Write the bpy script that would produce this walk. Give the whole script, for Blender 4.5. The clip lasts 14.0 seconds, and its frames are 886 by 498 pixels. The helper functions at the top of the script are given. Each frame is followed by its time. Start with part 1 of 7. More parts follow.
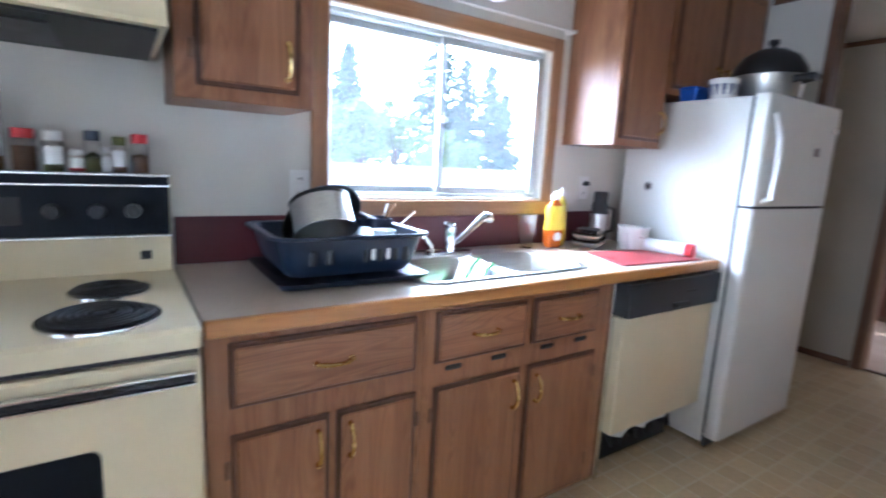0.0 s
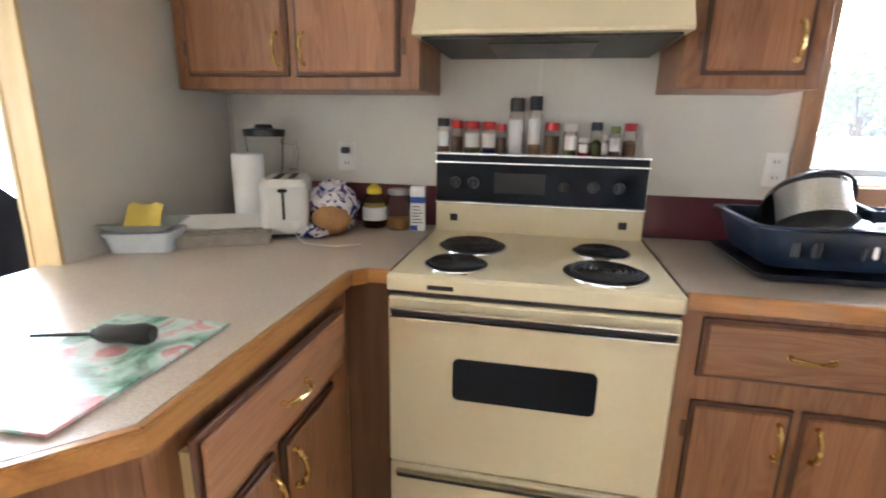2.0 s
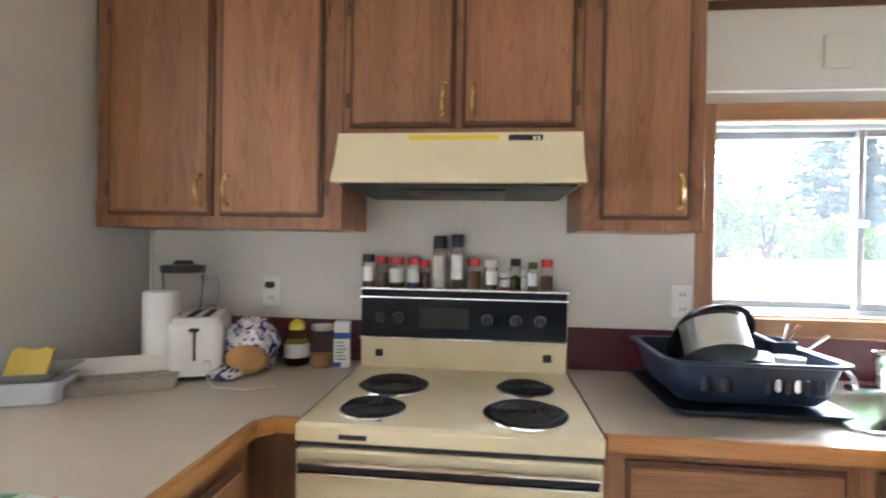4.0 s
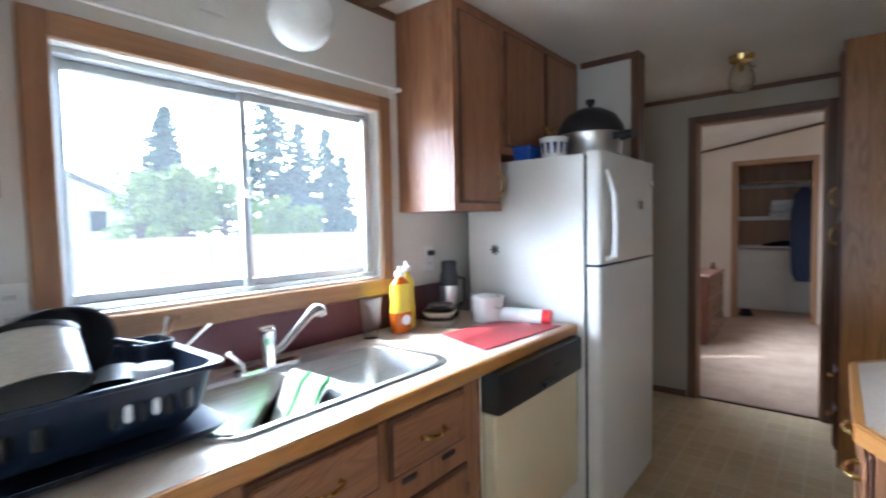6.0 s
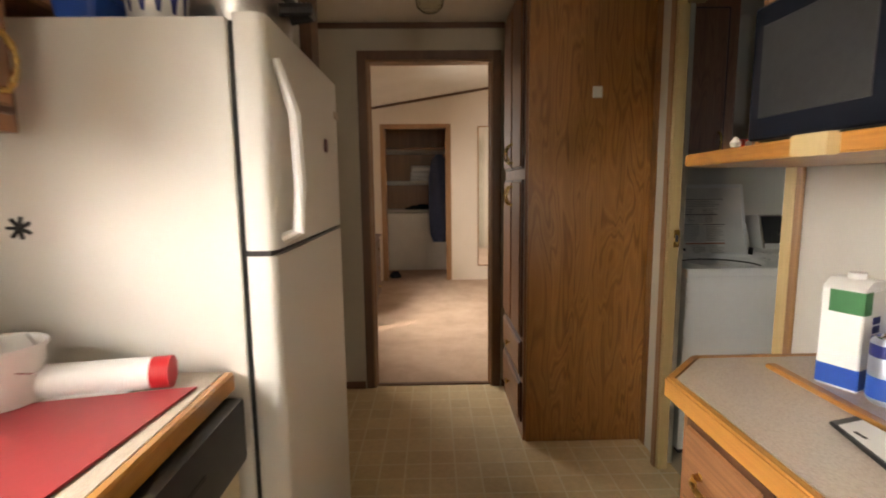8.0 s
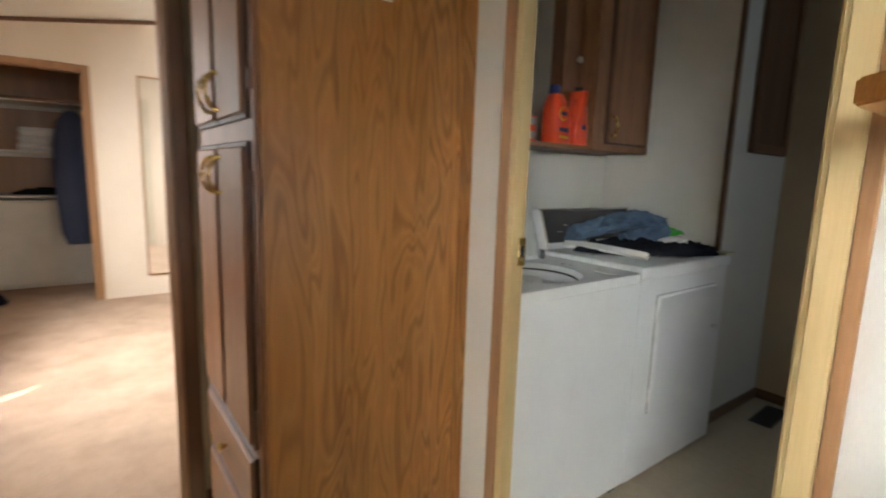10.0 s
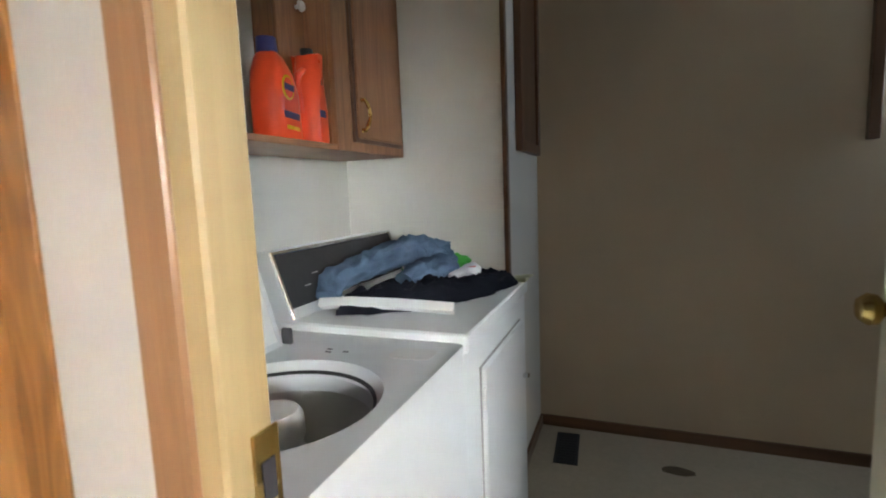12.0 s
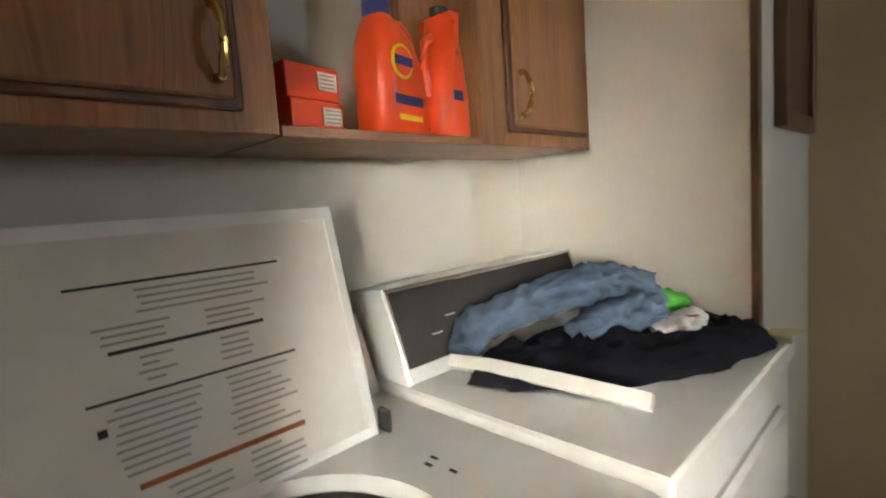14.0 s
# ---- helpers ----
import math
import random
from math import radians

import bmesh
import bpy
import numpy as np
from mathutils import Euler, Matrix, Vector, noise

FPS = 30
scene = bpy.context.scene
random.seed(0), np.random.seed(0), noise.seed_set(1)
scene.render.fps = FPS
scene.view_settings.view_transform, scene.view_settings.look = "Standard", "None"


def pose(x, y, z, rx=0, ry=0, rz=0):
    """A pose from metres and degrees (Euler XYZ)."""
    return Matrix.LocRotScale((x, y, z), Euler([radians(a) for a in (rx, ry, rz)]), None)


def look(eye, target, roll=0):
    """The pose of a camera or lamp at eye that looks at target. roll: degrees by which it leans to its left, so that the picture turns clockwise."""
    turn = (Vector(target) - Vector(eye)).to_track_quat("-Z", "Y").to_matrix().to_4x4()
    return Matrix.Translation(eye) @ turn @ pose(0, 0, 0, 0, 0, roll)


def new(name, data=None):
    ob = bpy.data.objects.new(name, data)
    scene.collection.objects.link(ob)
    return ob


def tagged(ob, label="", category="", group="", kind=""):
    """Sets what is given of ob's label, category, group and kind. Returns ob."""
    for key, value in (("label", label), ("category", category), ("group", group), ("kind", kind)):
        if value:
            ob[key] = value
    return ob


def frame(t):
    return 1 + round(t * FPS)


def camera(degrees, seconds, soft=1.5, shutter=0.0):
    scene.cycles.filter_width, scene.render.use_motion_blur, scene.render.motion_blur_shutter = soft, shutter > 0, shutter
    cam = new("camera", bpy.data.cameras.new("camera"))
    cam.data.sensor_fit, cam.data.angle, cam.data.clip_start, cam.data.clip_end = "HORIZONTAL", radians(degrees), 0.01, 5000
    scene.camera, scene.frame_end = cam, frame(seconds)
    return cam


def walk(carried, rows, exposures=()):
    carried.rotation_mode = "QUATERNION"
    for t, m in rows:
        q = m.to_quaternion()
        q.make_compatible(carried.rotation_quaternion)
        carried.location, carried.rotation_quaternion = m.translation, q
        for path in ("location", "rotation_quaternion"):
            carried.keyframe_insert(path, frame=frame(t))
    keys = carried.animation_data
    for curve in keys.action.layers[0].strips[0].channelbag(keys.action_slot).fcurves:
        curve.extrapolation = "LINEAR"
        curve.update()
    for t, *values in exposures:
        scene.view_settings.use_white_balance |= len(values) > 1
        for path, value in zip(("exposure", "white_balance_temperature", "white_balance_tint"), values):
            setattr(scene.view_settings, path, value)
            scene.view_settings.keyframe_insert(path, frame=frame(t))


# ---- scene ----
# ---------------------------------------------------------------- camera
cam = camera(84.4, 14.0, 1.9, 0.4)
PATH = [
    (0, (0.632, -1.762, 1.279), (1.719, -0.119, 0.934), 3.0),
    (0.5, (0.627, -1.78, 1.274), (1.242, 0.074, 0.842), 3.6),
    (1, (0.537, -1.812, 1.291), (0.717, 0.118, 0.8), 2.6),
    (1.5, (0.452, -1.846, 1.305), (0.301, 0.079, 0.783), 1.7),
    (2, (0.398, -1.867, 1.307), (0.015, 0.031, 0.807), 1.0),
    (2.2, (0.392, -1.871, 1.312), (-0.057, 0.02, 0.838), 0.7),
    (4.3, (0.545, -1.821, 1.371), (0.49, 0.178, 1.378), 0.2),
    (4.5, (0.598, -1.797, 1.376), (0.755, 0.196, 1.369), 0.3),
    (5, (0.714, -1.735, 1.363), (1.42, 0.136, 1.323), 0.3),
    (5.5, (0.814, -1.628, 1.356), (1.986, -0.008, 1.3), -0.6),
    (6, (0.925, -1.493, 1.348), (2.477, -0.236, 1.245), -1.2),
    (6.5, (1.125, -1.375, 1.327), (2.89, -0.443, 1.205), -0.3),
    (7, (1.361, -1.28, 1.322), (3.266, -0.686, 1.185), 0.4),
    (7.2, (1.473, -1.212, 1.317), (3.42, -0.783, 1.163), 0.2),
    (9.3, (2.63, -1.016, 1.283), (4.495, -1.675, 0.986), 1.0),
    (9.5, (2.776, -1.061, 1.282), (4.588, -1.867, 1.015), 1.6),
    (10, (3.036, -1.172, 1.255), (4.62, -2.354, 0.954), 1.8),
    (10.5, (3.254, -1.317, 1.283), (4.484, -2.863, 0.973), -0.6),
    (11, (3.429, -1.516, 1.253), (4.41, -3.24, 0.994), -0.9),
    (11.5, (3.567, -1.698, 1.255), (4.379, -3.508, 1.001), -1.4),
    (12, (3.695, -1.843, 1.258), (4.406, -3.698, 1.022), -2.2),
    (12.5, (3.729, -1.99, 1.252), (4.576, -3.786, 1.016), -1.3),
    (13, (3.731, -2.153, 1.25), (4.8, -3.825, 1.002), -0.8),
    (13.5, (3.785, -2.248, 1.26), (5.034, -3.791, 1.02), -0.9),
    (14, (3.826, -2.313, 1.281), (5.245, -3.708, 1.082), -4.0),
]
walk(cam, [(t, look(eye, target, roll)) for t, eye, target, roll in PATH], [(0, 2.35, 4900, 13), (1.0, 2.45, 5900, 16), (2.2, 2.6, 6000, 14), (4.3, 2.45, 5700, 12), (5.0, 2.27, 5500, 11), (5.5, 2.2, 5500, 11), (6.0, 1.9, 5300, 11), (6.5, 1.55, 6300, 13), (7.2, 1.45, 8200, 18), (9.3, 2.4, 8000, 16), (10.0, 2.55, 7000, 13), (10.8, 2.9, 6700, 13), (11.5, 3.2, 6200, 13), (12.1, 3.5, 6700, 14), (12.5, 3.6, 6800, 15), (13.0, 3.9, 7200, 14), (14.0, 3.9, 8200, 16)])

# ---------------------------------------------------------------- light
SUN_DIR = Vector((0.36, -0.47, -0.81)).normalized()
world = bpy.data.worlds.new("world")
scene.world = world
world.use_nodes = True
sky = world.node_tree.nodes.new("ShaderNodeTexSky")
sky.sky_type = "NISHITA"
sky.sun_disc = False
sky.sun_elevation = math.asin(-SUN_DIR.z)
sky.sun_rotation = math.atan2(-SUN_DIR.x, -SUN_DIR.y)
world.node_tree.links.new(sky.outputs[0], world.node_tree.nodes["Background"].inputs[0])
world.node_tree.nodes["Background"].inputs[1].default_value = 0.15
sun = new("sun", bpy.data.lights.new("sun", "SUN"))
sun.data.energy, sun.data.angle, sun.data.color = 2.6, radians(0.6), (1.0, 0.95, 0.86)
sun.rotation_mode = "QUATERNION"
sun.rotation_quaternion = SUN_DIR.to_track_quat("-Z", "Y")


def window_light(name, place, aim, w, h, power, spread=180):
    """An area lamp that stands in for sky light through a window's opening."""
    lamp = new(name, bpy.data.lights.new(name, "AREA"))
    lamp.data.shape, lamp.data.size, lamp.data.size_y, lamp.data.energy = "RECTANGLE", w, h, power
    lamp.data.color = (0.86, 0.94, 1.0)
    lamp.data.spread = radians(spread)
    lamp.matrix_world = look(place, aim)
    return lamp


window_light("dining_window_light", (-2.9, 0.16, 1.45), (-2.7, -2.0, 1.2), 1.7, 1.2, 25)
# fill lamp from the west, at a window that is only assumed
window_light("living_window_light", (-4.35, -2.2, 1.4), (-2.0, -2.2, 1.3), 1.8, 1.2, 11)
# cool fill for the washer and dryer fronts, at an added, unseen window
window_light("laundry_window_light", (2.15, -4.32, 1.60), (4.6, -3.3, 1.1), 0.14, 0.40, 0.65).data.color = (0.62, 0.80, 1.0)
window_light("bedroom_window_light", (6.55, -0.09, 1.40), (6.6, -2.0, 0.7), 1.3, 1.1, 33, 125)

# ---------------------------------------------------------------- materials
MATS = {}


def nodes_of(name):
    m = bpy.data.materials.new(name)
    m.use_nodes = True
    nt = m.node_tree
    return m, nt, nt.nodes["Principled BSDF"]


def ramp(nt, fac, stops):
    r = nt.nodes.new("ShaderNodeValToRGB")
    els = r.color_ramp.elements
    while len(els) < len(stops):
        els.new(0.5)
    for e, (p, c) in zip(els, stops):
        e.position, e.color = p, (*c, 1)
    nt.links.new(fac, r.inputs[0])
    return r.outputs[0]


def coords(nt, scale=(1, 1, 1), rot=(0, 0, 0)):
    tc = nt.nodes.new("ShaderNodeTexCoord")
    mp = nt.nodes.new("ShaderNodeMapping")
    mp.inputs["Scale"].default_value = scale
    mp.inputs["Rotation"].default_value = rot
    nt.links.new(tc.outputs["Object"], mp.inputs[0])
    return mp.outputs[0]


def noise_tex(nt, vec, scale, detail=4.0, rough=0.55, dist=0.0):
    n = nt.nodes.new("ShaderNodeTexNoise")
    n.inputs["Scale"].default_value = scale
    n.inputs["Detail"].default_value = detail
    n.inputs["Roughness"].default_value = rough
    n.inputs["Distortion"].default_value = dist
    nt.links.new(vec, n.inputs["Vector"])
    return n.outputs["Fac"]


def mix(nt, fac, a, b, mode="MIX"):
    n = nt.nodes.new("ShaderNodeMix")
    n.data_type, n.blend_type = "RGBA", mode
    for sock, v in ((n.inputs[0], fac), (n.inputs[6], a), (n.inputs[7], b)):
        if isinstance(v, (int, float)):
            sock.default_value = v
        elif isinstance(v, tuple):
            sock.default_value = (*v, 1)
        else:
            nt.links.new(v, sock)
    return n.outputs[2]


def bump(nt, bsdf, height, strength, distance=0.002):
    b = nt.nodes.new("ShaderNodeBump")
    b.inputs["Strength"].default_value, b.inputs["Distance"].default_value = strength, distance
    nt.links.new(height, b.inputs["Height"])
    nt.links.new(b.outputs[0], bsdf.inputs["Normal"])


def plain(name, c, rough=0.5, metal=0.0, var=0.12, scale=6.0, grain=60.0, bumps=0.1, coat=0.0, spec=0.5):
    """Painted, plastic, metal or cloth surface with blotches, fine grain and faint relief."""
    m, nt, b = nodes_of(name)
    v = coords(nt)
    big, fine = noise_tex(nt, v, scale), noise_tex(nt, v, grain, 3)
    dark = tuple(x * (1 - var) for x in c)
    lite = tuple(min(1, x * (1 + var * 0.6)) for x in c)
    col = ramp(nt, big, [(0.3, dark), (0.7, lite)])
    col = mix(nt, 0.25, col, ramp(nt, fine, [(0.3, dark), (0.7, lite)]))
    nt.links.new(col, b.inputs["Base Color"])
    rr = nt.nodes.new("ShaderNodeMapRange")
    rr.inputs[3].default_value, rr.inputs[4].default_value = max(0.02, rough - 0.08), min(1, rough + 0.1)
    nt.links.new(big, rr.inputs[0])
    nt.links.new(rr.outputs[0], b.inputs["Roughness"])
    b.inputs["Metallic"].default_value = metal
    b.inputs["Coat Weight"].default_value = coat
    b.inputs["Specular IOR Level"].default_value = spec
    if bumps:
        bump(nt, b, fine, bumps)
    MATS[name] = m
    return m


def wood(name, light, mid, dark, axis="z", rough=0.42, cathedral=0.65, coat=0.15, planks=0.0, figure=120.0):
    """Printed or veneered oak: long pores, broad flame figure and a random shift from piece to piece."""
    m, nt, b = nodes_of(name)
    tc = nt.nodes.new("ShaderNodeTexCoord")
    info = nt.nodes.new("ShaderNodeObjectInfo")
    off = nt.nodes.new("ShaderNodeVectorMath")
    off.operation = "MULTIPLY_ADD"
    off.inputs[1].default_value = (7.3, 5.1, 9.7)
    nt.links.new(info.outputs["Random"], off.inputs[0])
    nt.links.new(tc.outputs["Object"], off.inputs[2])
    if planks:
        sep = nt.nodes.new("ShaderNodeSeparateXYZ")
        nt.links.new(tc.outputs["Object"], sep.inputs[0])
        cell = nt.nodes.new("ShaderNodeMath")
        cell.operation, cell.inputs[1].default_value = "SNAP", planks
        nt.links.new(sep.outputs["Y"], cell.inputs[0])
        wn = nt.nodes.new("ShaderNodeTexWhiteNoise")
        wn.noise_dimensions = "1D"
        nt.links.new(cell.outputs[0], wn.inputs["W"])
        apart = nt.nodes.new("ShaderNodeVectorMath")
        apart.operation = "MULTIPLY_ADD"
        apart.inputs[1].default_value = (0.0, 3.0, 17.0)
        nt.links.new(wn.outputs["Value"], apart.inputs[0])
        nt.links.new(off.outputs[0], apart.inputs[2])
        off = apart
    long = {"x": (0, 1, 1), "y": (1, 0, 1), "z": (1, 1, 0)}[axis]

    def stretched(across, along):
        mp = nt.nodes.new("ShaderNodeMapping")
        mp.inputs["Scale"].default_value = tuple(across if f else along for f in long)
        nt.links.new(off.outputs[0], mp.inputs[0])
        return mp.outputs[0]
    pores = noise_tex(nt, stretched(190, 6), 1.0, 6, 0.7)
    streak = noise_tex(nt, stretched(13, 0.7), 1.0, 5, 0.6, 0.8)
    # flame figure: contour lines of a slow, stretched noise
    slow = noise_tex(nt, stretched(9.0, 0.75 if figure > 100 else 1.3), 1.0, 2.5, 0.45, 0.5)
    times = nt.nodes.new("ShaderNodeMath")
    times.operation, times.inputs[1].default_value = "MULTIPLY", figure
    nt.links.new(slow, times.inputs[0])
    wave = nt.nodes.new("ShaderNodeMath")
    wave.operation = "SINE"
    nt.links.new(times.outputs[0], wave.inputs[0])
    lines = nt.nodes.new("ShaderNodeMapRange")
    lines.inputs[1].default_value, lines.inputs[2].default_value = -1.0, 1.0
    nt.links.new(wave.outputs[0], lines.inputs[0])
    col = ramp(nt, streak, [(0.28, dark), (0.5, mid), (0.74, light)])
    col = mix(nt, cathedral * 0.5, col, ramp(nt, lines.outputs[0], [(0.0, dark), (0.22, mid), (0.6, light), (1.0, mid)]))
    col = mix(nt, 0.22, col, ramp(nt, pores, [(0.3, dark), (0.55, mid), (0.8, light)]))
    if planks:
        col = mix(nt, ramp(nt, wn.outputs["Value"], [(0.0, (0.0, 0.0, 0.0)), (1.0, (0.6, 0.6, 0.6))]), col, mid)
    hue = nt.nodes.new("ShaderNodeHueSaturation")
    vr = nt.nodes.new("ShaderNodeMapRange")
    vr.inputs[3].default_value, vr.inputs[4].default_value = 0.88, 1.12
    nt.links.new(info.outputs["Random"], vr.inputs[0])
    nt.links.new(vr.outputs[0], hue.inputs["Value"])
    nt.links.new(col, hue.inputs["Color"])
    nt.links.new(hue.outputs[0], b.inputs["Base Color"])
    b.inputs["Roughness"].default_value = rough
    b.inputs["Coat Weight"].default_value, b.inputs["Coat Roughness"].default_value = coat, 0.25
    bump(nt, b, pores, 0.25, 0.0008)
    MATS[name] = m
    return m


OAK = ((0.41, 0.195, 0.09), (0.28, 0.121, 0.053), (0.135, 0.052, 0.024))
oak_z = wood("oak_upright", *OAK, "z")
oak_x = wood("oak_lengthwise", *OAK, "x")
oak_y = wood("oak_crosswise", *OAK, "y")
oak_lip = wood("oak_routed_edge", (0.16, 0.065, 0.03), (0.10, 0.04, 0.02), (0.06, 0.022, 0.012), "z", cathedral=0.1)
panel_wood = wood("pantry_panelling", (0.50, 0.25, 0.08), (0.35, 0.155, 0.045), (0.13, 0.048, 0.014), "z", 0.36, 1.25, 0.15, 0.117, 62.0)
trim_dark = wood("dark_trim", (0.20, 0.10, 0.05), (0.14, 0.065, 0.03), (0.08, 0.035, 0.018), "z", cathedral=0.1)
trim_x = wood("dark_trim_long", (0.20, 0.10, 0.05), (0.14, 0.065, 0.03), (0.08, 0.035, 0.018), "x", cathedral=0.1)
trim_y = wood("dark_trim_cross", (0.20, 0.10, 0.05), (0.14, 0.065, 0.03), (0.08, 0.035, 0.018), "y", cathedral=0.1)
edge_x = wood("oak_nosing_x", (0.58, 0.28, 0.075), (0.44, 0.19, 0.045), (0.22, 0.085, 0.02), "x", 0.3, 0.3, 0.4)
edge_y = wood("oak_nosing_y", (0.58, 0.28, 0.075), (0.44, 0.19, 0.045), (0.22, 0.085, 0.02), "y", 0.3, 0.3, 0.4)
sill_wood = wood("window_casing_oak", (0.46, 0.25, 0.12), (0.36, 0.185, 0.085), (0.24, 0.115, 0.05), "x", 0.35, 0.3)
casing_z = wood("casing_upright_oak", (0.42, 0.23, 0.11), (0.32, 0.165, 0.075), (0.21, 0.10, 0.045), "z", 0.38, 0.3)
pine = wood("pale_jamb_pine", (0.64, 0.49, 0.25), (0.58, 0.43, 0.21), (0.46, 0.33, 0.15), "z", 0.5, 0.25, 0.05)
slat_wood = wood("weathered_fence", (0.66, 0.50, 0.35), (0.54, 0.39, 0.26), (0.36, 0.26, 0.17), "z", 0.85, 0.2, 0.0)


def vinyl_wall(name, c, warm):
    m, nt, b = nodes_of(name)
    v = coords(nt)
    cloth = noise_tex(nt, coords(nt, (420, 420, 60)), 1.0, 2)
    blot = noise_tex(nt, v, 1.3, 4)
    col = ramp(nt, blot, [(0.3, warm), (0.7, c)])
    col = mix(nt, 0.12, col, ramp(nt, cloth, [(0.35, tuple(x * 0.75 for x in c)), (0.65, c)]))
    nt.links.new(col, b.inputs["Base Color"])
    b.inputs["Roughness"].default_value = 0.55
    bump(nt, b, cloth, 0.18, 0.0006)
    MATS[name] = m
    return m


wall_white = vinyl_wall("vinyl_wall", (0.70, 0.68, 0.62), (0.62, 0.59, 0.53))
wall_tan = vinyl_wall("tan_vinyl_wall", (0.50, 0.44, 0.34), (0.43, 0.37, 0.28))
wall_beige = vinyl_wall("laundry_vinyl_wall", (0.68, 0.55, 0.40), (0.61, 0.49, 0.35))
wall_pink = vinyl_wall("bedroom_wall", (0.74, 0.63, 0.52), (0.66, 0.56, 0.45))


def ceiling_mat():
    m, nt, b = nodes_of("textured_ceiling")
    v = coords(nt)
    f = noise_tex(nt, v, 90, 5, 0.7)
    col = ramp(nt, noise_tex(nt, v, 1.5), [(0.3, (0.68, 0.65, 0.58)), (0.7, (0.78, 0.75, 0.69))])
    nt.links.new(col, b.inputs["Base Color"])
    b.inputs["Roughness"].default_value = 0.9
    bump(nt, b, f, 0.7, 0.004)
    return m


def vinyl_floor(name, tile, lo, hi, line):
    """Sheet vinyl printed with small squares; worn and slightly glossy."""
    m, nt, b = nodes_of(name)
    br = nt.nodes.new("ShaderNodeTexBrick")
    br.offset, br.squash = 0.0, 1.0
    for k, val in (("Scale", 1.0), ("Brick Width", tile), ("Row Height", tile), ("Mortar Size", tile * 0.05), ("Mortar Smooth", 0.6), ("Bias", 0.0)):
        br.inputs[k].default_value = val
    br.inputs["Color1"].default_value, br.inputs["Color2"].default_value = (*lo, 1), (*hi, 1)
    br.inputs["Mortar"].default_value = (*line, 1)
    v = coords(nt)
    nt.links.new(v, br.inputs["Vector"])
    marble = noise_tex(nt, v, 34, 6, 0.65, 0.8)
    col = mix(nt, 0.35, br.outputs["Color"], ramp(nt, marble, [(0.3, tuple(x * 0.72 for x in lo)), (0.7, hi)]))
    dirt = noise_tex(nt, v, 2.2, 6, 0.7)
    col = mix(nt, ramp(nt, dirt, [(0.58, (0, 0, 0)), (0.85, (0.5, 0.5, 0.5))]), col, tuple(x * 0.55 for x in lo))
    nt.links.new(col, b.inputs["Base Color"])
    b.inputs["Roughness"].default_value = 0.3
    bump(nt, b, marble, 0.08, 0.001)
    MATS[name] = m
    return m


def carpet_mat():
    m, nt, b = nodes_of("worn_carpet")
    v = coords(nt)
    f = noise_tex(nt, v, 260, 3, 0.8)
    blot = noise_tex(nt, v, 3.2, 6, 0.65)
    col = ramp(nt, blot, [(0.28, (0.30, 0.175, 0.105)), (0.5, (0.45, 0.285, 0.185)), (0.75, (0.56, 0.385, 0.265))])
    col = mix(nt, 0.35, col, ramp(nt, f, [(0.3, (0.26, 0.18, 0.13)), (0.7, (0.64, 0.52, 0.42))]))
    nt.links.new(col, b.inputs["Base Color"])
    b.inputs["Roughness"].default_value = 1.0
    bump(nt, b, f, 0.9, 0.006)
    return m


def laminate():
    m, nt, b = nodes_of("speckled_laminate")
    v = coords(nt)
    f = noise_tex(nt, v, 240, 3, 0.7)
    s = noise_tex(nt, v, 3.0, 5)
    col = ramp(nt, f, [(0.35, (0.42, 0.34, 0.27)), (0.5, (0.54, 0.46, 0.38)), (0.68, (0.62, 0.55, 0.47))])
    col = mix(nt, 0.25, col, ramp(nt, s, [(0.3, (0.46, 0.38, 0.31)), (0.7, (0.62, 0.54, 0.46))]))
    nt.links.new(col, b.inputs["Base Color"])
    b.inputs["Roughness"].default_value = 0.3
    b.inputs["Coat Weight"].default_value = 0.15
    MATS["laminate"] = m
    return m


def steel_mat(name="brushed_steel", c=(0.72, 0.72, 0.70), rough=0.30, axis=(4, 220, 220)):
    m, nt, b = nodes_of(name)
    f = noise_tex(nt, coords(nt, axis), 1.0, 3)
    col = ramp(nt, f, [(0.3, tuple(x * 0.8 for x in c)), (0.7, c)])
    nt.links.new(col, b.inputs["Base Color"])
    b.inputs["Metallic"].default_value = 1.0
    rr = nt.nodes.new("ShaderNodeMapRange")
    rr.inputs[3].default_value, rr.inputs[4].default_value = rough - 0.07, rough + 0.1
    nt.links.new(f, rr.inputs[0])
    nt.links.new(rr.outputs[0], b.inputs["Roughness"])
    return m


def glass_mat(name, c=(1, 1, 1), rough=0.0, ior=1.45):
    m, nt, b = nodes_of(name)
    b.inputs["Base Color"].default_value = (*c, 1)
    b.inputs["Transmission Weight"].default_value = 1.0
    b.inputs["Roughness"].default_value = rough
    b.inputs["IOR"].default_value = ior
    return m


def check_cloth():
    m, nt, b = nodes_of("red_gingham")
    ck = nt.nodes.new("ShaderNodeTexChecker")
    ck.inputs["Scale"].default_value = 30
    ck.inputs["Color1"].default_value, ck.inputs["Color2"].default_value = (0.55, 0.03, 0.04, 1), (0.8, 0.78, 0.74, 1)
    nt.links.new(coords(nt), ck.inputs["Vector"])
    nt.links.new(ck.outputs[0], b.inputs["Base Color"])
    b.inputs["Roughness"].default_value = 0.95
    b.inputs["Transmission Weight"].default_value = 0.15
    return m


def leaf_mat(name, a, c):
    m, nt, b = nodes_of(name)
    g = nt.nodes.new("ShaderNodeNewGeometry")
    col = ramp(nt, g.outputs["Random Per Island"], [(0.0, a), (1.0, c)])
    nt.links.new(col, b.inputs["Base Color"])
    b.inputs["Roughness"].default_value = 0.7
    return m


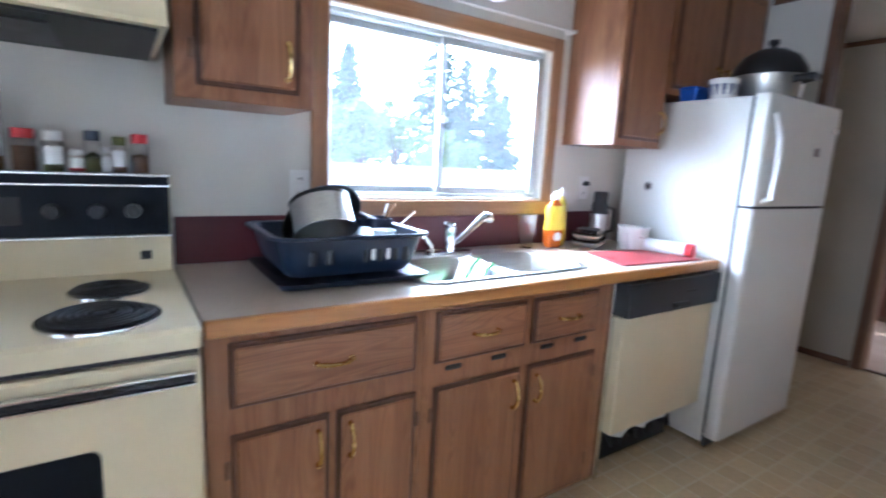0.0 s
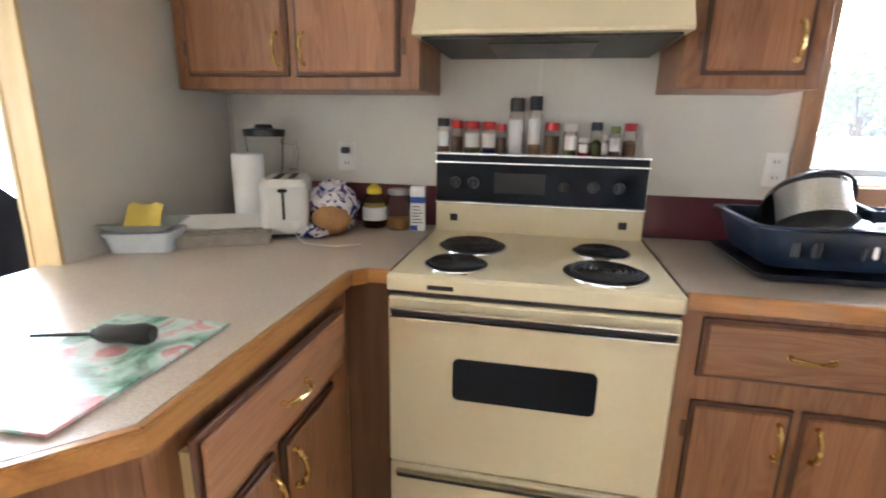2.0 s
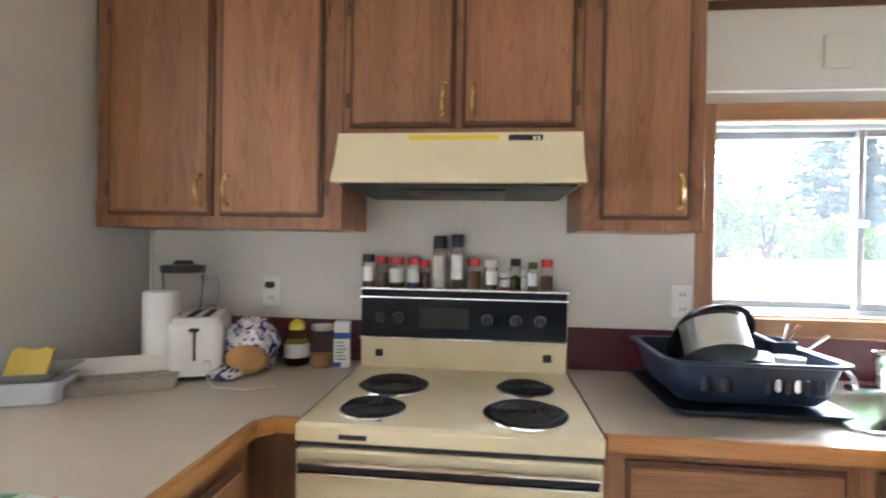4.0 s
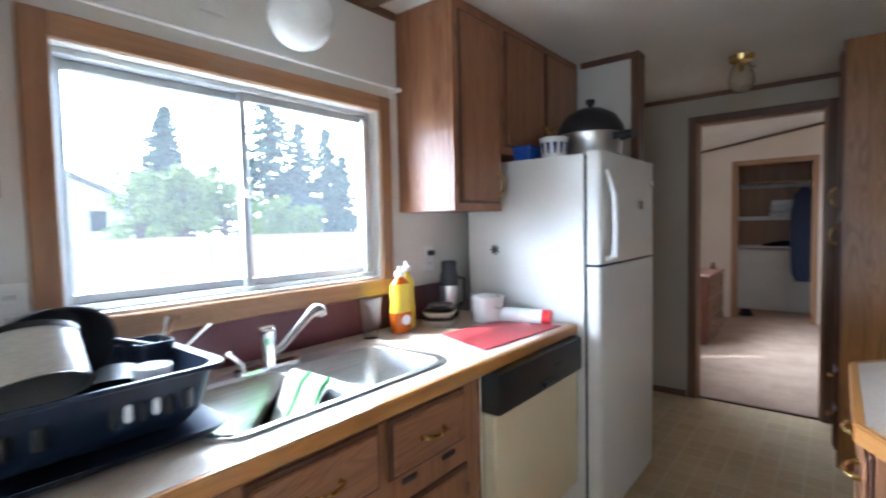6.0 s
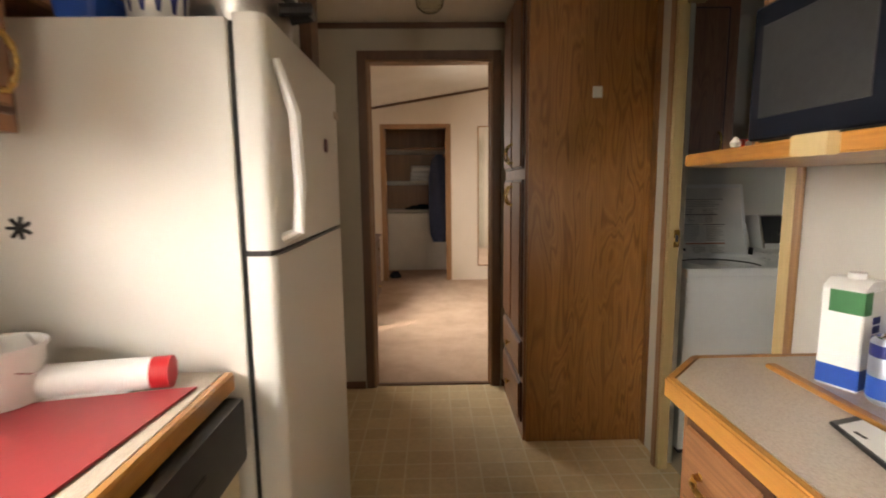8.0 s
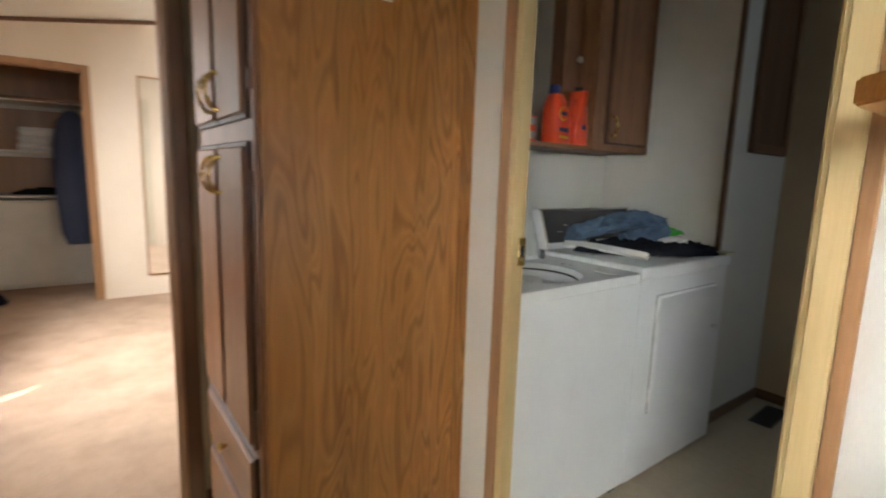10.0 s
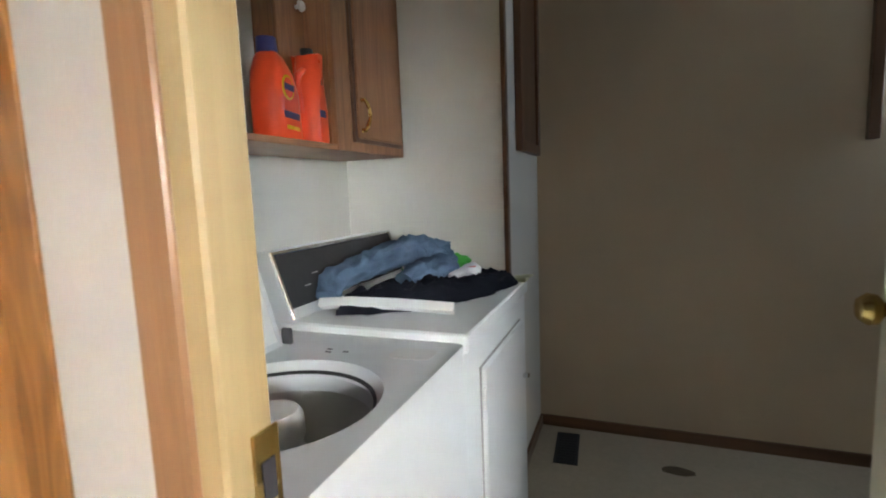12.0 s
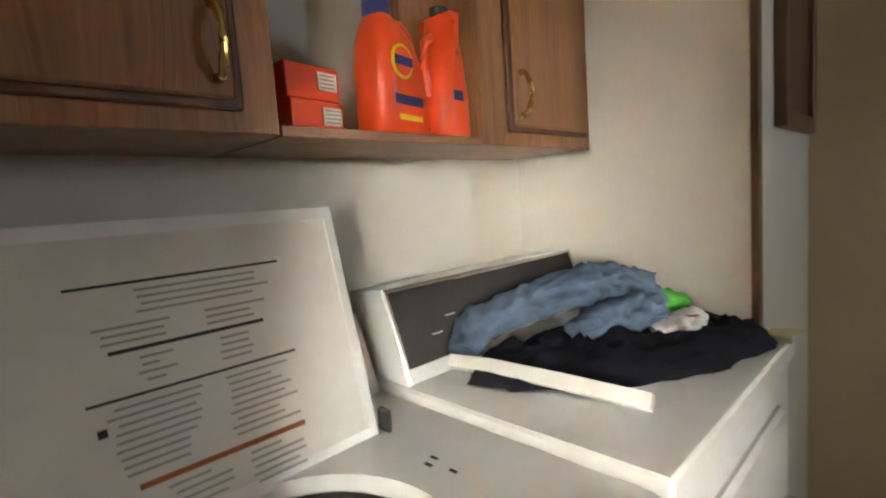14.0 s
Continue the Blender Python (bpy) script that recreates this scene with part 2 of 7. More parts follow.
ceil_m, carpet_m, lam = ceiling_mat(), carpet_mat(), laminate()
floor_m = vinyl_floor("kitchen_vinyl", 0.115, (0.64, 0.48, 0.26), (0.77, 0.61, 0.37), (0.82, 0.73, 0.54))
laundry_m = vinyl_floor("laundry_vinyl", 0.23, (0.42, 0.35, 0.25), (0.48, 0.40, 0.29), (0.44, 0.37, 0.27))
steel, chrome = steel_mat(), plain("chrome", (0.75, 0.75, 0.75), 0.12, 1.0, 0.05, bumps=0)
brass = plain("worn_brass", (0.66, 0.46, 0.17), 0.25, 1.0, 0.25, 30, bumps=0)
alum = plain("aluminium", (0.62, 0.64, 0.65), 0.42, 1.0, 0.1)
glass, clear_glass = glass_mat("window_glass", (0.97, 0.99, 0.98), 0.0, 1.08), glass_mat("clear_glass", (1, 1, 1), 0.0, 1.4)


def hazed(m, share_):
    """Adds a pale translucent layer that puts the haze of daylight into the glass."""
    nt = m.node_tree
    film, both = nt.nodes.new("ShaderNodeBsdfTranslucent"), nt.nodes.new("ShaderNodeMixShader")
    film.inputs[0].default_value = (0.85, 0.88, 0.9, 1)
    f = ramp(nt, noise_tex(nt, coords(nt), 5, 6, 0.65), [(0.25, (share_ * 0.75,) * 3), (0.75, (share_ * 1.25,) * 3)])
    nt.links.new(f, both.inputs[0])
    nt.links.new(nt.nodes["Principled BSDF"].outputs[0], both.inputs[1])
    nt.links.new(film.outputs[0], both.inputs[2])
    nt.links.new(both.outputs[0], nt.nodes["Material Output"].inputs[0])


# milky glare of the window view, mixed into the pane material
hazed(glass, 0.017)
jug_glass = glass_mat("jug_glass", (1, 1, 1), 0.0, 1.12)
tumbler_glass = glass_mat("cloudy_tumbler", (1, 1, 1), 0.05, 1.12)
hazed(tumbler_glass, 0.07)
almond = plain("almond_enamel", (0.70, 0.60, 0.40), 0.33, 0, 0.06, 3, 40, 0.0)
enamel = plain("white_enamel", (0.77, 0.78, 0.78), 0.34, 0, 0.05, 3, 40, 0.0)
fridge_m = plain("fridge_textured_white", (0.76, 0.74, 0.69), 0.36, 0, 0.05, 3, 320, 0.5)
white_p = plain("white_plastic", (0.78, 0.77, 0.74), 0.4, 0, 0.06)
white_paint = plain("white_paint", (0.74, 0.71, 0.65), 0.5, 0, 0.08, 5, 90, 0.2)
cream_door = plain("cream_door_paint", (0.72, 0.66, 0.52), 0.45, 0, 0.08, 5, 90, 0.15)
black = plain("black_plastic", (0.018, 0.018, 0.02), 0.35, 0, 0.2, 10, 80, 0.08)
black_gloss = plain("black_glass", (0.010, 0.012, 0.018), 0.35, 0, 0.1, 4, 40, 0, spec=0.12)
iron = plain("coil_iron", (0.03, 0.028, 0.03), 0.5, 0.4, 0.3, 40, 120, 0.2)
navy = plain("navy_plastic", (0.016, 0.026, 0.05), 0.32, 0, 0.15, 8, 80, 0.05)
maroon = plain("maroon_backsplash", (0.11, 0.022, 0.03), 0.4, 0, 0.15, 4, 90, 0.1)
red = plain("red_plastic", (0.55, 0.025, 0.03), 0.35, 0, 0.1)
orange_p = plain("detergent_orange", (0.80, 0.075, 0.02), 0.3, 0, 0.06)
blue = plain("blue_plastic", (0.02, 0.09, 0.42), 0.35, 0, 0.1)
deep_blue = plain("deep_blue", (0.02, 0.03, 0.16), 0.4, 0, 0.1)
yellow = plain("yellow_card", (0.80, 0.58, 0.03), 0.5, 0, 0.08)
green_cloth = plain("green_cloth", (0.06, 0.42, 0.05), 0.9, 0, 0.2, 20, 300, 0.6)
denim = plain("faded_denim", (0.105, 0.165, 0.25), 0.95, 0, 0.35, 14, 420, 0.9, spec=0.2)
black_cloth = plain("black_cloth", (0.012, 0.013, 0.02), 0.95, 0, 0.3, 14, 300, 0.8, spec=0.2)
white_cloth = plain("white_cloth", (0.68, 0.68, 0.68), 0.9, 0, 0.15, 20, 300, 0.6)
grey_card = plain("grey_card", (0.40, 0.36, 0.31), 0.9, 0, 0.2, 20, 120, 0.4)
paper = plain("white_paper", (0.80, 0.80, 0.78), 0.7, 0, 0.05)
ink = plain("grey_ink", (0.40, 0.39, 0.38), 0.8, 0, 0.15)
dark_ink = plain("black_ink", (0.04, 0.035, 0.035), 0.8, 0, 0.15)
rust = plain("orange_ink", (0.42, 0.12, 0.04), 0.8, 0, 0.15)
bread = plain("bread_crust", (0.50, 0.27, 0.11), 0.8, 0, 0.3, 16, 90, 0.4)
soap_m = plain("orange_soap", (0.85, 0.20, 0.015), 0.12, 0, 0.05, bumps=0, coat=0.4)
soap_m.node_tree.nodes["Principled BSDF"].inputs["Transmission Weight"].default_value = 0.35
soap_y = plain("soap_bottle_yellow", (0.80, 0.62, 0.05), 0.25, 0, 0.06)
opal = plain("opal_glass", (0.84, 0.83, 0.80), 0.25, 0, 0.04, bumps=0, coat=0.3)
pepper = plain("brown_spice", (0.26, 0.15, 0.09), 0.8, 0, 0.4, 60, 200, 0.4)
herb = plain("green_spice", (0.14, 0.15, 0.05), 0.8, 0, 0.4, 60, 200, 0.4)
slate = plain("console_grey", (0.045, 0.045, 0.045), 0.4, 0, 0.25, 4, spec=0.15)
tub_grey = plain("glossy_tub_grey", (0.34, 0.34, 0.29), 0.2, 0, 0.3, 8)
tan_card = plain("beige_plastic", (0.58, 0.50, 0.38), 0.5, 0, 0.15)
tomato_m = plain("tomato_skin", (0.62, 0.035, 0.03), 0.25, 0, 0.15, 10, 60, 0, 0.3)
garlic_m = plain("garlic_skin", (0.72, 0.66, 0.58), 0.6, 0, 0.2, 20)
oil_m = glass_mat("dark_sauce", (0.25, 0.07, 0.02), 0.05)
# glow of the sky card; it also sends daylight into the rooms
sky_glow, _nt, _b = nodes_of("sky_glow")
_b.inputs["Base Color"].default_value = (0.7, 0.75, 0.8, 1)
_b.inputs["Emission Color"].default_value = (0.88, 0.95, 1.0, 1)
_b.inputs["Emission Strength"].default_value = 8.0
siding = plain("pale_siding", (0.72, 0.70, 0.66), 0.8, 0, 0.08)
roof_m = plain("grey_shingles", (0.20, 0.19, 0.19), 0.9, 0, 0.3, 4, 40, 0.6)
dirt_m = plain("yard_ground", (0.24, 0.22, 0.16), 1.0, 0, 0.4, 0.6, 14, 0.8)
fir = leaf_mat("fir_needles", (0.03, 0.07, 0.05), (0.07, 0.13, 0.08))
shrub_l = leaf_mat("spring_leaves", (0.10, 0.16, 0.03), (0.22, 0.28, 0.06))
bark = plain("bark", (0.11, 0.075, 0.05), 0.95, 0, 0.4, 12, 60, 0.8)
gingham = check_cloth()

# ---------------------------------------------------------------- builders


def bx(bm, x0, x1, y0, y1, z0, z1, bev=0.0, seg=1):
    """Adds a box, with bevelled edges where bev is given."""
    r = bmesh.ops.create_cube(bm, size=1.0)["verts"]
    for v in r:
        v.co = Vector(((x0 + x1) / 2 + v.co.x * (x1 - x0), (y0 + y1) / 2 + v.co.y * (y1 - y0), (z0 + z1) / 2 + v.co.z * (z1 - z0)))
    if bev:
        bmesh.ops.bevel(bm, geom=list({e for v in r for e in v.link_edges}), offset=bev, segments=seg, affect="EDGES", profile=0.7)
    return bm


def box(*a, **k):
    return bx(bmesh.new(), *a, **k)


def boxes(*rows, bev=0.0):
    bm = bmesh.new()
    for r in rows:
        bx(bm, *r, bev=bev)
    return bm


def cyl(bm, p0, p1, r0, r1=None, seg=16, caps=True):
    p0, p1 = Vector(p0), Vector(p1)
    d = p1 - p0
    m = Matrix.Translation((p0 + p1) / 2) @ d.to_track_quat("Z", "Y").to_matrix().to_4x4()
    bmesh.ops.create_cone(bm, cap_ends=caps, segments=seg, radius1=r0, radius2=r0 if r1 is None else r1, depth=d.length, matrix=m)
    return bm


def rod(p0, p1, r0, r1=None, seg=16):
    return cyl(bmesh.new(), p0, p1, r0, r1, seg)


def lathe(profile, seg=24, bm=None, at=(0, 0, 0)):
    """Turns (radius, height) pairs round the upright axis."""
    bm = bm or bmesh.new()
    rings = []
    for r, z in profile:
        if r < 1e-5:
            rings.append([bm.verts.new((at[0], at[1], at[2] + z))])
        else:
            rings.append([bm.verts.new((at[0] + r * math.cos(2 * math.pi * i / seg), at[1] + r * math.sin(2 * math.pi * i / seg), at[2] + z)) for i in range(seg)])
    skin(bm, rings, True)
    return bm


def skin(bm, rings, closed):
    for a, b in zip(rings, rings[1:]):
        n = max(len(a), len(b))
        for i in range(n if closed else n - 1):
            j = (i + 1) % n
            if len(a) == 1 and len(b) > 1:
                bm.faces.new((a[0], b[i], b[j]))
            elif len(b) == 1 and len(a) > 1:
                bm.faces.new((a[i], b[0], a[j]))
            elif len(a) > 1:
                bm.faces.new((a[i], b[i], b[j], a[j]))


def cut_holes(bm, holes):
    """Takes out the filled faces that lie within the rectangles (x0, x1, y0, y1)."""
    gone = []
    for f in bm.faces:
        c = f.calc_center_median()
        if abs(f.normal.z) > 0.5 and any(x0 < c.x < x1 and y0 < c.y < y1 for x0, x1, y0, y1 in holes):
            gone.append(f)
    bmesh.ops.delete(bm, geom=gone, context="FACES_ONLY")


def rrect(x0, x1, y0, y1, r, z, n=5):
    out = []
    for cx, cy, a in ((x1 - r, y1 - r, 0), (x0 + r, y1 - r, 90), (x0 + r, y0 + r, 180), (x1 - r, y0 + r, 270)):
        for i in range(n + 1):
            t = radians(a + 90 * i / n)
            out.append((cx + r * math.cos(t), cy + r * math.sin(t), z))
    return out


def loft(loops, bottom=True, top=True, bm=None):
    bm = bm or bmesh.new()
    rings = [[bm.verts.new(p) for p in lp] for lp in loops]
    skin(bm, rings, True)
    if bottom:
        bm.faces.new(list(reversed(rings[0])))
    if top:
        bm.faces.new(rings[-1])
    return bm


def prism(poly, z0, z1, bev=0.0):
    bm = loft([[(x, y, z0) for x, y in poly], [(x, y, z1) for x, y in poly]])
    if bev:
        bmesh.ops.bevel(bm, geom=[e for e in bm.edges if abs(e.verts[0].co.z - e.verts[1].co.z) < 1e-6], offset=bev, segments=2, affect="EDGES")
    return bm


def tube(points, r, seg=8, bm=None, ends=True, radii=None):
    bm = bm or bmesh.new()
    pts = [Vector(p) for p in points]
    rings, up = [], Vector((0.13, 0.21, 1)).normalized()
    for i, p in enumerate(pts):
        d = (pts[min(i + 1, len(pts) - 1)] - pts[max(i - 1, 0)]).normalized()
        if abs(d.dot(up)) > 0.95:
            up = Vector((1, 0.17, 0.1)).normalized()
        a = d.cross(up).normalized()
        b = d.cross(a)
        rr = radii[i] if radii else r
        rings.append([bm.verts.new(p + (a * math.cos(2 * math.pi * k / seg) + b * math.sin(2 * math.pi * k / seg)) * rr) for k in range(seg)])
    skin(bm, rings, True)
    if ends:
        bm.faces.new(rings[0])
        bm.faces.new(list(reversed(rings[-1])))
    return bm


def arc(p0, mid, p1, n=10):
    """Points along a bow from p0 by way of mid's height to p1."""
    p0, mid, p1 = Vector(p0), Vector(mid), Vector(p1)
    c = 2 * mid - (p0 + p1) / 2
    return [(1 - t) ** 2 * p0 + 2 * t * (1 - t) * c + t * t * p1 for t in (i / n for i in range(n + 1))]


def finish(name, bm, material, smooth=35):
    bmesh.ops.recalc_face_normals(bm, faces=bm.faces[:])
    me = bpy.data.meshes.new(name)
    bm.to_mesh(me)
    bm.free()
    me.materials.append(material)
    if smooth:
        me.shade_smooth()
        me.set_sharp_from_angle(angle=radians(smooth))
    return me


def part(name, bm, material, parent, label="", smooth=35):
    ob = new(name, finish(name, bm, material, smooth))
    ob.parent = parent
    if label:
        tagged(ob, label)
    return ob


def share(name, me, parent, m=None):
    ob = new(name, me)
    ob.parent = parent
    if m is not None:
        ob.matrix_basis = m
    return ob


def thing(name, label, category, x=0, y=0, z=0, rz=0, group=""):
    ob = new(name)
    ob.empty_display_size = 0.05
    ob.matrix_basis = pose(x, y, z, 0, 0, rz)
    return tagged(ob, label, category, group)


def solo(name, bm, material, label, category, m=None, group="", smooth=35):
    ob = new(name, finish(name, bm, material, smooth))
    if m is not None:
        ob.matrix_basis = m
    return tagged(ob, label, category, group)


def setting(name, bm, material, label="", smooth=0):
    return tagged(new(name, finish(name, bm, material, smooth)), label, "", "", "structure")


def wall_holes(axis, a0, a1, d0, d1, z0, z1, holes):
    """A wall along x or y from a0 to a1, thick from d0 to d1, with openings (b0, b1, zb, zt)."""
    bm = bmesh.new()

    def put(p, q, zb, zt):
        if q - p > 1e-4 and zt - zb > 1e-4:
            bx(bm, *((p, q, d0, d1) if axis == "x" else (d0, d1, p, q)), zb, zt)
    cur = a0
    for b0, b1, zb, zt in sorted(holes):
        put(cur, b0, z0, z1)
        put(b0, b1, z0, zb)
        put(b0, b1, zt, z1)
        cur = b1
    put(cur, a1, z0, z1)
    return bm


# ---------------------------------------------------------------- the shell
H = 2.245
WX0, WX1, WZ0, WZ1 = 1.255, 2.365, 1.12, 1.83
floor = setting("floor", boxes((-4.5, 4.95, -2.15, 0.0, -0.06, 0.0)), floor_m, "cream sheet vinyl floor printed with small squares")
setting("floor_laundry", box(1.8, 4.9, -4.45, -2.15, -0.06, 0.0), laundry_m, "worn grey-beige vinyl floor of the laundry")
setting("floor_living", box(-4.5, 1.8, -5.2, -2.15, -0.06, 0.0), carpet_m, "brown carpet of the living area")
setting("floor_bedroom", box(4.955, 10.3, -4.4, 0.0, -0.06, 0.006), carpet_m, "worn beige-brown bedroom carpet")
setting("wall_north", wall_holes("x", -4.5, 10.3, 0.0, 0.12, -0.06, 2.75,
        [(WX0, WX1, WZ0, WZ1), (-3.75, -2.02, 0.85, 2.05), (5.52, 7.2, 0.70, 1.80)]), wall_white, "off-white vinyl-faced panel wall")
setting("wall_east", wall_holes("y", -2.1, 0.0, 4.91, 5.0, 0.0, H, [(-1.44, -0.665, 0.0, 2.045)]), wall_tan, "tan vinyl-faced wall with a doorway")
setting("wall_south", wall_holes("x", 0.6, 5.0, -2.16, -2.1, 0.0, H, [(3.285, 3.99, 0.0, 2.03)]), wall_white, "off-white vinyl-faced wall with the laundry doorway")
setting("wall_partition_dining", box(-0.98, -0.885, -0.80, 0.0, 0.0, H), wall_white, "off-white partition beside the dining area")
setting("wall_partition_fridge", box(3.655, 3.735, -0.64, 0.0, 0.0, H), wall_white, "short off-white partition beside the fridge")
setting("wall_laundry_east", boxes((4.80, 4.89, -3.64, -2.2, 0.0, H), (4.13, 4.89, -3.72, -3.64, 0.0, H), (4.13, 4.21, -4.35, -3.72, 0.0, H)), wall_white, "white vinyl wall behind the washer and dryer")
setting("wall_laundry_south", wall_holes("x", 1.8, 4.9, -4.45, -4.35, 0.0, H, [(2.05, 2.25, 1.37, 1.83)]), wall_beige, "brown-tan back wall of the laundry")
setting("wall_laundry_west", box(1.8, 1.9, -4.35, -2.2, 0.0, H), wall_beige, "tan side wall of the laundry")
setting("wall_bedroom_far", wall_holes("y", -4.4, 0.0, 8.46, 8.55, 0.0, 2.75, [(-1.265, -0.42, 0.0, 2.05)]), wall_pink, "warm cream bedroom wall with a closet opening")
setting("wall_bedroom_side", boxes((5.0, 10.3, -4.5, -4.4, 0.0, 2.75), (5.0, 5.02, -4.4, -2.1, 0.0, 2.75), (10.2, 10.3, -4.4, 0.0, 0.0, 2.75), (5.0, 5.02, -2.1, 0.0, H, 2.75)), wall_pink, "warm cream bedroom side walls")
# the closet's shade is put into its walls by a dark brown material
setting("wall_closet", boxes((8.55, 10.2, -1.75, -1.65, 0.0, 2.3), (8.55, 10.2, -0.25, -0.12, 0.0, 2.3), (9.75, 9.8, -1.65, -0.25, 0.0, 2.3), (8.56, 9.8, -1.75, -0.12, 2.3, 2.35)), casing_z, "closet walls in brown wood grain, dark for the shade inside")
setting("wall_living", boxes((-4.6, -4.5, -1.0, 0.12, 0.0, 2.75), (-4.6, -4.5, -5.2, -3.4, 0.0, 2.75), (-4.6, -4.5, -3.4, -1.0, 0.0, 0.8), (-4.6, -4.5, -3.4, -1.0, 2.0, 2.75),
        (-4.6, 1.8, -5.3, -5.2, 0.0, 2.75), (1.7, 1.8, -5.2, -2.2, 0.0, 2.75)), wall_white, "off-white walls of the living area")
setting("ceiling", box(-4.5, 4.95, -2.15, 0.0, H, H + 0.08), ceil_m, "textured off-white ceiling")
setting("ceiling_laundry", box(1.8, 4.9, -4.45, -2.15, H, H + 0.08), ceil_m, "textured laundry ceiling")
setting("ceiling_living", box(-4.6, 1.8, -5.3, -2.15, H, H + 0.08), ceil_m, "textured living area ceiling")


def slope(bm, x0, x1, ya, za, yb, zb, t=0.06):
    v = [bm.verts.new(p) for p in ((x0, ya, za), (x1, ya, za), (x1, yb, zb), (x0, yb, zb), (x0, ya, za + t), (x1, ya, za + t), (x1, yb, zb + t), (x0, yb, zb + t))]
    for f in ((0, 1, 2, 3), (4, 5, 6, 7), (0, 1, 5, 4), (1, 2, 6, 5), (2, 3, 7, 6), (3, 0, 4, 7)):
        bm.faces.new([v[i] for i in f])
    return bm


setting("ceiling_bedroom", slope(bmesh.new(), 4.95, 10.3, 0.05, 2.26, -4.45, 2.99), ceil_m, "sloping pale bedroom ceiling")
setting("ceiling_trim_bedroom", slope(bmesh.new(), 8.44, 8.462, 0.0, 2.235, -4.4, 2.945, 0.03), trim_y, "dark wooden batten under the bedroom ceiling")

# trims along the kitchen ceiling, battens and baseboards
setting("ceiling_trim", boxes((1.13, 2.46, -0.014, 0.0, H - 0.03, H), (-0.88, -0.88 + 0.012, -0.8, -0.33, H - 0.03, H)), trim_x, "dark wooden ceiling moulding")
setting("ceiling_trim_east", boxes((4.896, 4.91, -1.5, 0.0, H - 0.032, H), (3.641, 3.655, -0.64, -0.33, H - 0.03, H)), trim_y, "dark wooden ceiling moulding")
setting("ceiling_trim_corner", boxes((3.639, 3.745, -0.655, -0.64, 0.0, H), (3.639, 3.654, -0.64, -0.615, 1.66, H - 0.03)), trim_dark, "dark wooden corner moulding")
setting("ceiling_batten", box(2.27, 2.33, -2.1, -0.014, H - 0.022, H), trim_y, "brown wooden batten across the ceiling")
setting("baseboard", boxes((4.897, 4.91, -0.615, 0.0, 0.0, 0.045), (4.897, 4.91, -1.51, -1.49, 0.0, 0.045)), trim_y, "narrow dark wooden baseboard")
setting("baseboard_laundry", boxes((1.9, 4.13, -4.35, -4.337, 0.0, 0.055), (4.117, 4.13, -4.337, -3.67, 0.0, 0.055)), trim_x, "narrow brown wooden baseboard")
setting("threshold_strip", box(4.93, 4.965, -1.44, -0.665, 0.0, 0.011, bev=0.004), trim_y, "dark worn carpet strip at the doorway")
setting("backsplash", boxes((0.764, 2.885, -0.006, 0.0, 0.912, 1.068), (-0.885, 0.0, -0.006, 0.0, 0.912, 1.068), bev=0.001), maroon, "dark maroon laminate backsplash strip")
setting("wall_corner_strip", box(-0.884, -0.872, -0.012, 0.0, 0.91, 1.40, bev=0.003), white_paint, "thin white corner moulding")
setting("wall_seam", box(0.36, 0.37, -0.0025, 0.0, 1.21, 1.55), white_paint, "thin pale joint strip of the wall panels")
setting("trim_partition_end", boxes((-0.99, -0.975, -0.815, -0.80, 0.0, H), (-0.975, -0.885, -0.812, -0.80, 0.0, H)), pine, "pale wooden end trim of the partition")
setting("wall_laundry_corner_trim", box(4.116, 4.132, -3.665, -3.632, 0.0, H), trim_dark, "dark wooden corner moulding")


def doorway(name, axis, a0, a1, d0, d1, top, face_mat, jamb_mat, w=0.055):
    """Jambs, head and flat casings on both faces of an opening through a wall."""
    def b(p, q, e, f, z0, z1):
        return (p, q, e, f, z0, z1) if axis == "x" else (e, f, p, q, z0, z1)
    root = thing(name, "doorway lined with wooden jambs and narrow casings", "doorway")
    root["kind"] = "structure"
    for p, q in ((a0, a0 + 0.02), (a1 - 0.02, a1)):
        part("jamb", box(*b(p, q, d0 - 0.004, d1 + 0.004, 0.0, top), bev=0.002), jamb_mat, root)
    part("head_jamb", box(*b(a0 + 0.02, a1 - 0.02, d0 - 0.004, d1 + 0.004, top - 0.02, top), bev=0.002), jamb_mat, root)
    for e, f in ((d1, d1 + 0.012), (d0 - 0.012, d0)):
        part("casing", box(*b(a0 - w + 0.012, a0 + 0.008, e, f, 0.0, top + w - 0.012), bev=0.003), face_mat, root)
        part("casing", box(*b(a1 - 0.008, a1 + w - 0.012, e, f, 0.0, top + w - 0.012), bev=0.003), face_mat, root)
        part("head_casing", box(*b(a0 + 0.008, a1 - 0.008, e, f, top - 0.008, top + w - 0.012), bev=0.003), face_mat, root)
    mid = (d0 + d1) / 2
    for p, q in ((a0 + 0.02, a0 + 0.03), (a1 - 0.03, a1 - 0.02)):
        part("door_stop", box(*b(p, q, mid - 0.018, mid + 0.018, 0.0, top - 0.02), bev=0.002), jamb_mat, root)
    return root


door_1 = doorway("door_1", "y", -1.44, -0.665, 4.91, 5.0, 2.045, trim_dark, casing_z)
door_2 = thing("door_2", "laundry doorway with pale pine jambs and narrow brown casings", "doorway")
door_2["kind"] = "structure"
part("jamb", box(3.285, 3.305, -2.164, -2.096, 0.0, 2.03, bev=0.002), pine, door_2)
part("jamb", box(3.935, 3.9895, -2.113, -2.066, 0.0, 2.03, bev=0.003), pine, door_2)
part("head_jamb", box(3.305, 3.935, -2.164, -2.096, 2.01, 2.03, bev=0.002), pine, door_2)
